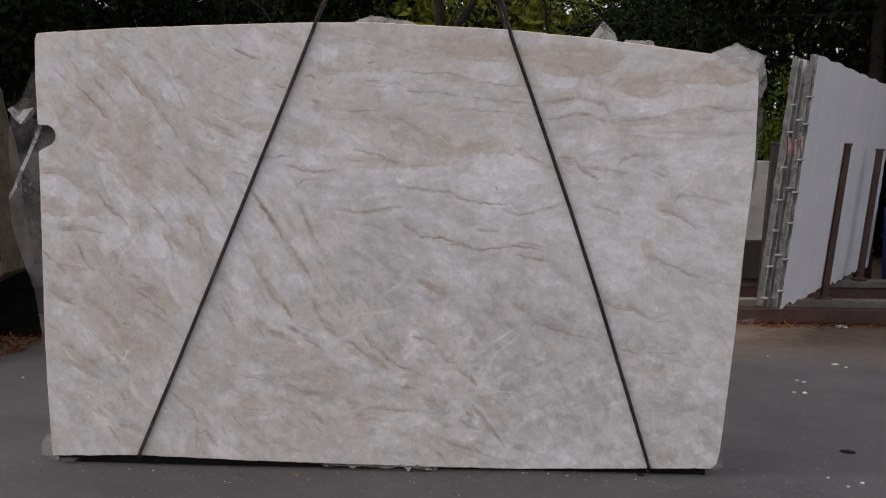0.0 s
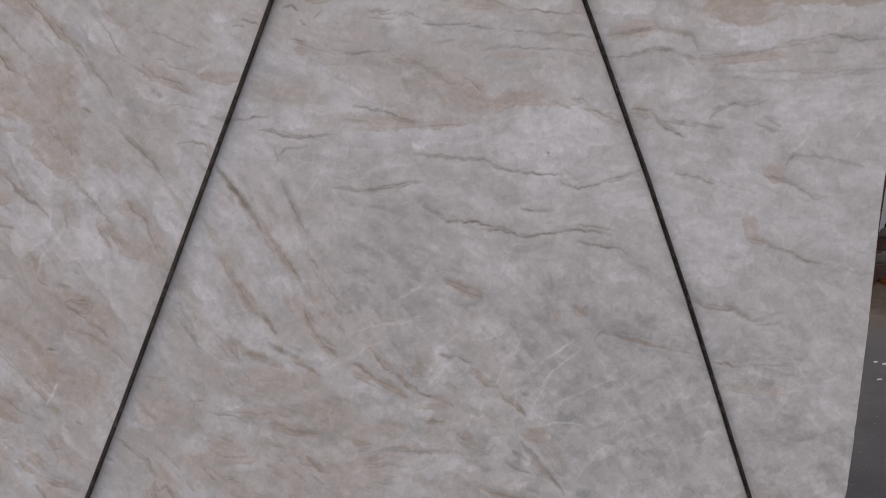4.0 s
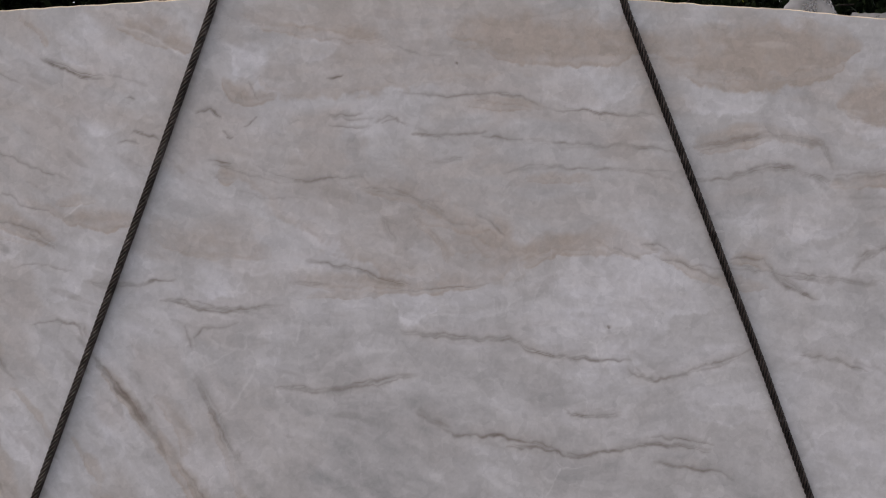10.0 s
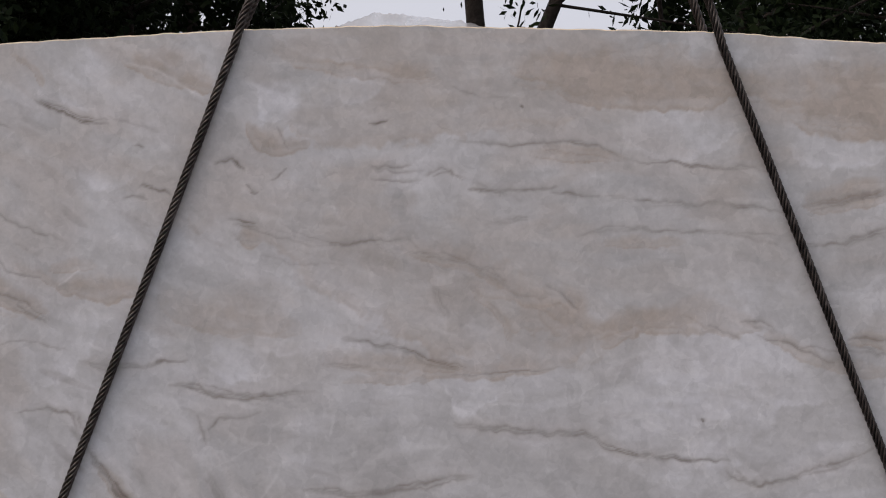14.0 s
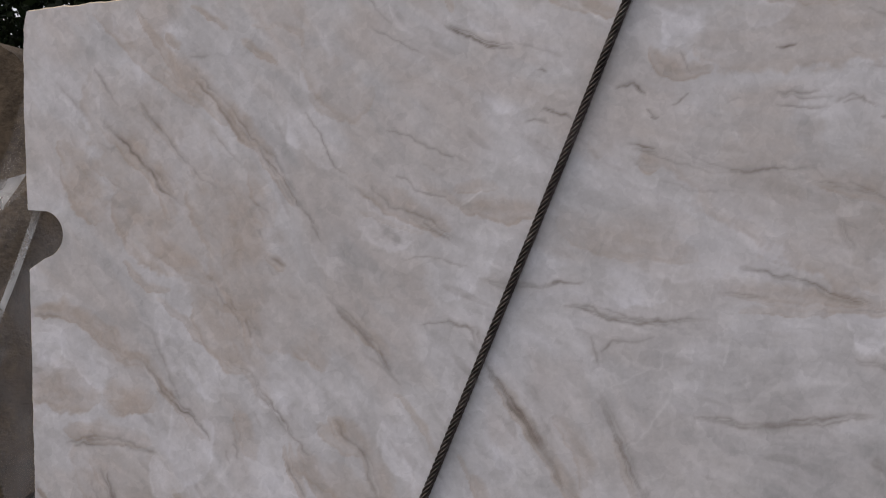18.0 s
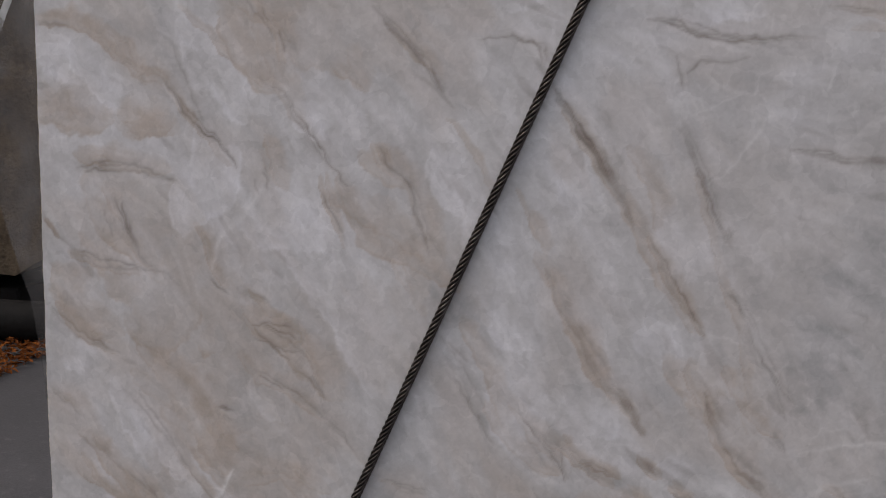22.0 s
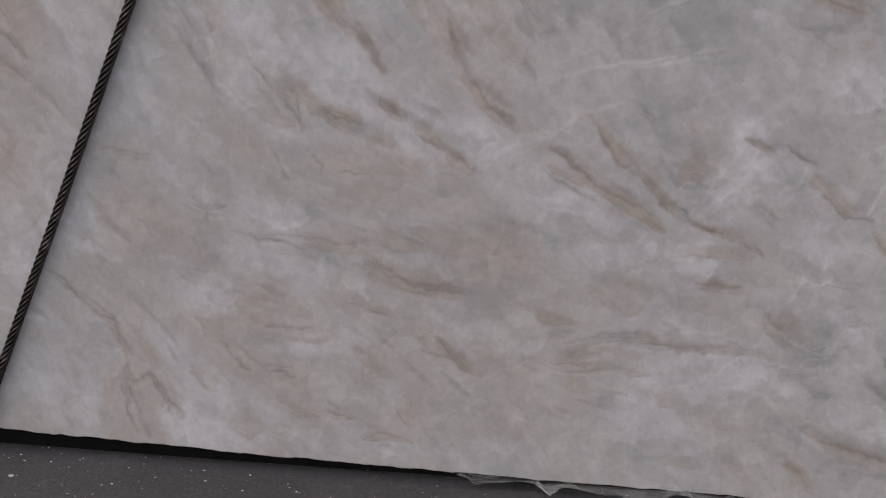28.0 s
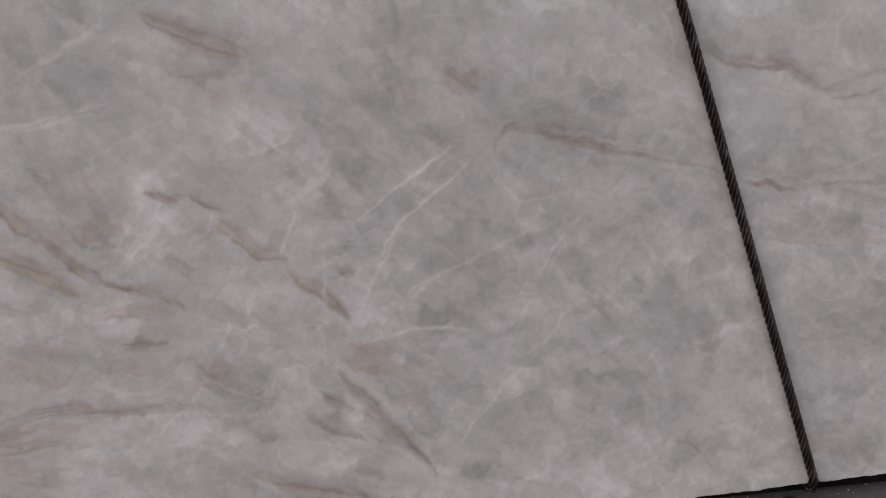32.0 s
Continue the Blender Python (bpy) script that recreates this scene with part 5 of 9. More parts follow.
    v.pale(0.0521, 0.5, -0.968, 1.761, -0.874, 1.676)
    v.pale(0.0452, 0.5, -0.825, 1.548, -0.734, 1.529)
    v.pale(0.0740, 0.5, -1.233, 1.343, -1.146, 1.280)
    v.pale(0.0588, 0.5, -1.525, 1.305, -1.421, 1.288)
    v.pale(0.0726, 0.5, -1.105, 1.079, -1.020, 1.041)
    v.pale(0.0646, 0.45, -1.504, 1.654, -1.515, 1.561)
    v.pale(0.0373, 0.5, -1.285, 1.477, -1.299, 1.544)
    v.pale(0.0406, 0.5, -0.317, 1.451, -0.266, 1.433)
    v.pale(0.0644, 0.4, -0.581, 1.513, -0.687, 1.435)
    v.pale(0.0731, 0.4, -0.486, 1.816, -0.592, 1.816)
    v.shade(0.0683, 0.35, -0.857, 1.482, -0.754, 1.453)
    v.shade(0.0578, 0.35, -0.064, 1.321, -0.159, 1.275)
    v.vein(0.0047, 0.55, -0.447, 0.799, -0.426, 0.767, -0.398, 0.722)
    v.vein(0.0048, 0.4, -0.307, 0.807, -0.283, 0.758, -0.261, 0.717)
    v.vein(0.0041, 0.5, -0.239, 0.684, -0.207, 0.663, -0.183, 0.643)
    v.vein(0.0057, 0.45, -0.393, 0.680, -0.366, 0.663)
    v.vein(0.0049, 0.45, -0.316, 0.625, -0.284, 0.604, -0.257, 0.577)
    v.vein(0.0048, 0.35, -0.499, 0.672, -0.468, 0.656, -0.437, 0.639)
    v.vein(0.0051, 0.4, 0.601, 0.807, 0.624, 0.786, 0.647, 0.769)
    v.vein(0.0034, 0.5, 0.150, 0.646, 0.171, 0.650, 0.193, 0.631)
    v.vein(0.0034, 0.5, 0.212, 0.637, 0.235, 0.626, 0.259, 0.609)
    v.vein(0.0034, 0.35, 0.177, 0.548, 0.212, 0.514)
    v.vein(0.0026, 0.4, 0.105, 0.412, 0.135, 0.409, 0.163, 0.411)
    v.vein(0.0033, 0.45, -0.051, 0.636, -0.018, 0.602, 0.015, 0.571, 0.057, 0.531)
    v.vein(0.0041, 0.5, -0.138, 0.628, -0.110, 0.611, -0.090, 0.581)
    v.vein(0.0034, 0.4, 0.057, 0.526, 0.083, 0.515, 0.122, 0.501)
    v.vein(0.0054, 0.5, 0.371, 0.270, 0.404, 0.245, 0.451, 0.227)
    v.vein(0.0045, 0.5, 0.392, 0.301, 0.434, 0.281, 0.481, 0.254)
    v.vein(0.0054, 0.5, 0.412, 0.342, 0.460, 0.293, 0.510, 0.228, 0.561, 0.169)
    v.vein(0.0043, 0.4, 0.674, 0.676, 0.688, 0.706, 0.708, 0.716)
    v.vein(0.0043, 0.45, 0.713, 0.708, 0.753, 0.701, 0.794, 0.690)
    v.vein(0.0034, 0.35, -0.422, 0.424, -0.382, 0.400, -0.349, 0.381, -0.264, 0.376)
    v.vein(0.0035, 0.3, -0.058, 0.316, 0.021, 0.324, 0.065, 0.304)
    v.vein(0.0034, 0.35, -0.454, 0.346, -0.387, 0.331)
    v.vein(0.0035, 0.35, -0.312, 0.296, -0.288, 0.262)
    v.vein(0.0027, 0.3, -0.432, 0.098, -0.404, 0.117, -0.342, 0.106)
    v.vein(0.0046, 0.45, 0.267, 0.117, 0.286, 0.101, 0.296, 0.075)
    v.vein(0.0037, 0.4, 0.302, 0.167, 0.386, 0.140, 0.443, 0.124, 0.519, 0.096)
    v.vein(0.0038, 0.35, 0.561, 0.100, 0.597, 0.063)
    v.vein(0.0026, 0.3, -0.113, 0.259, -0.059, 0.268, 0.012, 0.257)
    v.vein(0.0025, 0.3, -0.009, 0.675, 0.016, 0.657)
    v.vein(0.0025, 0.3, 0.515, 0.782, 0.531, 0.740)
    v.vein(0.0026, 0.3, 0.553, 0.723, 0.600, 0.681)
    v.vein(0.0026, 0.3, 0.413, 0.496, 0.456, 0.505)
    v.pale(0.0425, 0.5, 0.134, 0.588, 0.194, 0.570)
    v.pale(0.0542, 0.4, -0.026, 0.149, 0.065, 0.187)
    v.pale(0.0399, 0.4, -0.478, 0.718, -0.451, 0.751)
    v.shade(0.0428, 0.4, 0.447, 0.664, 0.488, 0.690)
    v.shade(0.0420, 0.35, 0.399, 0.749, 0.439, 0.782)
    v.shade(0.0525, 0.35, 0.607, 0.593, 0.671, 0.575)
    v.shade(0.0364, 0.4, 0.557, 0.335, 0.538, 0.355)
    v.shade(0.0563, 0.3, 0.708, 0.194, 0.749, 0.254)
    v.vein(0.0043, 0.5, -0.487, 0.821, -0.461, 0.797, -0.435, 0.781, -0.400, 0.727)
    v.vein(0.0043, 0.45, -0.307, 0.803, -0.289, 0.770, -0.271, 0.728)
    v.vein(0.0043, 0.45, -0.243, 0.686, -0.217, 0.665, -0.195, 0.651)
    v.vein(0.0044, 0.4, -0.391, 0.679, -0.369, 0.662)
    v.vein(0.0044, 0.4, -0.302, 0.613, -0.261, 0.579)
    v.vein(0.0034, 0.4, -0.195, 0.757, -0.172, 0.732)
    v.vein(0.0034, 0.4, 0.185, 0.540, 0.217, 0.519)
    v.vein(0.0037, 0.4, -0.717, 0.513, -0.681, 0.494, -0.653, 0.488)
    v.vein(0.0037, 0.4, -0.853, 0.585, -0.816, 0.582, -0.779, 0.570)
    v.vein(0.0039, 0.45, -0.958, 0.360, -0.916, 0.333, -0.889, 0.304, -0.851, 0.287, -0.838, 0.247)
    v.vein(0.0039, 0.5, -0.837, 0.181, -0.820, 0.130, -0.797, 0.084)
    v.vein(0.0039, 0.5, -0.827, 0.181, -0.792, 0.197, -0.769, 0.160, -0.737, 0.120)
    v.vein(0.0038, 0.35, -0.659, 0.270, -0.612, 0.233, -0.546, 0.217)
    v.vein(0.0037, 0.4, -0.312, 0.293, -0.284, 0.271, -0.246, 0.234)
    v.vein(0.0037, 0.4, -0.433, 0.421, -0.387, 0.395, -0.342, 0.388, -0.287, 0.387)
    v.vein(0.0036, 0.35, -0.093, 0.289, -0.013, 0.309, 0.049, 0.308, 0.164, 0.307, 0.217, 0.301)
    v.vein(0.0026, 0.35, 0.095, 0.402, 0.155, 0.410)
    v.vein(0.0034, 0.35, 0.197, 0.376, 0.240, 0.341)
    v.vein(0.0029, 0.3, -0.508, 0.189, -0.470, 0.151)
    v.vein(0.0037, 0.3, -0.981, 0.732, -0.958, 0.671, -0.914, 0.646)
    v.vein(0.0027, 0.3, -0.602, 0.722, -0.567, 0.680, -0.532, 0.637)
    v.vein(0.0027, 0.3, -0.734, 0.786, -0.691, 0.736, -0.665, 0.693)
    v.vein(0.0048, 0.45, -0.568, 1.274, -0.529, 1.219, -0.496, 1.175, -0.463, 1.113, -0.435, 1.069)
    v.vein(0.0073, 0.45, -0.411, 1.062, -0.378, 0.986, -0.332, 0.922)
    v.vein(0.0073, 0.5, -0.578, 0.991, -0.544, 0.940, -0.517, 0.876, -0.472, 0.810, -0.413, 0.745)
    v.band(0.0194, 0.5, -0.578, 0.991, -0.540, 0.914, -0.483, 0.824, -0.413, 0.745)
    v.vein(0.0036, 0.35, -0.367, 1.234, -0.339, 1.172, -0.313, 1.085)
    v.vein(0.0037, 0.35, -0.280, 0.984, -0.234, 0.919)
    v.band(0.0221, 0.4, -0.334, 0.858, -0.288, 0.780, -0.254, 0.714)
    v.vein(0.0036, 0.4, -0.181, 1.215, -0.103, 1.204, -0.005, 1.214, 0.104, 1.233)
    v.vein(0.0036, 0.45, 0.070, 1.329, 0.154, 1.315, 0.251, 1.305, 0.312, 1.300, 0.361, 1.274, 0.434, 1.261, 0.556, 1.250)
    v.vein(0.0037, 0.4, 0.575, 1.221, 0.606, 1.204, 0.668, 1.213, 0.741, 1.236, 0.815, 1.259)
    v.vein(0.0049, 0.5, 0.103, 1.150, 0.139, 1.131, 0.176, 1.099, 0.262, 1.097, 0.335, 1.080, 0.403, 1.050)
    v.vein(0.0037, 0.45, 0.422, 1.043, 0.496, 1.047, 0.570, 1.062, 0.645, 1.063, 0.733, 1.042)
    v.vein(0.0050, 0.45, 0.614, 1.019, 0.683, 1.012, 0.758, 0.995)
    v.vein(0.0037, 0.35, 0.428, 1.131, 0.545, 1.126)
    v.vein(0.0050, 0.45, 0.161, 0.909, 0.222, 0.876, 0.303, 0.842)
    v.band(0.0149, 0.4, 0.173, 0.909, 0.235, 0.869, 0.297, 0.835)
    v.vein(0.0038, 0.4, 1.003, 0.817, 1.055, 0.790, 1.142, 0.784)
    v.vein(0.0038, 0.4, 0.681, 0.715, 0.726, 0.716, 0.803, 0.692, 0.918, 0.669)
    v.vein(0.0036, 0.35, -0.124, 1.489, -0.059, 1.470, 0.012, 1.451, 0.096, 1.429)
    v.vein(0.0036, 0.35, -0.406, 1.410, -0.336, 1.388, -0.265, 1.377)
    v.vein(0.0035, 0.35, -0.523, 1.442, -0.416, 1.450)
    v.band(0.0117, 0.4, -0.644, 1.592, -0.574, 1.585, -0.516, 1.566)
    v.vein(0.0035, 0.35, -0.007, 1.640, 0.064, 1.633, 0.135, 1.603, 0.182, 1.573)
    v.vein(0.0036, 0.35, 0.039, 1.575, 0.062, 1.527)
    v.vein(0.0036, 0.35, 0.242, 1.572, 0.301, 1.529)
    v.vein(0.0035, 0.3, -0.311, 1.697, -0.242, 1.667, -0.172, 1.655, -0.101, 1.650)
    v.vein(0.0036, 0.35, 0.721, 1.695, 0.816, 1.717, 0.900, 1.725, 0.986, 1.703, 1.011, 1.661)
    v.vein(0.0049, 0.45, 0.872, 1.430, 0.910, 1.392, 0.966, 1.369)
    v.vein(0.0037, 0.35, 0.786, 1.449, 0.909, 1.419, 1.033, 1.409, 1.117, 1.401)
    v.vein(0.0049, 0.4, 1.068, 1.444, 1.114, 1.464)
    v.vein(0.0037, 0.4, 0.939, 1.247, 1.014, 1.237, 1.077, 1.204)
    v.vein(0.0036, 0.3, 0.439, 1.710, 0.541, 1.711, 0.649, 1.696)
    v.vein(0.0036, 0.3, 0.302, 1.665, 0.421, 1.666, 0.541, 1.662, 0.661, 1.648)
    v.vein(0.0036, 0.3, 0.160, 1.691, 0.219, 1.696)
    v.shade(0.0733, 0.4, -0.120, 1.030, -0.048, 0.978, -0.124, 0.904)
    v.shade(0.0976, 0.35, 0.054, 1.126, -0.009, 1.078)
    v.shade(0.0565, 0.5, 0.522, 0.836, 0.585, 0.886, 0.611, 0.808)
    v.pale(0.0728, 0.5, 0.422, 1.389, 0.519, 1.412, 0.604, 1.361)
    v.pale(0.1005, 0.35, 0.982, 1.055, 1.023, 0.978)
    v.pale(0.0626, 0.4, 0.647, 0.949, 0.798, 0.907)
    v.pale(0.0730, 0.35, -0.340, 1.010, -0.373, 1.086)
    v.vein(0.0032, 0.35, 0.572, 1.234, 0.603, 1.201, 0.689, 1.220, 0.786, 1.244)
    v.vein(0.0031, 0.3, -0.386, 1.416, -0.323, 1.393, -0.239, 1.389)
    v.vein(0.0031, 0.3, -0.599, 1.458, -0.521, 1.445, -0.416, 1.453)
    v.band(0.0147, 0.45, -0.488, 1.997, -0.426, 1.964, -0.364, 1.937)
    v.pale(0.0420, 0.5, -0.259, 1.929, -0.218, 1.886)
    v.pale(0.0534, 0.4, 0.622, 2.008, 0.515, 1.988)
    v.shade(0.0427, 0.35, 0.730, 1.601, 0.826, 1.578)
    v.band(0.0384, 0.5, 0.609, 1.912, 0.694, 1.895, 0.801, 1.898, 0.960, 1.889)
    v.band(0.0275, 0.45, 0.195, 1.947, 0.301, 1.940, 0.439, 1.932)
    v.band(0.0174, 0.5, -1.390, 1.978, -1.269, 1.862, -1.162, 1.781)
    v.vein(0.0048, 0.45, -1.172, 1.858, -1.102, 1.784, -1.034, 1.700, -0.966, 1.591)
    v.band(0.0168, 0.5, -1.172, 1.858, -1.034, 1.700, -0.966, 1.591)
    v.band(0.0249, 0.5, -1.383, 1.765, -1.262, 1.650, -1.215, 1.561)
    v.vein(0.0050, 0.4, -1.383, 1.765, -1.324, 1.707, -1.262, 1.650)
    v.vein(0.0046, 0.4, -0.889, 1.417, -0.835, 1.364, -0.791, 1.311)
    v.vein(0.0049, 0.35, -1.269, 1.339, -1.236, 1.261, -1.199, 1.184)
    v.press = 0.88
    # the finer veins, bands and cracks
    v.band(0.0111, 0.55, -1.298, 1.973, -1.262, 1.927, -1.233, 1.887, -1.192, 1.825)
    v.band(0.0099, 0.5, -1.232, 1.926, -1.208, 1.897)
    v.vein(0.0044, 0.35, -1.185, 1.885, -1.143, 1.880)
    v.band(0.0109, 0.75, -1.168, 1.835, -1.127, 1.795, -1.098, 1.751, -1.070, 1.717, -1.035, 1.694)
    v.vein(0.0055, 0.55, -1.168, 1.833, -1.127, 1.790, -1.098, 1.745, -1.070, 1.714)
    v.vein(0.0043, 0.5, -1.035, 1.694, -1.006, 1.667, -0.984, 1.639, -0.950, 1.579)
    v.vein(0.0056, 0.6, -1.371, 1.759, -1.329, 1.713, -1.281, 1.667, -1.251, 1.622, -1.216, 1.599)
    v.band(0.0133, 0.4, -1.329, 1.724, -1.275, 1.667, -1.215, 1.605)
    v.vein(0.0045, 0.3, -1.385, 1.714, -1.348, 1.702)
    v.vein(0.0044, 0.4, -1.296, 1.795, -1.249, 1.738, -1.207, 1.688, -1.160, 1.642, -1.125, 1.625)
    v.band(0.0111, 0.35, -1.296, 1.795, -1.249, 1.738, -1.207, 1.688, -1.160, 1.642)
    v.vein(0.0056, 0.4, -1.393, 1.866, -1.363, 1.820, -1.340, 1.786)
    v.band(0.0066, 0.45, -1.176, 1.984, -1.129, 1.949, -1.106, 1.931)
    v.band(0.0065, 0.4, -1.053, 1.934, -1.000, 1.937, -0.954, 1.919, -0.949, 1.892)
    v.band(0.0087, 0.5, -1.077, 1.908, -1.031, 1.879, -0.996, 1.867)
    v.band(0.0451, 0.3, -0.938, 1.880, -0.893, 1.825, -0.838, 1.759)
    v.vein(0.0032, 0.3, -0.940, 1.768, -0.913, 1.724, -0.891, 1.680, -0.857, 1.647)
    v.vein(0.0042, 0.5, -0.668, 1.927, -0.625, 1.904, -0.587, 1.889, -0.534, 1.879)
    v.band(0.0053, 0.4, -0.710, 2.013, -0.672, 1.985, -0.651, 1.952)
    v.vein(0.0032, 0.25, -0.844, 2.004, -0.811, 1.976, -0.773, 1.932)
    v.vein(0.0032, 0.25, -0.812, 1.928, -0.756, 1.899, -0.713, 1.876)
    v.shade(0.0085, 0.3, -0.758, 1.822, -0.691, 1.849)
    v.vein(0.0042, 0.35, -0.777, 1.736, -0.727, 1.719, -0.672, 1.691, -0.618, 1.674)
    v.shade(0.0064, 0.4, -0.863, 1.626, -0.818, 1.609, -0.780, 1.576)
    v.vein(0.0032, 0.3, -0.762, 1.651, -0.718, 1.623, -0.663, 1.606)
    v.band(0.0146, 0.35, -0.641, 1.622, -0.565, 1.626)
    v.band(0.0112, 0.4, -1.423, 1.676, -1.393, 1.630, -1.369, 1.585)
    v.vein(0.0033, 0.22, -1.140, 1.735, -1.100, 1.691, -1.071, 1.668)
    v.band(0.0602, 0.33, -1.119, 1.625, -1.085, 1.548, -1.075, 1.493, -1.064, 1.427)
    v.band(0.0221, 0.4, -1.302, 1.539, -1.242, 1.494, -1.147, 1.450, -1.100, 1.417)
    v.band(0.0152, 0.5, -1.022, 1.493, -0.987, 1.465)
    v.vein(0.0064, 0.5, -0.896, 1.417, -0.868, 1.379, -0.835, 1.352, -0.796, 1.331)
    v.vein(0.0096, 0.55, -0.796, 1.331, -0.780, 1.299, -0.769, 1.273)
    v.band(0.0089, 0.45, -1.431, 1.360, -1.382, 1.315, -1.321, 1.288, -1.284, 1.282, -1.249, 1.227, -1.201, 1.178, -1.160, 1.129)
    v.band(0.0247, 0.35, -1.407, 1.349, -1.309, 1.271)
    v.band(0.0088, 0.4, -1.257, 1.405, -1.197, 1.361, -1.174, 1.328, -1.103, 1.279, -1.056, 1.263)
    v.vein(0.0044, 0.35, -1.103, 1.279, -1.056, 1.263, -1.017, 1.198, -0.988, 1.155, -0.960, 1.134)
    v.vein(0.0044, 0.45, -1.066, 1.362, -1.055, 1.329)
    v.vein(0.0044, 0.35, -1.100, 1.406, -1.089, 1.378)
    v.band(0.0280, 0.5, -1.348, 1.180, -1.274, 1.188)
    v.band(0.0135, 0.35, -1.437, 1.144, -1.387, 1.129, -1.338, 1.113)
    v.vein(0.0032, 0.3, -0.944, 1.579, -0.928, 1.546, -0.911, 1.519)
    v.band(0.0064, 0.3, -0.830, 1.577, -0.763, 1.555, -0.708, 1.538)
    v.vein(0.0042, 0.4, -0.708, 1.560, -0.675, 1.538, -0.654, 1.522)
    v.vein(0.0032, 0.25, -0.754, 1.491, -0.676, 1.491, -0.622, 1.475)
    v.vein(0.0042, 0.4, -0.595, 1.454, -0.547, 1.438, -0.483, 1.443, -0.415, 1.453)
    v.vein(0.0042, 0.4, -0.712, 1.364, -0.657, 1.377, -0.613, 1.364, -0.598, 1.333)
    v.vein(0.0052, 0.5, -0.587, 1.302, -0.556, 1.260, -0.524, 1.219, -0.493, 1.173, -0.468, 1.121)
    v.band(0.0086, 0.45, -0.884, 1.180, -0.862, 1.148)
    v.band(0.0064, 0.4, -0.822, 1.138, -0.817, 1.106)
    v.pale(0.0446, 0.35, -1.293, 1.929, -1.341, 1.964)
    v.pale(0.0331, 0.4, -1.187, 1.295, -1.129, 1.207)
    v.pale(0.0280, 0.35, -0.923, 1.514, -0.867, 1.449)
    v.pale(0.0333, 0.35, -1.245, 1.383, -1.222, 1.316)
    v.band(0.0193, 0.5, -1.529, 1.362, -1.465, 1.376, -1.415, 1.350, -1.360, 1.296)
    v.band(0.0090, 0.4, -1.458, 1.393, -1.409, 1.361, -1.347, 1.330, -1.329, 1.286, -1.280, 1.279)
    v.vein(0.0045, 0.5, -1.280, 1.271, -1.255, 1.233, -1.225, 1.201, -1.183, 1.169, -1.152, 1.143, -1.146, 1.126)
    v.crack(0.0045, 0.7, -1.286, 1.265, -1.249, 1.222)
    v.band(0.0089, 0.4, -1.326, 1.475, -1.302, 1.442, -1.278, 1.427, -1.230, 1.423)
    v.band(0.0318, 0.5, -1.349, 1.194, -1.280, 1.186)
    v.band(0.0115, 0.35, -1.533, 1.207, -1.468, 1.216, -1.443, 1.212)
    v.vein(0.0057, 0.45, -1.458, 1.106, -1.394, 1.122, -1.331, 1.115, -1.263, 1.090)
    v.vein(0.0058, 0.5, -1.439, 1.102, -1.356, 1.105)
    v.band(0.0183, 0.35, -1.432, 1.126, -1.294, 1.111)
    v.band(0.0092, 0.4, -1.395, 1.052, -1.370, 1.019, -1.358, 1.007)
    v.band(0.0156, 0.35, -1.087, 1.186, -1.063, 1.120, -1.045, 1.093)
    v.vein(0.0045, 0.3, -1.110, 1.106, -1.098, 1.084)
    v.band(0.0331, 0.4, -1.170, 1.392, -1.135, 1.328, -1.099, 1.285, -1.069, 1.270)
    v.band(0.0109, 0.45, -1.088, 1.395, -1.064, 1.353, -1.058, 1.309)
    v.shade(0.0097, 0.5, -1.019, 1.472, -0.996, 1.457)
    v.vein(0.0044, 0.45, -1.046, 1.255, -1.016, 1.212, -0.993, 1.181, -0.975, 1.148, -0.933, 1.107)
    v.vein(0.0044, 0.4, -0.980, 1.092, -0.956, 1.049, -0.926, 1.001)
    v.vein(0.0064, 0.55, -0.882, 1.402, -0.853, 1.366, -0.825, 1.346, -0.796, 1.310, -0.767, 1.269)
    v.vein(0.0054, 0.5, -0.877, 1.182, -0.865, 1.155, -0.842, 1.135, -0.825, 1.114, -0.812, 1.071, -0.788, 1.017)
    v.band(0.0109, 0.45, -0.877, 1.187, -0.860, 1.150)
    v.band(0.0152, 0.35, -0.971, 1.319, -0.925, 1.299, -0.902, 1.273)
    v.band(0.0219, 0.22, -1.170, 1.446, -1.100, 1.416, -1.030, 1.397)
    v.pale(0.0456, 0.5, -1.466, 1.325, -1.416, 1.282, -1.392, 1.226)
    v.pale(0.0384, 0.45, -1.146, 1.160, -1.171, 1.068, -1.232, 1.029)
    v.pale(0.0334, 0.4, -1.291, 1.377, -1.194, 1.347)
    v.pale(0.0330, 0.4, -1.028, 1.234, -0.981, 1.192)
    v.band(0.0185, 0.4, -1.345, 0.974, -1.289, 0.919)
    v.vein(0.0058, 0.4, -1.357, 1.020, -1.345, 0.974, -1.320, 0.934, -1.289, 0.919)
    v.band(0.0114, 0.4, -1.207, 1.019, -1.195, 0.962, -1.158, 0.907)
    v.band(0.0102, 0.5, -1.116, 0.905, -1.085, 0.878, -1.049, 0.858, -1.012, 0.838, -0.994, 0.793, -0.975, 0.748)
    v.vein(0.0034, 0.45, -1.109, 0.841, -1.060, 0.798)
    v.vein(0.0034, 0.45, -1.097, 0.854, -1.024, 0.825)
    v.vein(0.0034, 0.45, -1.085, 0.820, -1.036, 0.789)
    v.vein(0.0046, 0.4, -1.097, 0.759, -1.023, 0.731, -0.962, 0.679, -0.926, 0.653)
    v.band(0.0142, 0.45, -1.503, 0.853, -1.478, 0.806, -1.439, 0.786, -1.387, 0.766)
    v.vein(0.0059, 0.4, -1.349, 0.697, -1.298, 0.653, -1.260, 0.596, -1.222, 0.539, -1.184, 0.506)
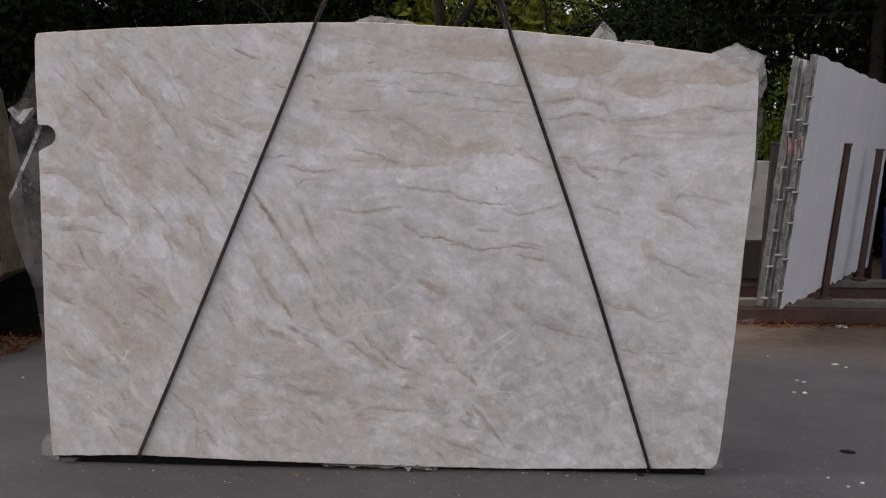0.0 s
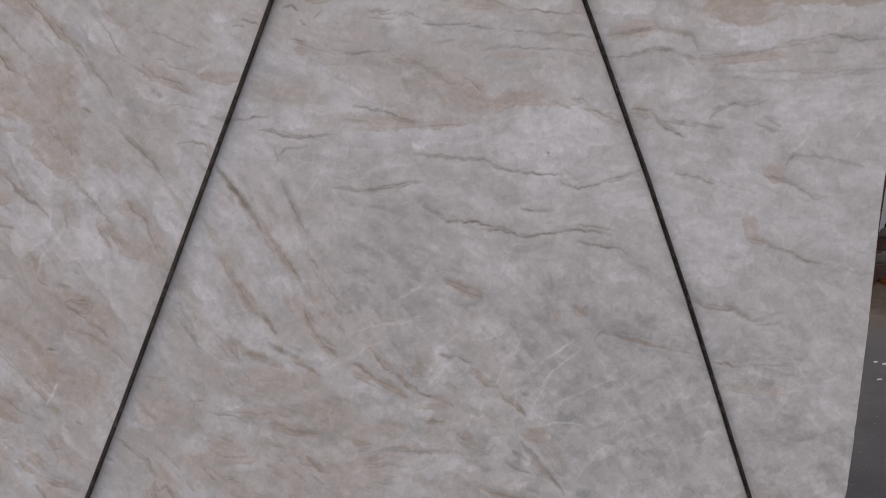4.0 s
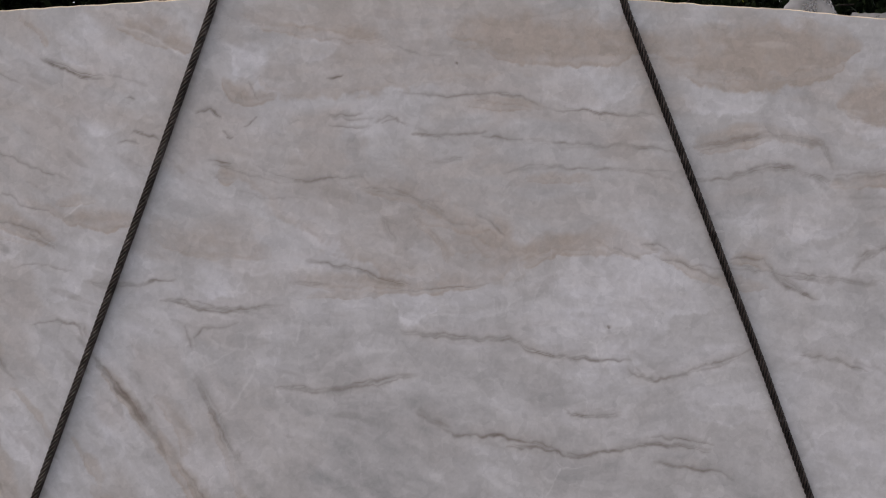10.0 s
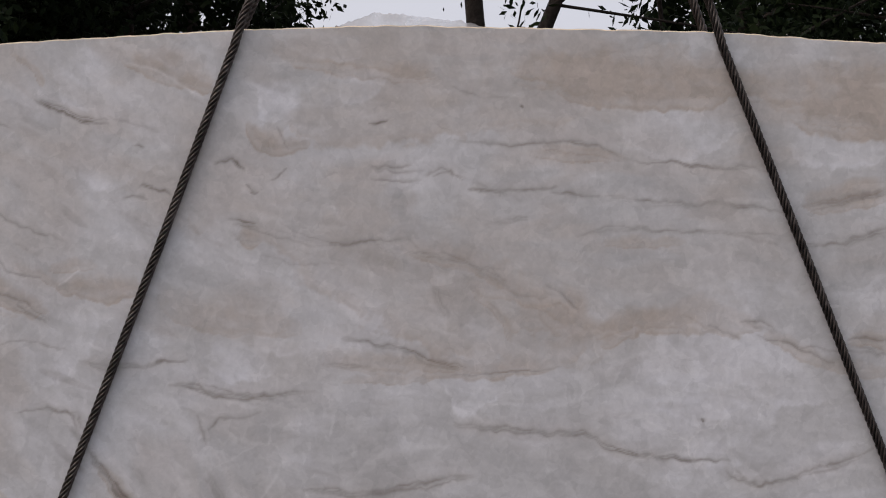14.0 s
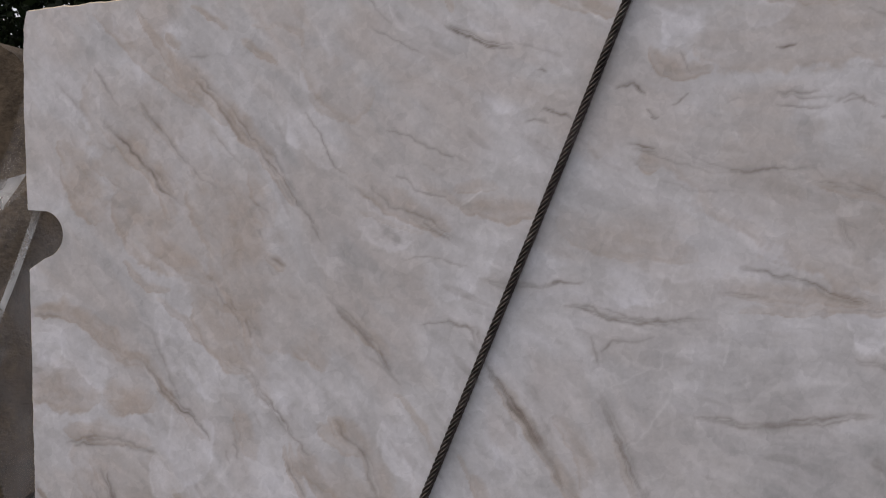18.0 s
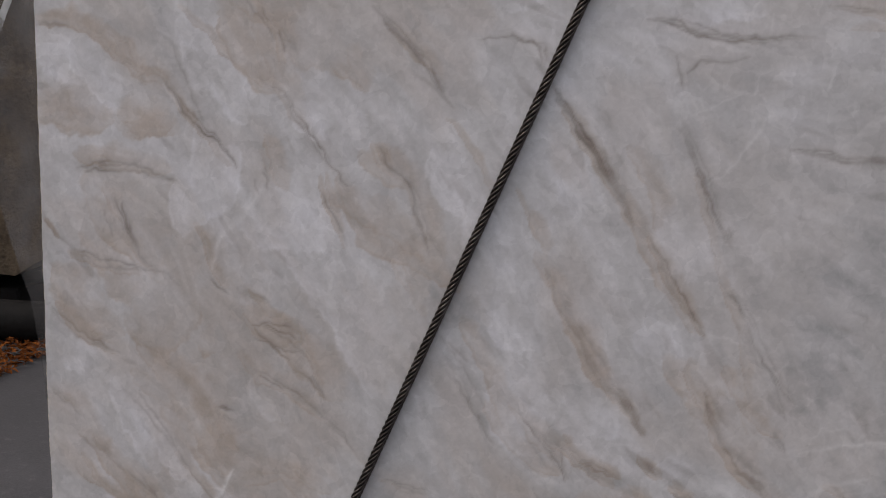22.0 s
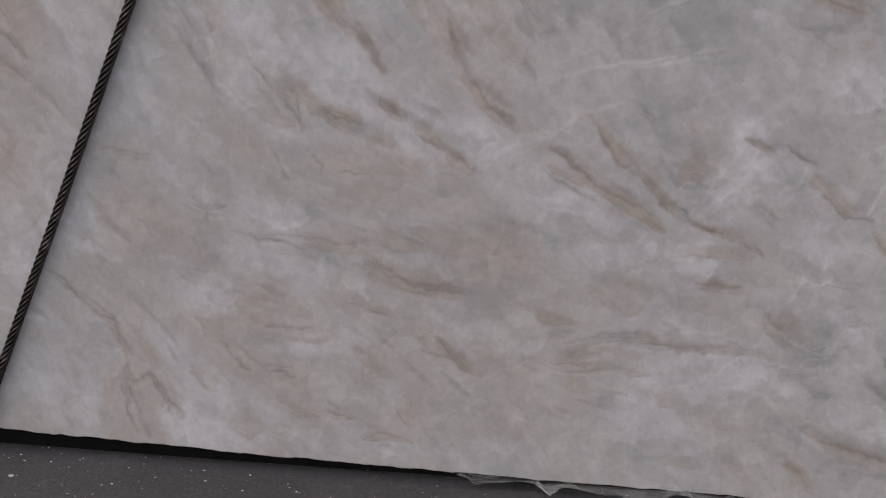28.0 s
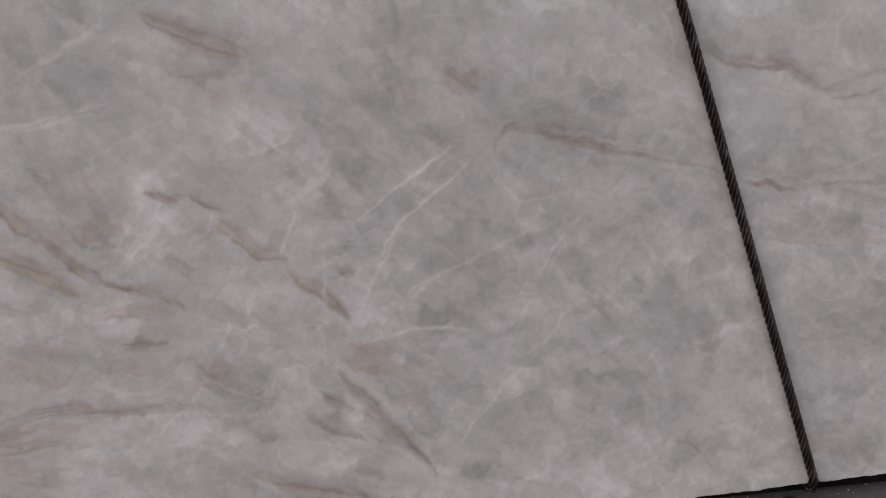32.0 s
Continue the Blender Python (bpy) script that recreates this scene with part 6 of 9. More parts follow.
    v.band(0.0491, 0.35, -1.310, 0.725, -1.221, 0.637, -1.158, 0.559)
    v.shade(0.0096, 0.4, -1.520, 0.679, -1.481, 0.658, -1.455, 0.636)
    v.band(0.0191, 0.4, -1.429, 0.601, -1.397, 0.567)
    v.vein(0.0058, 0.6, -1.171, 0.679, -1.143, 0.680)
    v.pale(0.0308, 0.5, -1.388, 0.705, -1.350, 0.623, -1.299, 0.542)
    v.pale(0.0403, 0.4, -0.954, 0.901, -0.905, 0.814, -0.880, 0.747)
    v.vein(0.0063, 0.6, -0.578, 1.279, -0.539, 1.228, -0.517, 1.203, -0.482, 1.147, -0.435, 1.077)
    v.band(0.0094, 0.5, -0.539, 1.228, -0.517, 1.203, -0.482, 1.147, -0.435, 1.077)
    v.band(0.0115, 0.6, -0.413, 1.057, -0.380, 0.995, -0.352, 0.955, -0.318, 0.910)
    v.vein(0.0042, 0.45, -0.404, 1.047, -0.352, 0.966, -0.315, 0.904)
    v.vein(0.0064, 0.5, -0.582, 0.995, -0.558, 0.937, -0.517, 0.874, -0.476, 0.801)
    v.band(0.0171, 0.5, -0.570, 0.968, -0.517, 0.874, -0.476, 0.801)
    v.vein(0.0075, 0.65, -0.476, 0.801, -0.443, 0.782, -0.420, 0.751, -0.402, 0.721)
    v.vein(0.0041, 0.4, -0.368, 1.228, -0.338, 1.157, -0.310, 1.107, -0.281, 1.057)
    v.vein(0.0041, 0.35, -0.390, 1.360, -0.372, 1.299)
    v.vein(0.0042, 0.35, -0.276, 0.983, -0.241, 0.911, -0.196, 0.841, -0.171, 0.778)
    v.shade(0.0095, 0.35, -0.307, 0.807, -0.282, 0.744, -0.204, 0.654)
    v.shade(0.0083, 0.35, -0.241, 0.901, -0.207, 0.850)
    v.shade(0.0105, 0.3, -0.340, 0.848, -0.318, 0.828)
    v.vein(0.0044, 0.35, -0.616, 0.735, -0.570, 0.700, -0.513, 0.661, -0.468, 0.632)
    v.shade(0.0088, 0.35, -0.602, 0.650, -0.573, 0.631)
    v.shade(0.0154, 0.3, -0.743, 0.830, -0.696, 0.766, -0.671, 0.700)
    v.vein(0.0055, 0.4, -0.744, 0.852, -0.709, 0.816)
    v.vein(0.0051, 0.4, -0.439, 1.408, -0.383, 1.405, -0.362, 1.391)
    v.vein(0.0050, 0.35, -0.202, 1.217, -0.153, 1.220, -0.104, 1.208, 0.005, 1.215)
    v.crack(0.0060, 0.9, -1.141, 0.567, -1.164, 0.522, -1.186, 0.487)
    v.band(0.0101, 0.45, -1.175, 0.477, -1.138, 0.454)
    v.band(0.0143, 0.45, -1.432, 0.613, -1.396, 0.563)
    v.band(0.0103, 0.5, -1.457, 0.557, -1.415, 0.506, -1.372, 0.478, -1.319, 0.440, -1.269, 0.425)
    v.vein(0.0041, 0.4, -1.347, 0.546, -1.305, 0.496, -1.273, 0.467, -1.230, 0.450, -1.198, 0.437)
    v.band(0.0205, 0.4, -1.359, 0.523, -1.284, 0.466)
    v.band(0.0122, 0.4, -1.495, 0.671, -1.463, 0.653)
    v.band(0.0139, 0.45, -1.192, 0.646, -1.170, 0.622)
    v.vein(0.0039, 0.6, -1.172, 0.684, -1.145, 0.681)
    v.vein(0.0048, 0.4, -0.994, 0.765, -0.969, 0.727)
    v.vein(0.0039, 0.4, -1.096, 0.751, -1.045, 0.730)
    v.band(0.0099, 0.4, -1.036, 0.588, -0.990, 0.561)
    v.vein(0.0039, 0.35, -0.974, 0.686, -0.934, 0.664, -0.909, 0.631)
    v.vein(0.0061, 0.45, -1.128, 0.417, -1.107, 0.392)
    v.vein(0.0050, 0.4, -1.091, 0.427, -1.064, 0.414)
    v.band(0.0051, 0.5, -1.189, 0.372, -1.173, 0.346, -1.163, 0.313, -1.158, 0.280)
    v.vein(0.0031, 0.35, -1.179, 0.334, -1.141, 0.344)
    v.band(0.0058, 0.4, -0.863, 0.584, -0.833, 0.577, -0.783, 0.561)
    v.band(0.0083, 0.45, -1.268, 0.312, -1.225, 0.272)
    v.band(0.0199, 0.3, -1.016, 0.516, -0.975, 0.478, -1.006, 0.437)
    v.shade(0.0060, 0.3, -0.912, 0.410, -0.871, 0.393, -0.840, 0.365)
    v.vein(0.0048, 0.45, -1.424, 1.113, -1.352, 1.116, -1.311, 1.108, -1.261, 1.092)
    v.vein(0.0047, 0.4, -1.168, 1.166, -1.149, 1.134)
    v.vein(0.0046, 0.4, -1.090, 1.123, -1.081, 1.096)
    v.vein(0.0058, 0.5, -1.370, 1.053, -1.362, 1.015, -1.343, 0.977)
    v.vein(0.0049, 0.45, -1.477, 0.955, -1.424, 0.943, -1.350, 0.933, -1.324, 0.924, -1.278, 0.918, -1.252, 0.904)
    v.band(0.0157, 0.35, -1.477, 0.945, -1.403, 0.929, -1.330, 0.917)
    v.band(0.0059, 0.5, -1.527, 1.006, -1.497, 0.973)
    v.vein(0.0040, 0.45, -1.517, 0.836, -1.465, 0.799, -1.422, 0.782, -1.375, 0.765)
    v.band(0.0179, 0.4, -1.496, 0.828, -1.443, 0.806, -1.367, 0.801)
    v.band(0.0095, 0.45, -1.222, 1.023, -1.203, 0.995, -1.189, 0.948)
    v.vein(0.0038, 0.45, -1.190, 0.923, -1.155, 0.896)
    v.shade(0.0067, 0.5, -1.124, 0.903, -1.079, 0.887)
    v.vein(0.0038, 0.4, -1.115, 0.845, -1.074, 0.853, -1.034, 0.846)
    v.vein(0.0039, 0.4, -1.105, 0.821, -1.054, 0.810, -1.014, 0.798)
    v.band(0.0192, 0.3, -1.105, 0.841, -1.044, 0.820)
    v.crack(0.0076, 0.7, -1.090, 1.095, -1.131, 1.037, -1.172, 0.997, -1.189, 0.938)
    v.band(0.0074, 0.45, -0.988, 1.118, -0.969, 1.064, -0.945, 1.019, -0.935, 1.001)
    v.band(0.0074, 0.3, -0.897, 1.059, -0.858, 1.005, -0.838, 0.950)
    v.pale(0.0286, 0.45, -1.261, 1.078, -1.243, 1.002)
    v.pale(0.0321, 0.4, -1.052, 0.994, -0.974, 0.903, -0.915, 0.830)
    v.pale(0.0303, 0.45, -1.300, 0.615, -1.249, 0.534)
    v.pale(0.0271, 0.4, -1.422, 0.384, -1.311, 0.352)
    v.crack(0.0036, 0.5, -0.499, 1.987, -0.440, 1.968, -0.381, 1.931, -0.357, 1.924)
    v.band(0.0301, 0.4, -0.451, 1.998, -0.356, 1.954)
    v.vein(0.0036, 0.5, -0.657, 1.924, -0.610, 1.899, -0.556, 1.886)
    v.band(0.0169, 0.35, -0.234, 2.006, -0.187, 1.981, -0.115, 1.968, -0.055, 1.961, 0.054, 1.946)
    v.band(0.0121, 0.45, -0.042, 1.970, 0.054, 1.952)
    v.band(0.0169, 0.4, -0.286, 1.869, -0.262, 1.832, -0.227, 1.825, -0.184, 1.837)
    v.vein(0.0036, 0.3, -0.238, 1.868, -0.214, 1.825)
    v.vein(0.0042, 0.6, -0.347, 1.804, -0.311, 1.809, -0.294, 1.791)
    v.vein(0.0048, 0.5, -0.288, 1.766, -0.276, 1.752)
    v.vein(0.0036, 0.4, -0.246, 1.771, -0.221, 1.793)
    v.vein(0.0042, 0.6, -0.481, 1.767, -0.461, 1.767)
    v.vein(0.0042, 0.6, -0.457, 1.760, -0.427, 1.753)
    v.vein(0.0036, 0.4, -0.511, 1.747, -0.469, 1.743)
    v.vein(0.0042, 0.6, -0.326, 1.707, -0.278, 1.694)
    v.band(0.0193, 0.35, -0.308, 1.670, -0.272, 1.666)
    v.vein(0.0042, 0.4, -0.230, 1.693, -0.182, 1.668, -0.122, 1.654, -0.001, 1.660, 0.017, 1.645)
    v.vein(0.0042, 0.45, -0.070, 1.790, 0.002, 1.791)
    v.vein(0.0042, 0.4, -0.071, 1.770, 0.001, 1.763)
    v.vein(0.0042, 0.35, 0.026, 1.772, 0.056, 1.787, 0.103, 1.770)
    v.crack(0.0036, 0.5, -0.629, 1.592, -0.587, 1.622)
    v.band(0.0217, 0.4, -0.630, 1.586, -0.510, 1.572)
    v.vein(0.0042, 0.35, -0.809, 1.626, -0.774, 1.589, -0.690, 1.564, -0.649, 1.526)
    v.band(0.0096, 0.3, -0.712, 1.636, -0.665, 1.611, -0.630, 1.586)
    v.band(0.0435, 0.45, 0.211, 1.961, 0.368, 1.946, 0.549, 1.931, 0.610, 1.923)
    v.band(0.0509, 0.5, 0.640, 1.911, 0.852, 1.901, 1.011, 1.904, 1.057, 1.903)
    v.vein(0.0048, 0.4, 0.104, 1.837, 0.184, 1.823, 0.281, 1.831, 0.353, 1.814, 0.377, 1.798)
    v.band(0.0145, 0.35, 0.220, 1.810, 0.365, 1.795)
    v.vein(0.0048, 0.35, 0.426, 1.800, 0.486, 1.781, 0.607, 1.776, 0.656, 1.765)
    v.vein(0.0048, 0.5, 0.103, 1.750, 0.195, 1.747, 0.267, 1.747)
    v.vein(0.0048, 0.5, 0.273, 1.737, 0.339, 1.728)
    v.vein(0.0042, 0.4, 0.364, 1.723, 0.485, 1.714, 0.594, 1.708, 0.666, 1.692)
    v.vein(0.0060, 0.3, 0.133, 1.685, 0.205, 1.692)
    v.vein(0.0048, 0.3, 0.314, 1.663, 0.460, 1.666, 0.593, 1.652, 0.665, 1.632)
    v.vein(0.0073, 0.4, 0.715, 1.704, 0.789, 1.720, 0.868, 1.734, 0.910, 1.714, 0.983, 1.708, 1.007, 1.667)
    v.band(0.0146, 0.35, 0.716, 1.716, 0.789, 1.729, 0.868, 1.739, 0.910, 1.724)
    v.vein(0.0049, 0.5, 0.714, 1.625, 0.787, 1.639, 0.867, 1.664, 0.934, 1.648, 1.006, 1.625)
    v.vein(0.0061, 0.6, 0.858, 1.664, 0.873, 1.664)
    v.vein(0.0097, 0.4, 0.100, 1.619, 0.155, 1.582, 0.191, 1.557, 0.239, 1.550)
    v.vein(0.0061, 0.5, -0.126, 1.485, -0.029, 1.467, 0.019, 1.440, 0.079, 1.422)
    v.vein(0.0061, 0.45, -0.163, 1.443, -0.127, 1.431, -0.078, 1.433)
    v.band(0.0121, 0.4, -0.005, 1.446, 0.115, 1.425, 0.212, 1.423)
    v.band(0.0097, 0.35, -0.127, 1.406, 0.066, 1.412)
    v.vein(0.0061, 0.3, 0.034, 1.572, 0.057, 1.523)
    v.band(0.0097, 0.35, 0.106, 1.571, 0.165, 1.509, 0.177, 1.472)
    v.vein(0.0048, 0.5, -0.476, 1.450, -0.410, 1.451)
    v.vein(0.0048, 0.45, -0.429, 1.411, -0.387, 1.412, -0.369, 1.393, -0.309, 1.382, -0.176, 1.392)
    v.crack(0.0060, 0.8, -0.333, 1.378, -0.279, 1.364)
    v.vein(0.0048, 0.5, -0.371, 1.327, -0.346, 1.347, -0.274, 1.355)
    v.vein(0.0049, 0.5, 0.071, 1.323, 0.113, 1.319, 0.173, 1.305, 0.270, 1.307, 0.313, 1.293, 0.349, 1.274)
    v.vein(0.0061, 0.55, 0.355, 1.268, 0.434, 1.260, 0.452, 1.248)
    v.vein(0.0073, 0.55, -0.192, 1.214, -0.096, 1.202, -0.023, 1.210, 0.026, 1.231, 0.099, 1.234)
    v.vein(0.0073, 0.6, 0.097, 1.152, 0.127, 1.133, 0.170, 1.118)
    v.vein(0.0073, 0.7, 0.175, 1.096, 0.254, 1.100, 0.303, 1.087, 0.387, 1.069, 0.399, 1.048)
    v.vein(0.0049, 0.5, 0.290, 1.069, 0.387, 1.060)
    v.vein(0.0048, 0.35, -0.373, 1.242, -0.338, 1.168, -0.310, 1.101, -0.286, 1.058)
    v.vein(0.0073, 0.5, -0.495, 1.196, -0.466, 1.135, -0.437, 1.074)
    v.shade(0.0194, 0.3, 0.023, 1.621, 0.095, 1.607, 0.167, 1.570)
    v.pale(0.0362, 0.4, -0.090, 1.997, -0.234, 2.036)
    v.pale(0.0413, 0.4, 0.430, 1.370, 0.502, 1.344, 0.600, 1.366)
    v.pale(0.0485, 0.4, 0.705, 1.801, 0.851, 1.798)
    v.pale(0.0313, 0.35, -0.596, 1.983, -0.548, 1.946)
    v.band(0.0099, 0.5, -0.482, 0.807, -0.451, 0.786, -0.424, 0.762, -0.401, 0.724)
    v.vein(0.0050, 0.55, -0.442, 0.790, -0.419, 0.766, -0.409, 0.737, -0.399, 0.720)
    v.band(0.0092, 0.5, -0.306, 0.807, -0.295, 0.762, -0.281, 0.725, -0.257, 0.695, -0.232, 0.679)
    v.vein(0.0042, 0.45, -0.236, 0.683, -0.216, 0.666, -0.196, 0.644, -0.183, 0.643)
    v.vein(0.0042, 0.5, -0.188, 0.750, -0.176, 0.738, -0.170, 0.723)
    v.vein(0.0033, 0.45, -0.606, 0.723, -0.587, 0.702, -0.576, 0.687)
    v.band(0.0093, 0.45, -0.533, 0.703, -0.514, 0.677, -0.486, 0.660, -0.453, 0.648, -0.433, 0.639)
    v.vein(0.0042, 0.4, -0.526, 0.686, -0.486, 0.660)
    v.vein(0.0059, 0.5, -0.392, 0.682, -0.380, 0.665, -0.370, 0.659)
    v.band(0.0076, 0.4, -0.396, 0.686, -0.368, 0.661)
    v.vein(0.0034, 0.5, -0.564, 0.677, -0.541, 0.656, -0.527, 0.626)
    v.band(0.0118, 0.35, -0.579, 0.651, -0.538, 0.639)
    v.band(0.0085, 0.4, -0.413, 0.622, -0.384, 0.609)
    v.vein(0.0060, 0.45, -0.299, 0.605, -0.278, 0.592, -0.262, 0.576)
    v.band(0.0111, 0.45, -0.372, 0.587, -0.351, 0.578, -0.344, 0.561)
    v.vein(0.0030, 0.4, -0.513, 0.591, -0.497, 0.578, -0.498, 0.560)
    v.vein(0.0030, 0.35, -0.472, 0.564, -0.425, 0.563)
    v.vein(0.0034, 0.3, -0.584, 0.608, -0.569, 0.582, -0.555, 0.546)
    v.band(0.0076, 0.35, -0.343, 0.648, -0.319, 0.622, -0.286, 0.596)
    v.band(0.0119, 0.3, -0.416, 0.630, -0.380, 0.605)
    v.band(0.0086, 0.55, -0.141, 0.623, -0.116, 0.610, -0.091, 0.580, -0.065, 0.558, -0.031, 0.540, -0.001, 0.518, 0.030, 0.491)
    v.vein(0.0043, 0.5, -0.137, 0.619, -0.107, 0.601, -0.082, 0.571, -0.048, 0.553)
    v.band(0.0060, 0.4, -0.150, 0.594, -0.116, 0.579, -0.091, 0.571)
    v.vein(0.0052, 0.4, -0.014, 0.531, 0.021, 0.500, 0.037, 0.488)
    v.band(0.0068, 0.45, -0.073, 0.662, -0.056, 0.632, -0.035, 0.602, -0.001, 0.584, 0.020, 0.558)
    v.vein(0.0043, 0.45, -0.005, 0.589, 0.016, 0.562, 0.038, 0.540, 0.059, 0.527)
    v.band(0.0101, 0.3, -0.106, 0.675, -0.073, 0.662)
    v.shade(0.0138, 0.3, -0.221, 0.521, -0.196, 0.494)
    v.band(0.0157, 0.3, -0.327, 0.471, -0.240, 0.467)
    v.band(0.0105, 0.35, -0.545, 0.460, -0.460, 0.442, -0.417, 0.429, -0.383, 0.401, -0.349, 0.382, -0.279, 0.373)
    v.vein(0.0035, 0.35, -0.417, 0.429, -0.383, 0.401, -0.345, 0.381, -0.261, 0.372)
    v.shade(0.0088, 0.35, -0.566, 0.428, -0.506, 0.414)
    v.vein(0.0035, 0.35, -0.642, 0.455, -0.582, 0.447, -0.530, 0.433)
    v.band(0.0303, 0.42, -0.637, 0.334, -0.567, 0.315, -0.496, 0.315)
    v.band(0.0197, 0.3, -0.570, 0.286, -0.480, 0.286)
    v.band(0.0071, 0.4, -0.431, 0.354, -0.396, 0.335)
    v.vein(0.0045, 0.5, -0.646, 0.236, -0.630, 0.222, -0.617, 0.217)
    v.vein(0.0036, 0.5, -0.598, 0.219, -0.572, 0.215, -0.545, 0.205)
    v.vein(0.0032, 0.35, -0.675, 0.266, -0.651, 0.236)
    v.vein(0.0054, 0.45, -0.318, 0.297, -0.297, 0.277, -0.275, 0.248, -0.258, 0.238)
    v.band(0.0081, 0.4, -0.318, 0.297, -0.297, 0.277, -0.275, 0.248, -0.258, 0.238)
    v.band(0.0092, 0.4, -0.579, 0.177, -0.554, 0.157, -0.528, 0.142, -0.490, 0.147, -0.445, 0.142)
    v.vein(0.0037, 0.4, -0.495, 0.152, -0.467, 0.147, -0.445, 0.139)
    v.band(0.0277, 0.3, -0.659, 0.116, -0.603, 0.116)
    v.band(0.0111, 0.35, -0.429, 0.106, -0.345, 0.112)
    v.band(0.0199, 0.3, -0.419, 0.257, -0.414, 0.198)
    v.band(0.0146, 0.3, -0.369, 0.188, -0.352, 0.168)
    v.band(0.0089, 0.4, -0.156, 0.341, -0.102, 0.350)
    v.band(0.0071, 0.4, -0.191, 0.364, -0.156, 0.355)
    v.band(0.0072, 0.4, -0.112, 0.278, -0.067, 0.288, 0.013, 0.293)
    v.band(0.0126, 0.35, -0.104, 0.254, -0.014, 0.264)
    v.band(0.0071, 0.4, -0.075, 0.402, -0.053, 0.384)
    v.band(0.0176, 0.25, -0.049, 0.421, 0.007, 0.403)
    v.pale(0.0260, 0.4, -0.635, 0.519, -0.569, 0.483, -0.526, 0.483)
    v.pale(0.0230, 0.4, -0.463, 0.391, -0.395, 0.354)
    v.pale(0.0304, 0.4, -0.210, 0.326, -0.184, 0.278)
    v.pale(0.0259, 0.35, -0.152, 0.530, -0.083, 0.531, -0.031, 0.486)
    v.pale(0.0341, 0.35, 0.156, 0.603, 0.225, 0.585)
    v.pale(0.0312, 0.35, 0.211, 0.514, 0.264, 0.487)
    v.pale(0.0231, 0.4, 0.066, 0.347, 0.155, 0.347)
    v.pale(0.0361, 0.35, 0.166, 0.270, 0.258, 0.241)
    v.pale(0.0273, 0.4, 0.322, 0.221, 0.388, 0.182)
    v.pale(0.0234, 0.4, 0.461, 0.291, 0.428, 0.261)
    v.crack(0.0076, 0.5, -0.245, 0.579, -0.201, 0.618, -0.141, 0.640, -0.098, 0.675, -0.039, 0.692)
    v.crack(0.0066, 0.5, -0.147, 0.721, -0.080, 0.747, 0.006, 0.751, 0.085, 0.768)
    v.crack(0.0084, 0.45, 0.130, 0.646, 0.187, 0.697, 0.236, 0.731, 0.293, 0.748)
    v.band(0.0076, 0.55, 0.151, 0.648, 0.168, 0.644, 0.185, 0.631)
    v.vein(0.0034, 0.4, 0.147, 0.649, 0.168, 0.649, 0.188, 0.636)
    v.vein(0.0034, 0.5, 0.210, 0.642, 0.223, 0.629, 0.241, 0.620, 0.256, 0.612)
    v.band(0.0094, 0.55, 0.251, 0.586, 0.273, 0.577, 0.287, 0.555, 0.309, 0.532)
    v.vein(0.0043, 0.45, 0.255, 0.581, 0.278, 0.559, 0.305, 0.532, 0.348, 0.531)
    v.band(0.0078, 0.5, 0.353, 0.515, 0.373, 0.483, 0.404, 0.465, 0.423, 0.451, 0.438, 0.425)
    v.vein(0.0052, 0.45, 0.358, 0.506, 0.377, 0.480, 0.404, 0.465)
    v.vein(0.0052, 0.45, 0.408, 0.470, 0.428, 0.447, 0.441, 0.424)
    v.vein(0.0034, 0.45, 0.193, 0.541, 0.211, 0.523)
    v.vein(0.0034, 0.45, 0.038, 0.554, 0.055, 0.536, 0.081, 0.513, 0.116, 0.497)
    v.band(0.0078, 0.45, 0.081, 0.513, 0.142, 0.496, 0.195, 0.469)
    v.band(0.0256, 0.35, 0.063, 0.602, 0.080, 0.585)
    v.band(0.0221, 0.3, 0.308, 0.629, 0.319, 0.595)
    v.band(0.0118, 0.35, 0.070, 0.680, 0.087, 0.654)
    v.shade(0.0334, 0.3, 0.513, 0.707, 0.580, 0.708)
    v.shade(0.0342, 0.28, 0.445, 0.613, 0.417, 0.533)
    v.band(0.0151, 0.35, 0.589, 0.699, 0.598, 0.691)
    v.band(0.0198, 0.35, 0.604, 0.787, 0.647, 0.771)
    v.shade(0.0165, 0.3, 0.513, 0.791, 0.524, 0.766)
    v.band(0.0099, 0.35, 0.303, 0.794, 0.323, 0.796)
    v.crack(0.0043, 0.5, 0.459, 0.433, 0.481, 0.488, 0.511, 0.542)
    v.crack(0.0044, 0.55, 0.472, 0.386, 0.532, 0.401, 0.576, 0.404, 0.639, 0.392)
    v.crack(0.0043, 0.6, 0.339, 0.533, 0.354, 0.568, 0.369, 0.604)
    v.crack(0.0043, 0.4, 0.090, 0.531, 0.132, 0.558, 0.157, 0.581)
    v.vein(0.0035, 0.4, 0.092, 0.413, 0.162, 0.411)
    v.band(0.0080, 0.4, 0.008, 0.318, 0.076, 0.308, 0.129, 0.308, 0.192, 0.304, 0.246, 0.299)
    v.vein(0.0036, 0.45, 0.147, 0.318, 0.192, 0.307)
    v.shade(0.0214, 0.35, 0.235, 0.347, 0.272, 0.319)
    v.shade(0.0198, 0.3, 0.301, 0.280, 0.298, 0.241)
    v.shade(0.0106, 0.45, 0.203, 0.366, 0.217, 0.347)
    v.shade(0.0213, 0.35, 0.474, 0.358, 0.504, 0.320)
    v.shade(0.0266, 0.35, 0.447, 0.358, 0.500, 0.368)
    v.shade(0.0080, 0.6, 0.417, 0.343, 0.447, 0.310, 0.476, 0.281)
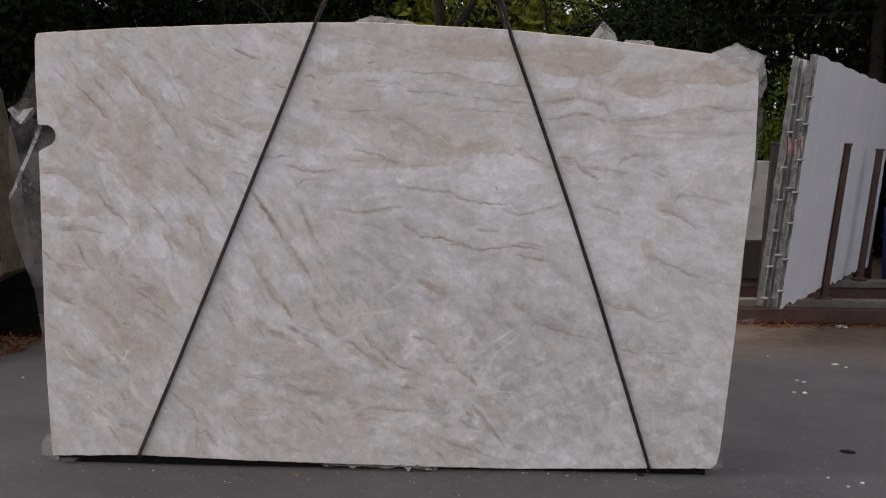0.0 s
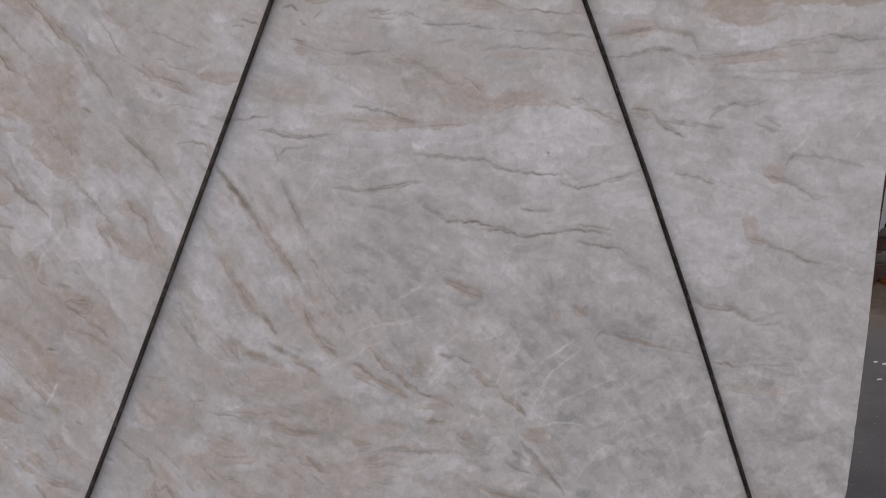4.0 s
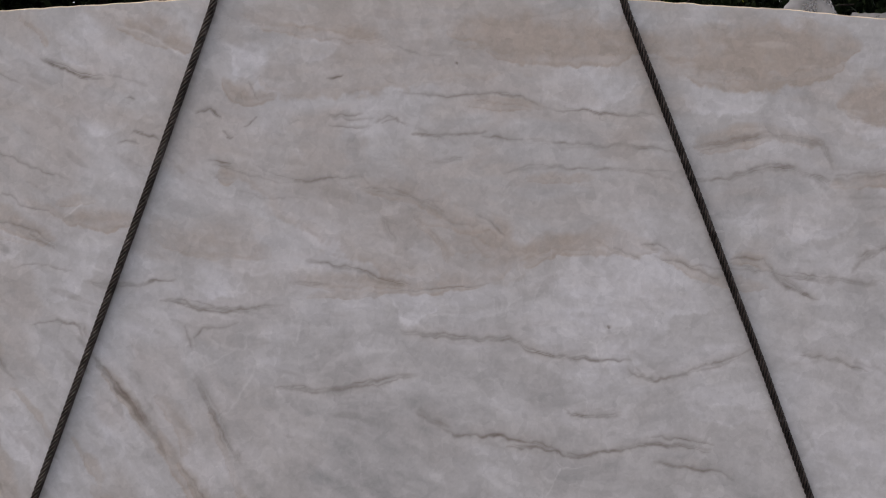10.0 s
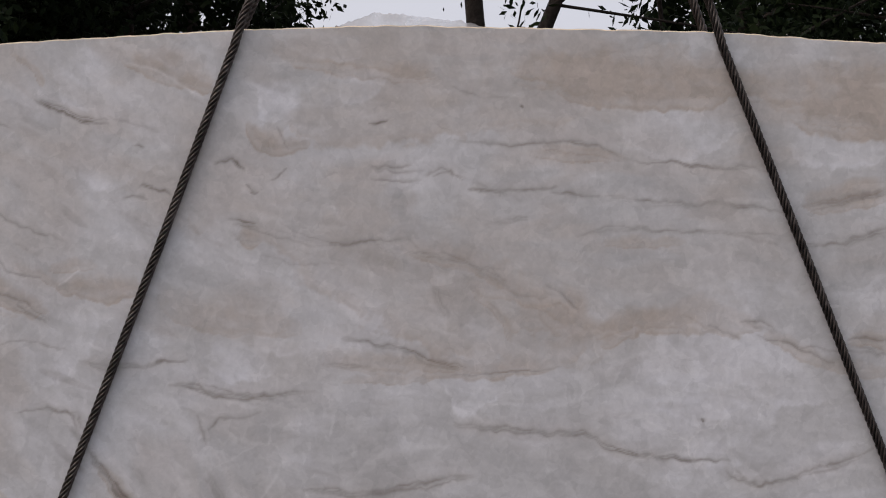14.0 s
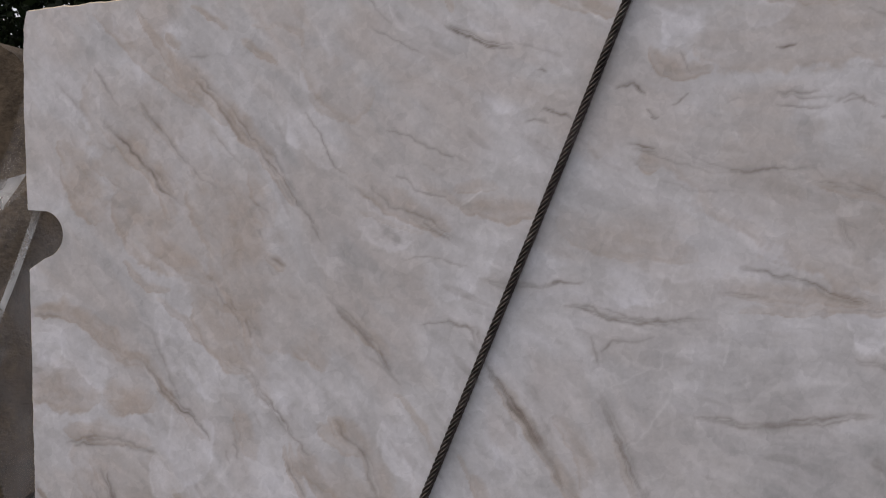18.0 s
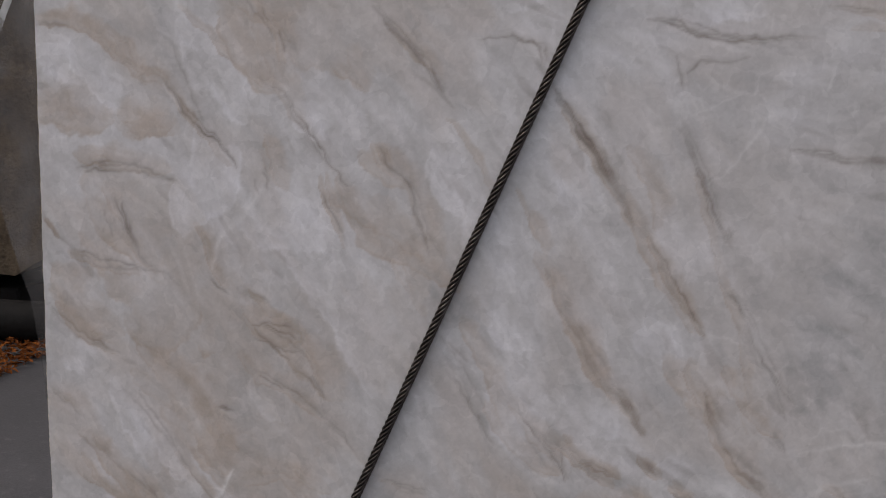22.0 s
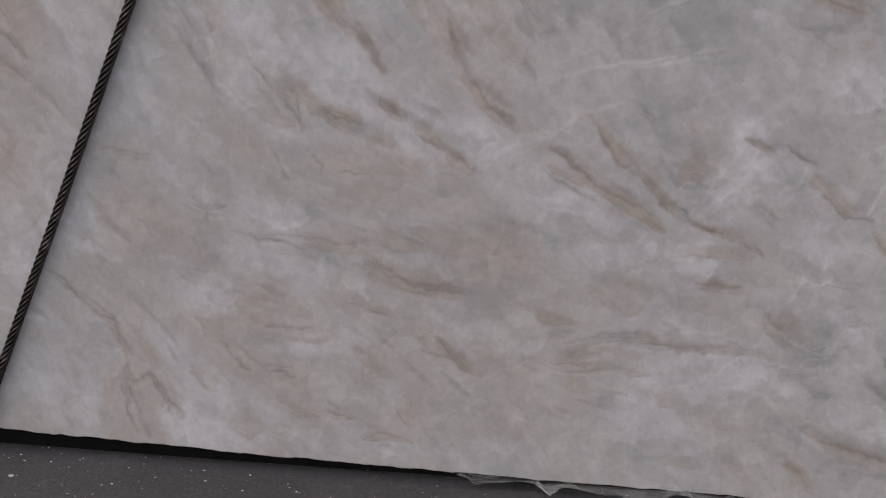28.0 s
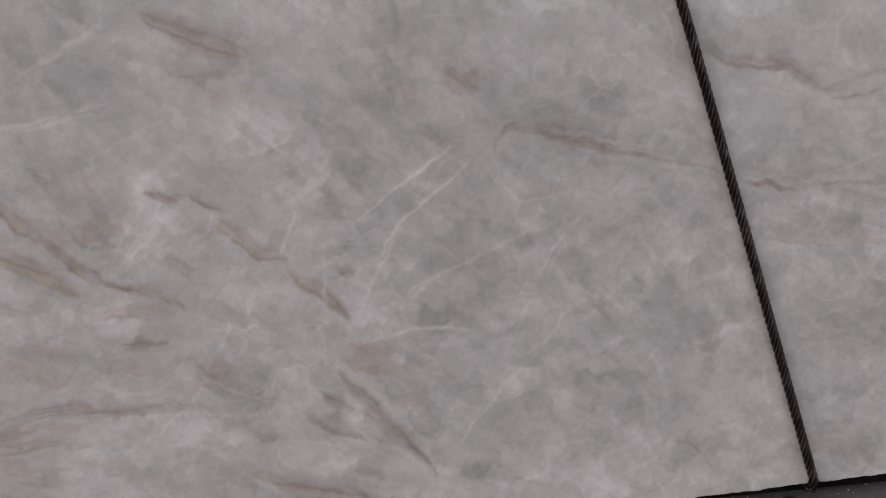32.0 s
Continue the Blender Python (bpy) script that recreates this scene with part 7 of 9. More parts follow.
    v.vein(0.0045, 0.45, 0.427, 0.334, 0.451, 0.310, 0.481, 0.276, 0.521, 0.222)
    v.shade(0.0090, 0.5, 0.480, 0.281, 0.510, 0.242, 0.541, 0.202)
    v.vein(0.0055, 0.55, 0.501, 0.252, 0.537, 0.202, 0.563, 0.167)
    v.vein(0.0037, 0.45, 0.557, 0.177, 0.574, 0.147)
    v.shade(0.0099, 0.6, 0.394, 0.302, 0.413, 0.286, 0.441, 0.271)
    v.vein(0.0045, 0.5, 0.389, 0.305, 0.412, 0.290)
    v.shade(0.0090, 0.6, 0.369, 0.269, 0.402, 0.246, 0.439, 0.227, 0.458, 0.222)
    v.vein(0.0036, 0.5, 0.373, 0.266, 0.407, 0.242, 0.444, 0.222)
    v.shade(0.0109, 0.4, 0.456, 0.242, 0.494, 0.222, 0.532, 0.202)
    v.shade(0.0235, 0.25, 0.561, 0.281, 0.594, 0.223)
    v.shade(0.0128, 0.4, 0.278, 0.181, 0.325, 0.166, 0.372, 0.146, 0.428, 0.136)
    v.band(0.0082, 0.45, 0.288, 0.171, 0.335, 0.151, 0.381, 0.141)
    v.vein(0.0046, 0.4, 0.427, 0.141, 0.461, 0.116, 0.494, 0.111, 0.542, 0.091)
    v.band(0.0120, 0.5, 0.263, 0.118, 0.287, 0.095, 0.303, 0.063)
    v.vein(0.0055, 0.4, 0.263, 0.115, 0.287, 0.095)
    v.vein(0.0056, 0.45, 0.565, 0.096, 0.589, 0.081, 0.610, 0.060)
    v.shade(0.0183, 0.3, 0.620, 0.142, 0.664, 0.163)
    v.band(0.0091, 0.3, 0.114, 0.180, 0.188, 0.166)
    v.band(0.0129, 0.3, 0.060, 0.109, 0.116, 0.099)
    v.band(0.0145, 0.3, 0.068, 0.230, 0.086, 0.210)
    v.band(0.0129, 0.3, 0.171, 0.109, 0.218, 0.079)
    v.vein(0.0043, 0.5, 0.681, 0.702, 0.691, 0.717, 0.707, 0.720)
    v.vein(0.0043, 0.5, 0.717, 0.711, 0.748, 0.706, 0.771, 0.694)
    v.band(0.0079, 0.4, 0.772, 0.690, 0.817, 0.684, 0.874, 0.669, 0.921, 0.660)
    v.vein(0.0035, 0.4, 0.781, 0.689, 0.836, 0.681, 0.883, 0.664, 0.922, 0.660)
    v.shade(0.0122, 0.35, 0.691, 0.684, 0.702, 0.630)
    v.vein(0.0036, 0.3, 0.969, 0.643, 1.007, 0.638, 1.036, 0.626)
    v.vein(0.0044, 0.5, 1.013, 0.813, 1.038, 0.797, 1.076, 0.785, 1.123, 0.781, 1.149, 0.787)
    v.vein(0.0045, 0.5, 1.072, 0.607, 1.115, 0.605, 1.146, 0.594, 1.174, 0.586)
    v.band(0.0091, 0.4, 1.072, 0.602, 1.146, 0.592)
    v.band(0.0170, 0.35, 0.621, 0.790, 0.643, 0.776)
    v.band(0.0221, 0.3, 0.539, 0.783, 0.565, 0.748)
    v.shade(0.0206, 0.3, 0.566, 0.723, 0.602, 0.695)
    v.crack(0.0043, 0.6, 0.462, 0.585, 0.506, 0.619, 0.550, 0.649, 0.611, 0.686)
    v.crack(0.0044, 0.5, 0.489, 0.520, 0.524, 0.574, 0.577, 0.616, 0.629, 0.659)
    v.crack(0.0053, 0.65, 0.535, 0.462, 0.571, 0.479, 0.643, 0.513, 0.706, 0.538, 0.742, 0.555)
    v.crack(0.0036, 0.5, 0.746, 0.480, 0.772, 0.526, 0.815, 0.570)
    v.crack(0.0046, 0.4, 0.743, 0.354, 0.761, 0.373, 0.787, 0.411)
    v.shade(0.0232, 0.3, 0.742, 0.564, 0.824, 0.579)
    v.shade(0.0164, 0.3, 0.802, 0.487, 0.833, 0.447)
    v.shade(0.0222, 0.3, 0.836, 0.388, 0.858, 0.357)
    v.shade(0.0378, 0.22, 0.844, 0.268, 0.906, 0.222)
    v.band(0.0169, 0.3, 1.037, 0.377, 1.049, 0.356)
    v.vein(0.0039, 0.35, 0.971, 0.165, 1.001, 0.161, 1.029, 0.134, 1.047, 0.106)
    v.shade(0.0278, 0.25, 0.614, 0.242, 0.585, 0.265)
    v.pale(0.0365, 0.35, 0.922, 0.519, 1.001, 0.496)
    v.pale(0.0483, 0.3, 0.833, 0.122, 0.956, 0.102)
    v.pale(0.0381, 0.3, 0.713, 0.153, 0.793, 0.125)
    v.pale(0.0370, 0.3, 0.668, 0.319, 0.698, 0.277)
    v.band(0.0311, 0.35, 0.161, 1.574, 0.240, 1.550, 0.300, 1.513)
    v.band(0.0168, 0.4, 0.324, 1.477, 0.372, 1.500, 0.468, 1.505, 0.516, 1.504)
    v.band(0.0120, 0.4, 0.492, 1.510, 0.553, 1.486, 0.583, 1.473)
    v.vein(0.0048, 0.4, 0.529, 1.492, 0.583, 1.473)
    v.vein(0.0048, 0.4, 0.589, 1.497, 0.625, 1.499, 0.656, 1.478)
    v.band(0.0145, 0.35, 0.638, 1.472, 0.699, 1.435, 0.761, 1.410)
    v.band(0.0169, 0.35, 0.784, 1.458, 0.845, 1.457, 0.870, 1.433)
    v.vein(0.0049, 0.45, 0.870, 1.435, 0.902, 1.396, 0.946, 1.377, 0.971, 1.370)
    v.vein(0.0049, 0.45, 0.920, 1.426, 0.981, 1.419, 1.018, 1.412, 1.099, 1.399)
    v.vein(0.0061, 0.45, 1.060, 1.454, 1.084, 1.468, 1.112, 1.471)
    v.vein(0.0042, 0.35, 0.527, 1.711, 0.622, 1.700)
    v.vein(0.0042, 0.35, 0.300, 1.661, 0.348, 1.672, 0.431, 1.668, 0.563, 1.658)
    v.band(0.0107, 0.3, 0.348, 1.643, 0.491, 1.641)
    v.vein(0.0042, 0.4, 0.744, 1.632, 0.792, 1.643, 0.864, 1.666)
    v.vein(0.0042, 0.4, 0.870, 1.658, 0.937, 1.647, 0.992, 1.617)
    v.vein(0.0048, 0.5, 0.158, 1.310, 0.238, 1.311, 0.293, 1.308, 0.347, 1.283)
    v.vein(0.0049, 0.5, 0.360, 1.268, 0.421, 1.261, 0.445, 1.254, 0.555, 1.252)
    v.vein(0.0049, 0.45, 0.556, 1.230, 0.580, 1.211, 0.617, 1.204, 0.679, 1.215, 0.740, 1.236, 0.826, 1.262)
    v.vein(0.0061, 0.35, 0.937, 1.254, 1.000, 1.240, 1.063, 1.208)
    v.vein(0.0043, 0.45, 0.427, 1.135, 0.544, 1.131)
    v.vein(0.0074, 0.65, 0.175, 1.097, 0.261, 1.102, 0.322, 1.081, 0.384, 1.065)
    v.vein(0.0049, 0.55, 0.310, 1.073, 0.372, 1.061, 0.421, 1.045)
    v.vein(0.0049, 0.5, 0.421, 1.051, 0.471, 1.044, 0.533, 1.055, 0.595, 1.067, 0.669, 1.056)
    v.vein(0.0043, 0.45, 0.607, 1.082, 0.694, 1.071, 0.744, 1.057)
    v.vein(0.0056, 0.55, 0.608, 1.022, 0.670, 1.015, 0.720, 1.007, 0.758, 0.994)
    v.vein(0.0050, 0.5, 0.173, 0.902, 0.235, 0.878, 0.284, 0.860, 0.315, 0.844)
    v.band(0.0199, 0.35, 0.210, 0.872, 0.297, 0.844)
    v.shade(0.0324, 0.38, 0.547, 0.903, 0.560, 0.851)
    v.shade(0.0275, 0.38, 0.597, 0.837, 0.636, 0.784)
    v.shade(0.0225, 0.3, 0.447, 0.815, 0.485, 0.801)
    v.vein(0.0063, 0.5, 0.996, 0.828, 1.021, 0.827, 1.034, 0.811, 1.080, 0.797, 1.141, 0.792)
    v.vein(0.0057, 0.45, 0.682, 0.692, 0.694, 0.717, 0.713, 0.724)
    v.vein(0.0057, 0.45, 0.707, 0.720, 0.751, 0.709, 0.803, 0.688)
    v.shade(0.0378, 0.25, 0.826, 0.754, 0.929, 0.738)
    v.crack(0.0050, 0.5, -0.014, 0.825, 0.048, 0.856, 0.111, 0.893)
    v.pale(0.0484, 0.4, 0.420, 1.439, 0.517, 1.390, 0.640, 1.363)
    v.pale(0.0492, 0.3, 0.692, 1.165, 0.792, 1.113)
    v.pale(0.0372, 0.3, 0.372, 0.970, 0.422, 0.893)
    v.vein(0.0039, 0.35, -0.963, 0.374, -0.931, 0.352, -0.901, 0.308)
    v.band(0.0088, 0.4, -0.880, 0.306, -0.849, 0.278, -0.828, 0.228, -0.834, 0.185)
    v.band(0.0117, 0.4, -0.828, 0.291, -0.807, 0.262, -0.776, 0.213)
    v.vein(0.0049, 0.5, -0.828, 0.180, -0.797, 0.195, -0.781, 0.165, -0.760, 0.130)
    v.vein(0.0050, 0.5, -0.844, 0.172, -0.834, 0.120, -0.818, 0.084)
    v.band(0.0138, 0.3, -0.839, 0.184, -0.787, 0.191)
    v.band(0.0122, 0.4, -1.260, 0.326, -1.227, 0.308, -1.207, 0.267)
    v.vein(0.0061, 0.4, -1.244, 0.306, -1.212, 0.277, -1.196, 0.258)
    v.band(0.0082, 0.4, -1.296, 0.300, -1.270, 0.260, -1.230, 0.254)
    v.band(0.0123, 0.5, -1.198, 0.214, -1.153, 0.208, -1.120, 0.201, -1.087, 0.178)
    v.vein(0.0041, 0.4, -1.203, 0.224, -1.165, 0.201, -1.131, 0.200)
    v.vein(0.0041, 0.45, -1.238, 0.209, -1.207, 0.157, -1.180, 0.121)
    v.band(0.0062, 0.4, -1.238, 0.209, -1.207, 0.157, -1.180, 0.121)
    v.vein(0.0036, 0.35, -1.185, 0.248, -1.152, 0.230)
    v.band(0.0089, 0.4, -1.133, 0.424, -1.112, 0.405)
    v.vein(0.0036, 0.4, -1.342, 0.371, -1.320, 0.371)
    v.band(0.0080, 0.4, -1.201, 0.380, -1.174, 0.362, -1.159, 0.332)
    v.band(0.0091, 0.5, -1.331, 0.457, -1.298, 0.439, -1.276, 0.431)
    v.band(0.0154, 0.3, -0.889, 0.438, -0.838, 0.413)
    v.vein(0.0037, 0.4, -0.708, 0.500, -0.688, 0.492, -0.683, 0.473)
    v.vein(0.0037, 0.4, -0.693, 0.497, -0.652, 0.499)
    v.shade(0.0133, 0.3, -0.777, 0.459, -0.727, 0.444)
    v.shade(0.0285, 0.25, -0.737, 0.383, -0.657, 0.372)
    v.band(0.0157, 0.5, -0.526, 0.883, -0.503, 0.841, -0.483, 0.803)
    v.band(0.0087, 0.5, -0.483, 0.803, -0.447, 0.792, -0.420, 0.767, -0.400, 0.729)
    v.vein(0.0044, 0.5, -0.457, 0.805, -0.430, 0.784, -0.410, 0.751, -0.399, 0.729)
    v.vein(0.0062, 0.5, -0.393, 0.681, -0.375, 0.664)
    v.band(0.0103, 0.4, -0.338, 0.850, -0.332, 0.824, -0.308, 0.783, -0.293, 0.749)
    v.vein(0.0043, 0.45, -0.310, 0.809, -0.295, 0.775, -0.285, 0.750)
    v.vein(0.0043, 0.4, -0.281, 0.750, -0.266, 0.716, -0.247, 0.692)
    v.vein(0.0052, 0.45, -0.246, 0.687, -0.224, 0.667, -0.188, 0.643)
    v.vein(0.0042, 0.45, -0.192, 0.747, -0.174, 0.723)
    v.band(0.0135, 0.35, -0.275, 0.853, -0.260, 0.820)
    v.band(0.0170, 0.35, -0.241, 0.779, -0.221, 0.745)
    v.vein(0.0033, 0.35, -0.243, 0.912, -0.215, 0.872, -0.178, 0.824, -0.165, 0.809)
    v.vein(0.0036, 0.35, -0.541, 0.674, -0.531, 0.634)
    v.band(0.0089, 0.35, -0.533, 0.698, -0.495, 0.664, -0.449, 0.645)
    v.shade(0.0071, 0.4, -0.417, 0.620, -0.385, 0.605)
    v.band(0.0088, 0.35, -0.297, 0.616, -0.268, 0.574)
    v.vein(0.0051, 0.55, -0.140, 0.621, -0.118, 0.605, -0.099, 0.584)
    v.band(0.0069, 0.45, -0.099, 0.589, -0.054, 0.549, -0.010, 0.517)
    v.vein(0.0043, 0.45, -0.154, 0.588, -0.114, 0.561, -0.061, 0.530)
    v.vein(0.0042, 0.4, -0.073, 0.661, -0.062, 0.632, -0.034, 0.595)
    v.band(0.0515, 0.45, 0.704, 1.858, 0.862, 1.868, 1.020, 1.868)
    v.band(0.0397, 0.55, 1.042, 1.790, 1.142, 1.770, 1.230, 1.780)
    v.band(0.0436, 0.45, 1.219, 1.819, 1.377, 1.839, 1.535, 1.830, 1.653, 1.830)
    v.vein(0.0090, 0.45, 0.706, 1.707, 0.805, 1.721, 0.875, 1.725, 0.965, 1.701, 1.001, 1.691, 1.010, 1.646)
    v.vein(0.0070, 0.4, 0.767, 1.626, 0.866, 1.652, 0.936, 1.642, 0.996, 1.607)
    v.vein(0.0080, 0.4, 1.006, 1.626, 1.105, 1.627, 1.204, 1.643)
    v.vein(0.0089, 0.5, 1.293, 1.672, 1.362, 1.682, 1.451, 1.696, 1.540, 1.679, 1.649, 1.687)
    v.band(0.0179, 0.35, 1.006, 1.613, 1.304, 1.633)
    v.vein(0.0070, 0.35, 1.383, 1.643, 1.463, 1.637)
    v.vein(0.0070, 0.35, 1.206, 1.583, 1.385, 1.574, 1.653, 1.584)
    v.vein(0.0090, 0.5, 1.050, 1.424, 1.080, 1.460, 1.129, 1.474, 1.189, 1.468, 1.239, 1.484)
    v.vein(0.0070, 0.45, 0.860, 1.453, 0.891, 1.403, 0.951, 1.374)
    v.vein(0.0080, 0.45, 0.921, 1.414, 1.031, 1.408, 1.101, 1.394)
    v.vein(0.0080, 0.45, 1.191, 1.414, 1.251, 1.388, 1.312, 1.381)
    v.crack(0.0080, 0.7, 1.314, 1.311, 1.353, 1.335, 1.382, 1.365)
    v.vein(0.0070, 0.45, 1.373, 1.325, 1.404, 1.301, 1.495, 1.285, 1.566, 1.261)
    v.vein(0.0081, 0.5, 1.236, 1.234, 1.317, 1.214, 1.357, 1.194, 1.399, 1.154, 1.449, 1.164)
    v.vein(0.0080, 0.45, 1.305, 1.274, 1.334, 1.305)
    v.band(0.0322, 0.35, 1.235, 1.254, 1.296, 1.224)
    v.band(0.0162, 0.4, 1.181, 1.031, 1.242, 1.011)
    v.vein(0.0091, 0.5, 1.252, 1.001, 1.324, 0.980, 1.385, 0.950, 1.467, 0.930)
    v.vein(0.0081, 0.35, 1.487, 0.920, 1.589, 0.900)
    v.vein(0.0070, 0.4, 0.934, 1.253, 1.035, 1.223)
    v.vein(0.0102, 0.5, 1.003, 0.825, 1.044, 0.805, 1.126, 0.795, 1.188, 0.754, 1.229, 0.744)
    v.vein(0.0082, 0.4, 1.229, 0.744, 1.309, 0.775)
    v.vein(0.0082, 0.35, 1.068, 0.639, 1.151, 0.608)
    v.shade(0.0205, 0.25, 1.151, 0.608, 1.335, 0.599)
    v.shade(0.0535, 0.25, 1.260, 0.357, 1.424, 0.358)
    v.pale(0.0800, 0.3, 1.229, 1.464, 1.508, 1.465)
    v.pale(0.0812, 0.3, 1.123, 0.898, 1.021, 0.959)
    v.shade(0.1401, 0.28, -0.288, 0.834, -0.085, 0.940, 0.121, 0.790)
    v.shade(0.1147, 0.3, 0.427, 0.744, 0.658, 0.620, 0.586, 0.411)
    v.shade(0.1285, 0.24, -0.493, 0.520, -0.286, 0.368, -0.131, 0.267)
    v.shade(0.1022, 0.24, 0.787, 0.545, 0.994, 0.394, 0.948, 0.211)
    v.shade(0.1015, 0.2, -0.035, 1.069, 0.220, 0.971)
    v.shade(0.0762, 0.25, 0.526, 0.900, 0.580, 0.747)
    v.pale(0.1260, 0.35, 0.368, 1.278, 0.643, 1.383)
    v.pale(0.1122, 0.35, 1.060, 1.750, 1.482, 1.756)
    v.pale(0.1005, 0.3, 0.567, 1.432, 0.816, 1.536)
    v.pale(0.1002, 0.3, 1.219, 1.416, 1.465, 1.520)
    v.pale(0.1010, 0.3, 0.978, 1.060, 1.182, 0.962)
    v.pale(0.0904, 0.3, -0.545, 1.917, -0.444, 1.819)
    v.pale(0.0867, 0.3, -0.698, 1.084, -0.596, 0.880)
    v.pale(0.1031, 0.3, -1.114, 0.456, -0.985, 0.302)
    v.band(0.1266, 0.25, -1.382, 1.832, -1.206, 1.584, -0.978, 1.334)
    v.band(0.1409, 0.25, -1.417, 1.072, -1.214, 0.818, -1.060, 0.666)
    v.band(0.1006, 0.22, -0.292, 1.746, 0.012, 1.550, 0.315, 1.454)
    v.band(0.1031, 0.2, -0.493, 0.207, -0.131, 0.188)
    v.band(0.1029, 0.25, -1.165, 0.508, -1.009, 0.615)
    v.band(0.0751, 0.25, -0.192, 1.872, 0.058, 1.899, 0.458, 1.929)
    v.band(0.0114, 0.5, -0.311, 0.805, -0.294, 0.769, -0.274, 0.729, -0.256, 0.691, -0.226, 0.666, -0.187, 0.643)
    v.vein(0.0049, 0.45, -0.304, 0.793, -0.295, 0.765, -0.277, 0.737, -0.267, 0.708)
    v.band(0.0129, 0.45, -0.249, 0.801, -0.227, 0.777, -0.204, 0.761, -0.177, 0.748)
    v.vein(0.0033, 0.4, -0.189, 0.753, -0.173, 0.736, -0.169, 0.721)
    v.band(0.0098, 0.4, -0.404, 0.684, -0.386, 0.664, -0.367, 0.653)
    v.vein(0.0041, 0.4, -0.394, 0.672, -0.371, 0.653)
    v.band(0.0116, 0.4, -0.349, 0.638, -0.314, 0.616, -0.295, 0.603)
    v.band(0.0133, 0.5, -0.299, 0.599, -0.280, 0.586, -0.256, 0.575)
    v.vein(0.0042, 0.45, -0.283, 0.603, -0.264, 0.577)
    v.band(0.0182, 0.35, -0.381, 0.592, -0.351, 0.566)
    v.shade(0.0132, 0.3, -0.427, 0.614, -0.389, 0.588)
    v.band(0.0084, 0.4, -0.148, 0.593, -0.112, 0.575, -0.079, 0.557)
    v.vein(0.0042, 0.45, -0.122, 0.616, -0.107, 0.601, -0.103, 0.592)
    v.band(0.0102, 0.55, -0.103, 0.583, -0.071, 0.557, -0.029, 0.543, 0.004, 0.515, 0.042, 0.492)
    v.vein(0.0034, 0.4, 0.012, 0.515, 0.037, 0.492)
    v.band(0.0100, 0.5, -0.071, 0.656, -0.052, 0.626, -0.028, 0.595)
    v.band(0.0085, 0.5, -0.020, 0.591, 0.013, 0.568, 0.038, 0.537, 0.055, 0.521)
    v.vein(0.0043, 0.45, 0.017, 0.555, 0.051, 0.519)
    v.band(0.0060, 0.5, 0.072, 0.520, 0.098, 0.505, 0.132, 0.492)
    v.vein(0.0034, 0.5, 0.076, 0.519, 0.098, 0.507, 0.119, 0.498)
    v.vein(0.0033, 0.35, -0.005, 0.681, 0.016, 0.668)
    v.band(0.0169, 0.3, 0.073, 0.624, 0.098, 0.589)
    v.band(0.0121, 0.35, 0.050, 0.460, 0.106, 0.468, 0.184, 0.462)
    v.vein(0.0043, 0.35, 0.171, 0.548, 0.192, 0.534, 0.205, 0.516)
    v.vein(0.0035, 0.35, 0.180, 0.480, 0.195, 0.460)
    v.band(0.0096, 0.4, 0.097, 0.411, 0.132, 0.408, 0.167, 0.405)
    v.band(0.0157, 0.4, -0.068, 0.399, -0.051, 0.380)
    v.band(0.0158, 0.35, 0.097, 0.381, 0.140, 0.370)
    v.band(0.0175, 0.3, -0.017, 0.384, 0.027, 0.378)
    v.band(0.0121, 0.4, -0.366, 0.379, -0.316, 0.373, -0.275, 0.364)
    v.vein(0.0043, 0.35, -0.358, 0.374, -0.325, 0.369, -0.291, 0.377)
    v.band(0.0137, 0.35, -0.430, 0.408, -0.390, 0.393, -0.358, 0.374)
    v.band(0.0086, 0.4, -0.451, 0.358, -0.411, 0.343, -0.370, 0.328)
    v.band(0.0105, 0.4, -0.172, 0.364, -0.131, 0.340, -0.079, 0.331)
    v.band(0.0189, 0.3, -0.243, 0.462, -0.177, 0.434, -0.127, 0.423)
    v.band(0.0119, 0.35, -0.354, 0.474, -0.294, 0.454, -0.245, 0.435)
    v.band(0.0123, 0.45, -0.314, 0.293, -0.294, 0.274, -0.265, 0.249, -0.231, 0.238)
    v.vein(0.0044, 0.4, -0.309, 0.293, -0.286, 0.264, -0.253, 0.244)
    v.band(0.0227, 0.35, -0.444, 0.264, -0.386, 0.243)
    v.band(0.0231, 0.35, -0.374, 0.180, -0.342, 0.144)
    v.band(0.0072, 0.45, -0.433, 0.103, -0.389, 0.108, -0.345, 0.104)
    v.band(0.0089, 0.4, -0.117, 0.263, -0.081, 0.272, -0.047, 0.256)
    v.band(0.0089, 0.4, -0.011, 0.255, 0.033, 0.258)
    v.band(0.0161, 0.35, -0.100, 0.234, -0.057, 0.222)
    v.band(0.0144, 0.35, 0.050, 0.209, 0.077, 0.213)
    v.shade(0.0178, 0.35, 0.203, 0.359, 0.239, 0.325, 0.266, 0.314)
    v.shade(0.0235, 0.3, 0.276, 0.270, 0.313, 0.239)
    v.band(0.0080, 0.35, 0.096, 0.303, 0.167, 0.303, 0.203, 0.306)
    v.band(0.0062, 0.35, 0.008, 0.326, 0.043, 0.321)
    v.shade(0.0102, 0.3, 0.326, 0.699, 0.353, 0.673, 0.380, 0.647)
    v.shade(0.0100, 0.3, 0.399, 0.799, 0.426, 0.766, 0.444, 0.741)
    v.shade(0.0119, 0.3, 0.421, 0.681, 0.458, 0.646)
    v.shade(0.0119, 0.3, 0.530, 0.740, 0.550, 0.706)
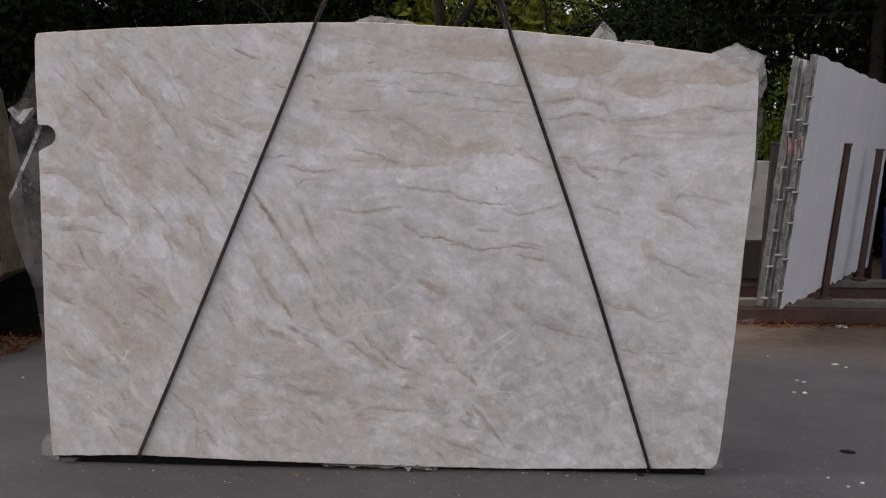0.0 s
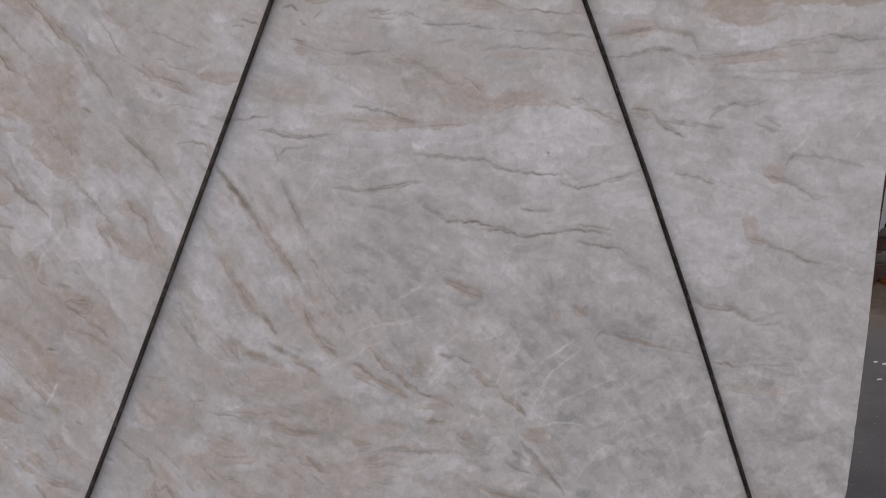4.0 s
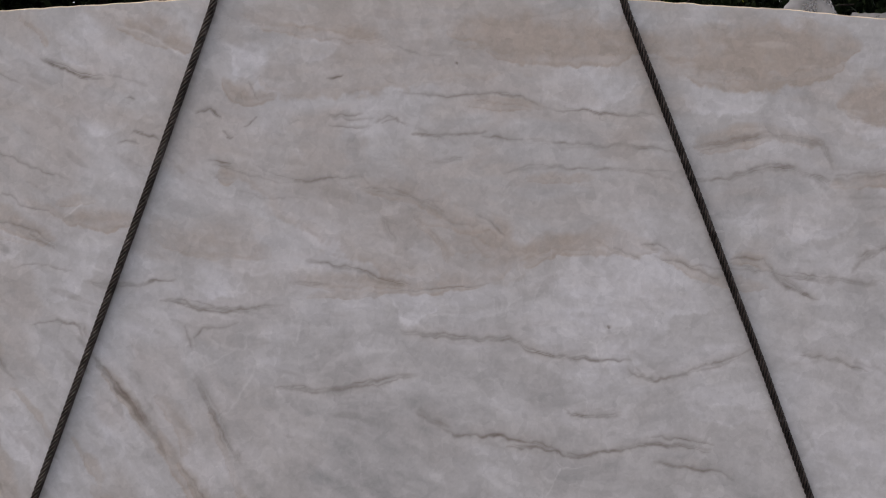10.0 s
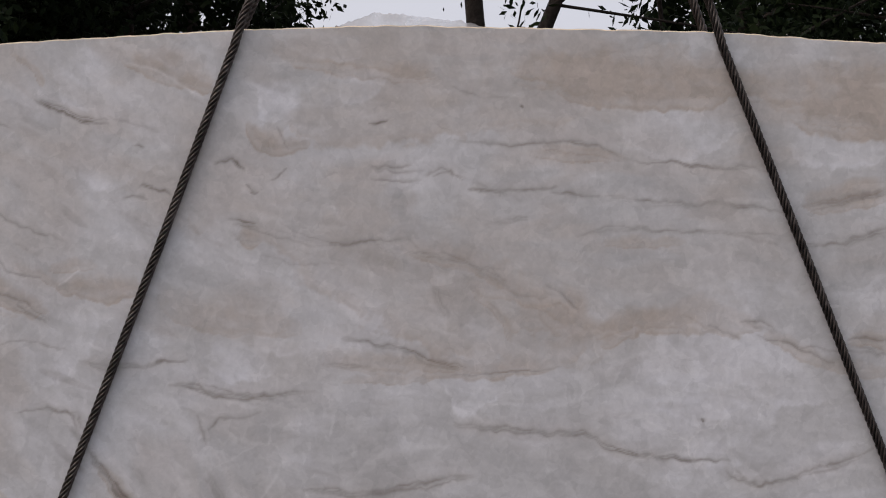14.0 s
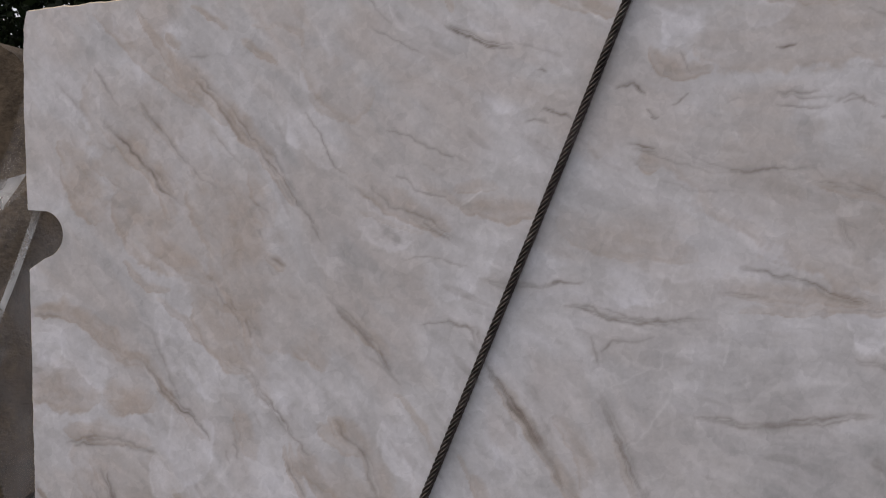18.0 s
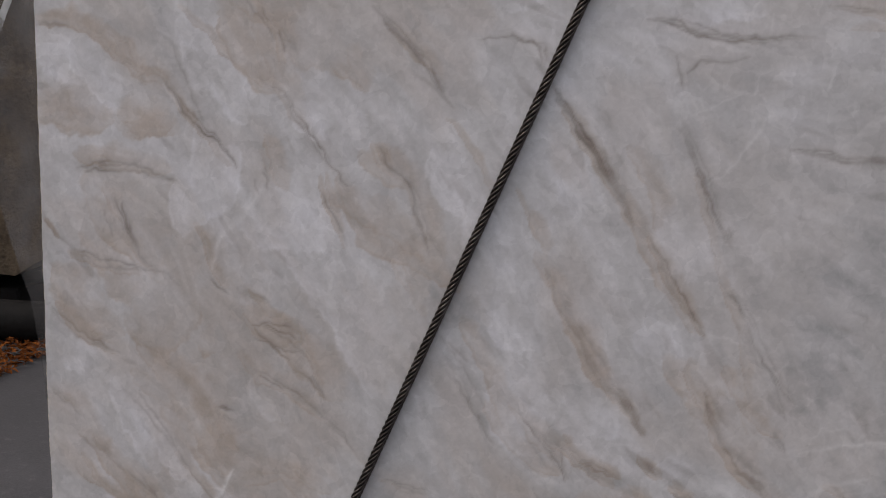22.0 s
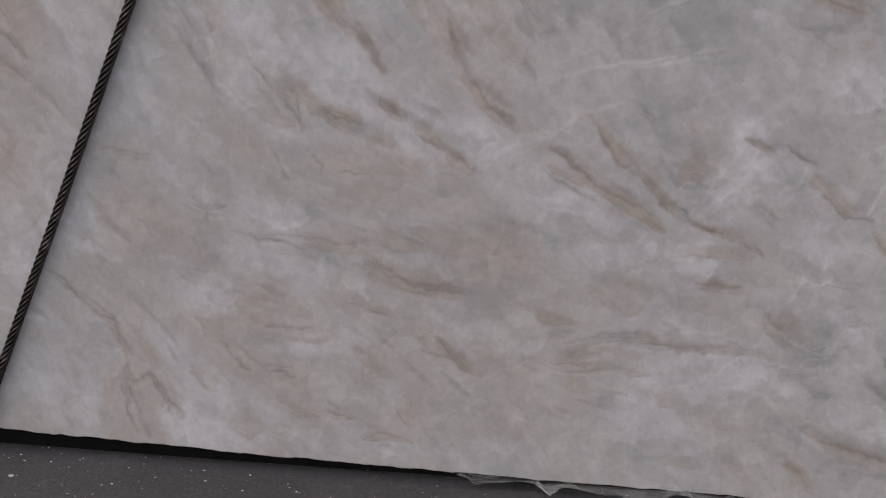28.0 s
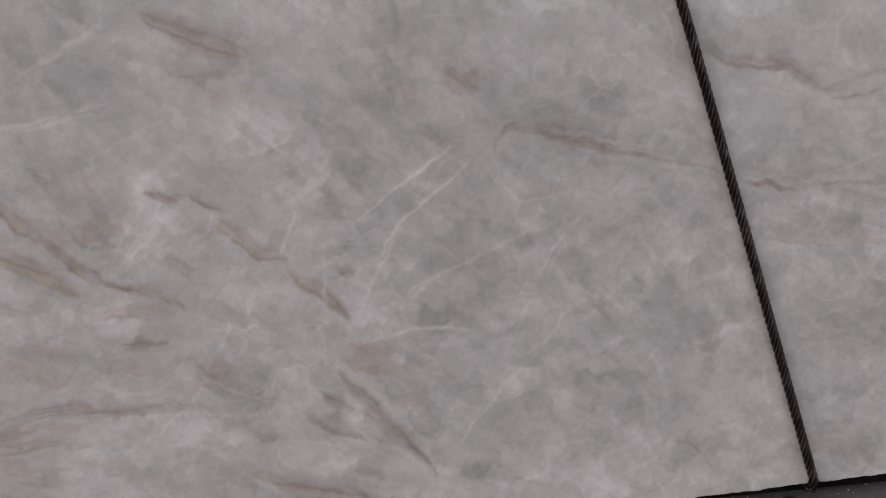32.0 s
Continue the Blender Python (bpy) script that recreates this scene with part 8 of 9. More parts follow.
    v.band(0.0169, 0.35, 0.603, 0.807, 0.628, 0.773)
    v.band(0.0116, 0.4, 0.298, 0.800, 0.315, 0.791)
    v.band(0.0083, 0.35, 0.249, 0.779, 0.274, 0.783)
    v.vein(0.0043, 0.45, 0.675, 0.687, 0.686, 0.709, 0.703, 0.717)
    v.shade(0.0121, 0.4, 0.679, 0.692, 0.690, 0.661, 0.699, 0.616)
    v.vein(0.0043, 0.45, 0.717, 0.709, 0.744, 0.704, 0.780, 0.699)
    v.shade(0.0078, 0.35, 0.781, 0.691, 0.827, 0.677, 0.901, 0.666)
    v.shade(0.0123, 0.4, 0.429, 0.512, 0.452, 0.498)
    v.shade(0.0108, 0.4, 0.804, 0.477, 0.821, 0.448)
    v.shade(0.0082, 0.4, 0.829, 0.420, 0.851, 0.390, 0.869, 0.361)
    v.vein(0.0036, 0.35, 0.834, 0.415, 0.862, 0.380)
    v.band(0.0090, 0.5, 0.440, 0.386, 0.472, 0.371, 0.500, 0.361)
    v.shade(0.0272, 0.3, 0.511, 0.331, 0.561, 0.281)
    v.pale(0.0257, 0.35, 0.132, 0.580, 0.183, 0.570, 0.218, 0.552)
    v.pale(0.0285, 0.35, 0.259, 0.699, 0.317, 0.724, 0.368, 0.733)
    v.pale(0.0209, 0.4, 0.254, 0.497, 0.290, 0.451)
    v.pale(0.0348, 0.3, 0.114, 0.445, 0.062, 0.428)
    v.pale(0.0448, 0.3, 0.060, 0.258, 0.167, 0.264)
    v.pale(0.0367, 0.3, 0.378, 0.217, 0.444, 0.195)
    v.pale(0.0365, 0.3, 0.022, 0.140, 0.149, 0.145)
    v.pale(0.0255, 0.3, -0.089, 0.530, -0.047, 0.521)
    v.crack(0.0066, 0.5, -0.234, 0.598, -0.183, 0.636, -0.133, 0.648)
    v.crack(0.0075, 0.5, 0.149, 0.662, 0.199, 0.700, 0.249, 0.742, 0.291, 0.767)
    v.crack(0.0051, 0.45, 0.089, 0.541, 0.115, 0.589, 0.141, 0.623)
    v.crack(0.0051, 0.45, 0.106, 0.527, 0.132, 0.562, 0.158, 0.579)
    v.crack(0.0041, 0.5, -0.088, 0.745, -0.031, 0.753, 0.034, 0.764)
    v.crack(0.0041, 0.4, 0.059, 0.772, 0.108, 0.784)
    v.crack(0.0053, 0.6, 0.540, 0.450, 0.566, 0.473)
    v.crack(0.0046, 0.45, 0.613, 0.199, 0.647, 0.248, 0.682, 0.287)
    v.crack(0.0045, 0.45, 0.724, 0.345, 0.750, 0.364)
    v.crack(0.0034, 0.55, 0.797, 0.785, 0.809, 0.798)


def outline():
    z = np.arange(0.09, 1.93, 0.0035)
    x = np.arange(-1.5, 1.52, 0.0035)
    ring = [(a, float(slab_low(np.array([a]))[0])) for a in x]
    zz = z[(z > 0.075) & (z < 1.9)]
    ring += list(zip(slab_right(zz), zz))
    xx = np.arange(1.60, -1.545, -0.0035)
    ring += list(zip(xx, slab_top(xx)))
    zl = np.arange(1.975, 0.075, -0.0035)
    ring += list(zip(slab_left(zl), zl))
    return ring


def make_slab():
    cell = 0.0025
    gx, gz = np.arange(-1.58, 1.68, cell), np.arange(0.03, 2.06, cell)
    X, Z = np.meshgrid(gx, gz)
    inset = 0.0026
    X = np.clip(X, slab_left(Z) + inset, slab_right(Z) - inset)
    Z = np.clip(Z, slab_low(X) + inset, slab_top(X) - inset)
    v = Veining(X, Z)
    figure_the_stone(v)
    h, w = X.shape
    verts = np.stack([X, np.zeros_like(X), Z], -1).reshape(-1, 3)
    k = np.arange(h * w).reshape(h, w)
    quads = np.stack([k[:-1, :-1], k[:-1, 1:], k[1:, 1:], k[1:, :-1]], -1).reshape(-1, 4)
    p = verts[quads]
    area = np.abs((p[:, 2, 0] - p[:, 0, 0]) * (p[:, 3, 2] - p[:, 1, 2]) - (p[:, 3, 0] - p[:, 1, 0]) * (p[:, 2, 2] - p[:, 0, 2]))
    quads = quads[area > 1e-9]
    ring = outline()
    n, base = len(ring), len(verts)
    rng = np.random.RandomState(4)
    chip = 0.0015 * rng.rand(n)
    front = []
    for i in range(n):
        (a0, b0), (a1, b1) = ring[i - 3], ring[(i + 3) % n]
        size = math.hypot(a1 - a0, b1 - b0) or 1.0
        front.append((ring[i][0] - (b1 - b0) / size * inset, 0.0004, ring[i][1] + (a1 - a0) / size * inset))
    rim = [(a, 0.003 + c, b) for (a, b), c in zip(ring, chip)]
    back = [(a + 0.001 * math.sin(i), THICK, b) for i, (a, b) in enumerate(ring)]
    verts = np.vstack([verts, front, rim, back])
    sides = []
    for i in range(n):
        j = (i + 1) % n
        for s in (0, 1):
            sides.append((base + s * n + j, base + s * n + i, base + (s + 1) * n + i, base + (s + 1) * n + j))
    mesh = bpy.data.meshes.new("stone_slab")
    mesh.from_pydata(verts.tolist(), [], quads.tolist() + sides + [tuple(base + 2 * n + i for i in range(n - 1, -1, -1))])
    mesh.materials.append(QUARTZITE)
    mesh.materials.append(LIT_EDGE)
    slot = np.zeros(len(mesh.polygons), dtype=np.int32)
    slot[len(quads):] = 1
    mesh.polygons.foreach_set("material_index", slot)
    colour = np.ones((len(verts), 4), dtype=np.float32)
    colour[:h * w, 0] = np.clip(v.dark, 0, 1).ravel()
    colour[:h * w, 1] = np.clip(v.warm * (0.88 - 0.55 * np.clip(v.paler, 0, 1)), 0, 0.75).ravel()
    colour[:h * w, 2] = np.clip(v.white, 0, 1).ravel()
    colour[:h * w, 3] = np.clip(v.light + 0.55 * v.paler - 0.55 * v.grey, 0, 1).ravel()
    mesh.attributes.new("veining", "FLOAT_COLOR", "POINT").data.foreach_set("color", colour.ravel())
    falling = np.zeros(len(verts), dtype=np.float32)
    falling[:h * w] = v.falling.ravel()
    mesh.attributes.new("falling", "FLOAT", "POINT").data.foreach_set("value", falling)
    mesh.update()
    return tagged(new("stone_slab", mesh), "large pale grey and beige veined quartzite slab hung in two wire slings", "stone slab")


make_slab()

# ---------------------------------------------------------------- wire slings
HOOK = Vector((0.215, 0.011, 3.15))
ROPE = 0.0088


def sling(foot_x, foot_z, top_x, top_z, bow=0.0):
    """A wire rope from the hook down the slab's face, under its lower edge and up its back to the hook."""
    r = ROPE
    path = [HOOK + Vector((0, -0.03, 0)), Vector((top_x, -r - 0.002, top_z + 0.02)), Vector((top_x + (foot_x - top_x) * 0.02, -r - 0.001, top_z - 0.03)), *[Vector((top_x + (foot_x - top_x) * k + bow * math.sin(math.pi * k), -r - 0.001, top_z + (foot_z - top_z) * k)) for k in (0.2, 0.4, 0.6, 0.8)], Vector((foot_x, -r - 0.001, foot_z + 0.012)),
            Vector((foot_x - 0.001, -r * 0.6, foot_z - r * 0.8)), Vector((foot_x, THICK / 2, foot_z - r - 0.004)), Vector((foot_x + 0.001, THICK + r * 0.6, foot_z - r * 0.8)), Vector((foot_x, THICK + r + 0.001, foot_z + 0.012)),
            Vector((top_x - 0.01, THICK + r + 0.002, top_z)), HOOK + Vector((-0.02, 0.03, 0))]
    places, tangents = [], []
    for a, b in zip(path, path[1:]):
        steps = max(2, int((b - a).length / 0.006))
        for i in range(steps):
            places.append(a.lerp(b, i / steps))
            tangents.append((b - a).normalized())
    holder = thing("wire_sling", tuple(HOOK), label="dark greasy stranded steel wire sling across the slab", category="wire rope", group="lifting slings")
    strands, lay = 6, 0.078
    for s in range(strands):
        verts, faces, run = [], [], 0.0
        for i, (c, t) in enumerate(zip(places, tangents)):
            if i:
                run += (c - places[i - 1]).length
            t2 = tangents[min(i + 3, len(tangents) - 1)] + tangents[max(i - 3, 0)]
            t2 = t2.normalized() if t2.length > 0.1 else t
            side = Vector((t2.z, 0, -t2.x))
            side = side.normalized() if side.length > 0.01 else Vector((1, 0, 0))
            up = t2.cross(side)
            turn = 2 * math.pi * (s / strands + run / lay)
            middle = c + (side * math.cos(turn) + up * math.sin(turn)) * ROPE * 0.66
            for q in range(5):
                ang = 2 * math.pi * q / 5 + turn
                verts.append(tuple(middle - HOOK + (side * math.cos(ang) + up * math.sin(ang)) * ROPE * 0.31))
            if i:
                o = (i - 1) * 5
                faces += [(o + q, o + (q + 1) % 5, o + 5 + (q + 1) % 5, o + 5 + q) for q in range(5)]
        from_arrays("strand", verts, faces, WIRE, holder, smooth=True)
    # the core, black so that the gaps between strands look shaded
    verts, faces = [], []
    for i, c in enumerate(places[::4]):
        for q in range(6):
            ang = q * math.pi / 3
            verts.append(tuple(c - HOOK + Vector((math.cos(ang), math.sin(ang), 0)) * ROPE * 0.42))
        if i:
            o = (i - 1) * 6
            faces += [(o + q, o + (q + 1) % 6, o + 6 + (q + 1) % 6, o + 6 + q) for q in range(6)]
    from_arrays("core", verts, faces, GROOVE_SHADE, holder, smooth=True)
    return holder


sling(-1.096, 0.073, -0.29, 2.045)
sling(1.226, 0.06, 0.555, 2.024, 0.022)


# ---------------------------------------------------------------- trees
def leaves(lists, places, size, rng, slim=0.45):
    """Small pointed leaves at the places, turned every way."""
    c = np.array([tuple(p) for p in places])
    n = len(c)
    if not n:
        return
    u, w = rng.normal(size=(n, 3)), rng.normal(size=(n, 3))
    u /= np.linalg.norm(u, axis=1)[:, None]
    w = np.cross(u, w)
    w /= np.linalg.norm(w, axis=1)[:, None]
    s = size * rng.uniform(0.6, 1.4, (n, 1))
    o = len(lists[0])
    lists[0].extend(np.stack([c - u * s, c + w * s * slim, c + u * s, c - w * s * slim], 1).reshape(-1, 3).tolist())
    lists[1].extend((o + np.arange(n * 4).reshape(-1, 4)).tolist())


def limb(bm, a, b, ra, rb, bend, rng, sides=7, steps=6):
    last = None
    a, b = Vector(a), Vector(b)
    off = Vector(rng.normal(size=3)) * bend
    for i in range(steps + 1):
        t = i / steps
        c = a.lerp(b, t) + off * math.sin(math.pi * t)
        r = ra + (rb - ra) * t
        d = (b - a).normalized()
        s = d.cross(Vector((0.3, 0.8, 0.1))).normalized()
        u = d.cross(s)
        ring = [bm.verts.new(c + (s * math.cos(2 * math.pi * q / sides) + u * math.sin(2 * math.pi * q / sides)) * r * rng.uniform(0.9, 1.1)) for q in range(sides)]
        if last:
            for q in range(sides):
                bm.faces.new((last[q], last[(q + 1) % sides], ring[(q + 1) % sides], ring[q]))
        last = ring


def tree(x, y, height, trunk, crown_low, spread, count, seed, leaf=SHADED_LEAF, size=0.06, lean=(0, 0), label="dark broadleaf tree with gaps of sky between its leaves"):
    rng = np.random.RandomState(seed)
    ob = thing("tree", (x, y, -0.02), label=label, category="tree", group="trees behind the yard")
    bm = bmesh.new()
    tip = (lean[0] * height, lean[1] * height, height * 0.8)
    limb(bm, (0, 0, 0), tip, trunk, trunk * 0.35, 0.12, rng, 9, 9)
    stem = part("trunk", bm, BARK, ob, smooth=True)
    clumps = []
    for k in range(16):
        t = rng.uniform(crown_low / height, 0.95)
        start = Vector((lean[0] * height * t, lean[1] * height * t, height * 0.8 * t))
        ang = rng.uniform(0, 2 * math.pi)
        reach = spread * rng.uniform(0.5, 1.0) * (1.1 - 0.5 * t)
        end = start + Vector((math.cos(ang) * reach, math.sin(ang) * reach, rng.uniform(-0.2, 0.6)))
        bm = bmesh.new()
        limb(bm, start, end, trunk * 0.3, trunk * 0.06, 0.18, rng, 5, 5)
        part("limb", bm, BARK, stem, smooth=True)
        for q in range(5):
            clumps.append((start.lerp(end, rng.uniform(0.35, 1.1)) + Vector(rng.normal(size=3)) * 0.25, rng.uniform(0.25, 0.6)))
    lists = ([], [])
    for c, r in clumps:
        spots = np.array(c) + rng.normal(size=(count // len(clumps), 3)) * r * 0.55
        leaves(lists, spots, size, rng)
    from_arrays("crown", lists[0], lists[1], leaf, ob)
    return ob



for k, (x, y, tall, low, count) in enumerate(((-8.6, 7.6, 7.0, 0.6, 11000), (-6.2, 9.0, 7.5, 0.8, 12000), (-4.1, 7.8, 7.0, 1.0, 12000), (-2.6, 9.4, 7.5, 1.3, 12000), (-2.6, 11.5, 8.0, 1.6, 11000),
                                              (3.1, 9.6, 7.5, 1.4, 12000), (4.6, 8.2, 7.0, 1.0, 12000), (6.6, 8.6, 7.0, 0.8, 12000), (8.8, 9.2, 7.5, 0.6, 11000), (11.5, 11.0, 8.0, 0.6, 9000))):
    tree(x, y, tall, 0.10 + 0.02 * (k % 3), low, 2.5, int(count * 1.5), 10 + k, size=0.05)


def forked_tree():
    """A slim tree close behind the slab: one upright stem, one limb that leaves it at the slab's height, sparse leaves."""
    rng = np.random.RandomState(31)
    ob = thing("tree", (0.21, 1.5, -0.02), label="slim dark forked tree with sparse leaves close behind the slab", category="tree", group="trees behind the yard")
    bm = bmesh.new()
    limb(bm, (0.03, 0, 0), (0.0, 0, 2.1), 0.034, 0.030, 0.0, rng, 9, 8)
    limb(bm, (0.0, 0, 2.1), (-0.12, 0, 4.2), 0.030, 0.016, 0.01, rng, 9, 8)
    stem = part("trunk", bm, BARK, ob, smooth=True)
    lists = ([], [])
    for a, b, ra, rb, tufts in (((0.62, 0.3, 2.1), (1.35, 0.35, 2.5), 0.008, 0.004, 40), ((0.75, 0.3, 2.2), (1.5, 0.3, 2.25), 0.006, 0.003, 34), ((0.5, 0.1, 2.9), (0.62, 0.3, 2.1), 0.010, 0.006, 6), ((0.0, 0, 2.08), (0.23, 0.02, 2.42), 0.025, 0.021, 0), ((0.23, 0.02, 2.42), (0.62, 0.06, 3.1), 0.021, 0.010, 10), ((0.20, 0.02, 2.36), (0.27, 0.05, 2.75), 0.009, 0.005, 8),
                                ((0.02, 0.0, 2.15), (0.12, 0.0, 2.40), 0.004, 0.003, 9), ((0.26, 0.02, 2.44), (0.92, 0.1, 2.62), 0.006, 0.003, 26), ((0.24, 0.02, 2.40), (0.85, 0.06, 2.30), 0.005, 0.003, 24),
                                ((0.33, 0.05, 2.55), (1.0, 0.1, 2.85), 0.008, 0.003, 22), ((0.0, 0, 3.0), (-0.42, 0.1, 3.3), 0.010, 0.004, 10), ((-0.02, 0, 2.6), (-0.16, 0.05, 2.52), 0.004, 0.002, 3), ((0.0, 0, 3.2), (0.45, 0.1, 3.7), 0.010, 0.004, 12)):
        bm = bmesh.new()
        limb(bm, a, b, ra, rb, 0.02, rng, 6, 5)
        part("limb", bm, BARK, stem, smooth=True)
        for _ in range(tufts):
            c = np.array(a) + (np.array(b) - np.array(a)) * rng.uniform(0.25, 1.1) + rng.normal(size=3) * 0.04
            leaves(lists, c + rng.normal(size=(9, 3)) * 0.035, 0.016, rng, 0.35)
    from_arrays("crown", lists[0], lists[1], SHADED_LEAF, ob)


forked_tree()
for k, (x, y) in enumerate(((-14, 16), (-9, 17), (-4.5, 18), (9.5, 17), (14, 16), (19, 15), (-19, 15))):
    tree(x, y, 9.0, 0.25, 0.4, 4.2, 9000, 50 + k, size=0.14)


def far_woods():
    """The dense dark edge of the wood behind the nearer trees, with a gap in its middle."""
    rng = np.random.RandomState(90)
    lists = ([], [])
    for x0, x1, count in ((-24, -1.6, 42000), (2.9, 24, 42000), (-1.6, 2.9, 1500)):
        p = np.stack([rng.uniform(x0, x1, count), rng.uniform(13.5, 15.5, count), rng.uniform(0, 6.0 if count > 2000 else 1.5, count)], 1)
        lumps = np.array([noise.noise(Vector(v) * 0.9) for v in p])
        leaves(lists, p[lumps > -0.08], 0.13, rng)
    tagged(from_arrays("far_woods", lists[0], lists[1], SHADED_LEAF), "dense dark foliage of the wood behind the yard", "foliage", kind="stuff")


far_woods()


def bush(x, y, z, rx, ry, rz, count, seed, leaf, size, label):
    """A rounded, broken mass of leaves on short stems."""
    rng = np.random.RandomState(seed)
    ob = thing("bush", (x, y, -0.02), label=label, category="bush", group="bushes behind the yard")
    for k in range(9):
        ang = rng.uniform(0, 2 * math.pi)
        tip = Vector((math.cos(ang) * rx * rng.uniform(0.2, 0.8), math.sin(ang) * ry * rng.uniform(0.2, 0.8), z + rz * rng.uniform(-0.3, 0.8)))
        bm = bmesh.new()
        limb(bm, (0.05 * k - 0.2, 0, 0), tip, 0.03, 0.008, 0.1, rng, 5, 5)
        part("stem", bm, BARK, ob, smooth=True)
    lists = ([], [])
    for k in range(46):
        c = Vector((rng.normal() * rx * 0.5, rng.normal() * ry * 0.4, z + rng.normal() * rz * 0.45))
        spots = np.array(c) + rng.normal(size=(count // 46, 3)) * 0.22 * max(rx, rz) * 0.8
        leaves(lists, spots[(spots[:, 2] > 0.03) & (spots[:, 2] < 4.7)], size, rng)
    from_arrays("foliage", lists[0], lists[1], leaf, ob)
    return ob


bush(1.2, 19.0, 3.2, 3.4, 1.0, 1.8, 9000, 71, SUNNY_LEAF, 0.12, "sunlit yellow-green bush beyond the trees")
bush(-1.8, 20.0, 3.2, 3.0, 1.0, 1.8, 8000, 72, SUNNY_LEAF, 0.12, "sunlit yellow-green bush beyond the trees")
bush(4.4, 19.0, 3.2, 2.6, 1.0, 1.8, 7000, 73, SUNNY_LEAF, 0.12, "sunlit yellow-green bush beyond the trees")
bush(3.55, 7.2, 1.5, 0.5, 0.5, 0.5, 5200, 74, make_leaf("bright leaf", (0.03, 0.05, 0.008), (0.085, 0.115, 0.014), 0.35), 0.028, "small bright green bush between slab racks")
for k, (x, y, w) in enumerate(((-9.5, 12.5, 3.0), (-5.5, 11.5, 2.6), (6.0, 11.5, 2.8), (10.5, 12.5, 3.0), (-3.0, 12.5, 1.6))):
    bush(x, y, 1.3, w, 0.9, 1.0, 8000, 80 + k, SHADED_LEAF, 0.09, "dense dark undergrowth under the trees")


# ---------------------------------------------------------------- rack of slabs
ALONG = Vector((0.445, 0.895, 0)).normalized()
ACROSS = Vector((-ALONG.y, ALONG.x, 0))


def rack_pose(along, across, z):
    """A place in the rack: along the slabs from their near end, towards the yard's middle, and up."""
    p = Vector((2.70, 3.83, 0)) + ALONG * along + ACROSS * across
    return p + Vector((0, 0, z))


LEAN_OUT = math.tan(radians(6.3))


def rack_slab(along, across, z, length, height, thick, seed, mat, ragged=0.03, slope=0.0, label="", group="slabs leaning in the rack"):
    """A slab on edge, leaning, with broken edges; built lying along x."""
    rng = np.random.RandomState(seed)
    n = 46
    top = [height - slope * i / n + ragged * (0.6 * rng.rand() + 0.5 * math.sin(i * 0.9 + seed)) * 0.5 for i in range(n + 1)]
    low = [ragged * 1.2 * rng.rand() for i in range(n + 1)]
    m = 30
    near = [0.006 * rng.randn() for _ in range(m + 1)]
    bm = bmesh.new()
    rows = []
    for side in (0.0, thick):
        rows.append([[bm.verts.new((length * i / n + (near[j] if i in (0, n) else 0), side + 0.002 * rng.randn() * (i in (0, n)), low[i] + (top[i] - low[i]) * j / m)) for j in range(m + 1)] for i in range(n + 1)])
    for s in (0, 1):
        for i in range(n):
            for j in range(m):
                q = (rows[s][i][j], rows[s][i + 1][j], rows[s][i + 1][j + 1], rows[s][i][j + 1])
                bm.faces.new(q if s == 0 else q[::-1])
    for i in range(n):
        for j, flip in ((0, True), (m, False)):
            q = (rows[0][i][j], rows[0][i + 1][j], rows[1][i + 1][j], rows[1][i][j])
            bm.faces.new(q[::-1] if flip else q)
    for j in range(m):
        for i, flip in ((0, False), (n, True)):
            q = (rows[0][i][j], rows[0][i][j + 1], rows[1][i][j + 1], rows[1][i][j])
            bm.faces.new(q[::-1] if flip else q)
    bmesh.ops.recalc_face_normals(bm, faces=bm.faces[:])
    ob = part("stone_slab", bm, mat)
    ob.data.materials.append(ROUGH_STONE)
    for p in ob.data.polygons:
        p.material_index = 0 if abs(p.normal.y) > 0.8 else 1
    turn = math.atan2(ALONG.y, ALONG.x)
    base = rack_pose(along, across, z)
    shear = Matrix.Rotation(radians(6.3), 4, "X")
    ob.matrix_world = Matrix.Translation(base) @ Matrix.Rotation(turn, 4, "Z") @ shear
    return tagged(ob, label, "stone slab", group)


rng = np.random.RandomState(12)
across = 0.0
for k in range(6):
    thick = 0.022 + 0.003 * (k % 2)
    face = k == 0
    rack_slab(-0.02 + 0.05 * rng.rand() if not face else 0.0, across, 0.27 + (0.02 * rng.rand() if k else 0.0), 3.7, 1.90 - (0.05 * rng.rand() if k else 0.0) - (0.03 if k > 4 else 0), thick, 200 + k, GREY_STONE, 0.028,
              0.12, "grey stone slab with broken edges leaning in a steel rack" if face else "grey stone slab with rough split edge leaning in a steel rack")
    across += thick + (0.004 if k != 2 else 0.03)


def spacer(along, across, z, seed):
    bm = box(0.03, 0.05, 0.016, bevel=0.004, wear=0.003, cuts=1)
    ob = tagged(part("foam_pad", bm, FOAM, smooth=True), "small white foam pad between slab edges", "foam pad", "foam pads on the slab edges")
    p = rack_pose(along - LEAN_OUT * 0.0, across - LEAN_OUT * (z - 0.27), z)
    ob.matrix_world = Matrix.Translation(p) @ pose(0, 0, 0, 0, 0, 63 + seed * 7 % 20)


for k, z in enumerate((0.42, 0.66, 0.93, 1.16, 1.40, 1.66, 1.86)):
    spacer(-0.02, 0.012, z, k)
    spacer(-0.03, 0.118, z - 0.06, k + 3)
    if k % 2:
        spacer(-0.02, 0.065, z + 0.03, k + 5)

RED = plain("red paint", (0.17, 0.09, 0.085), (0.27, 0.18, 0.17), 0.8, 30.0)
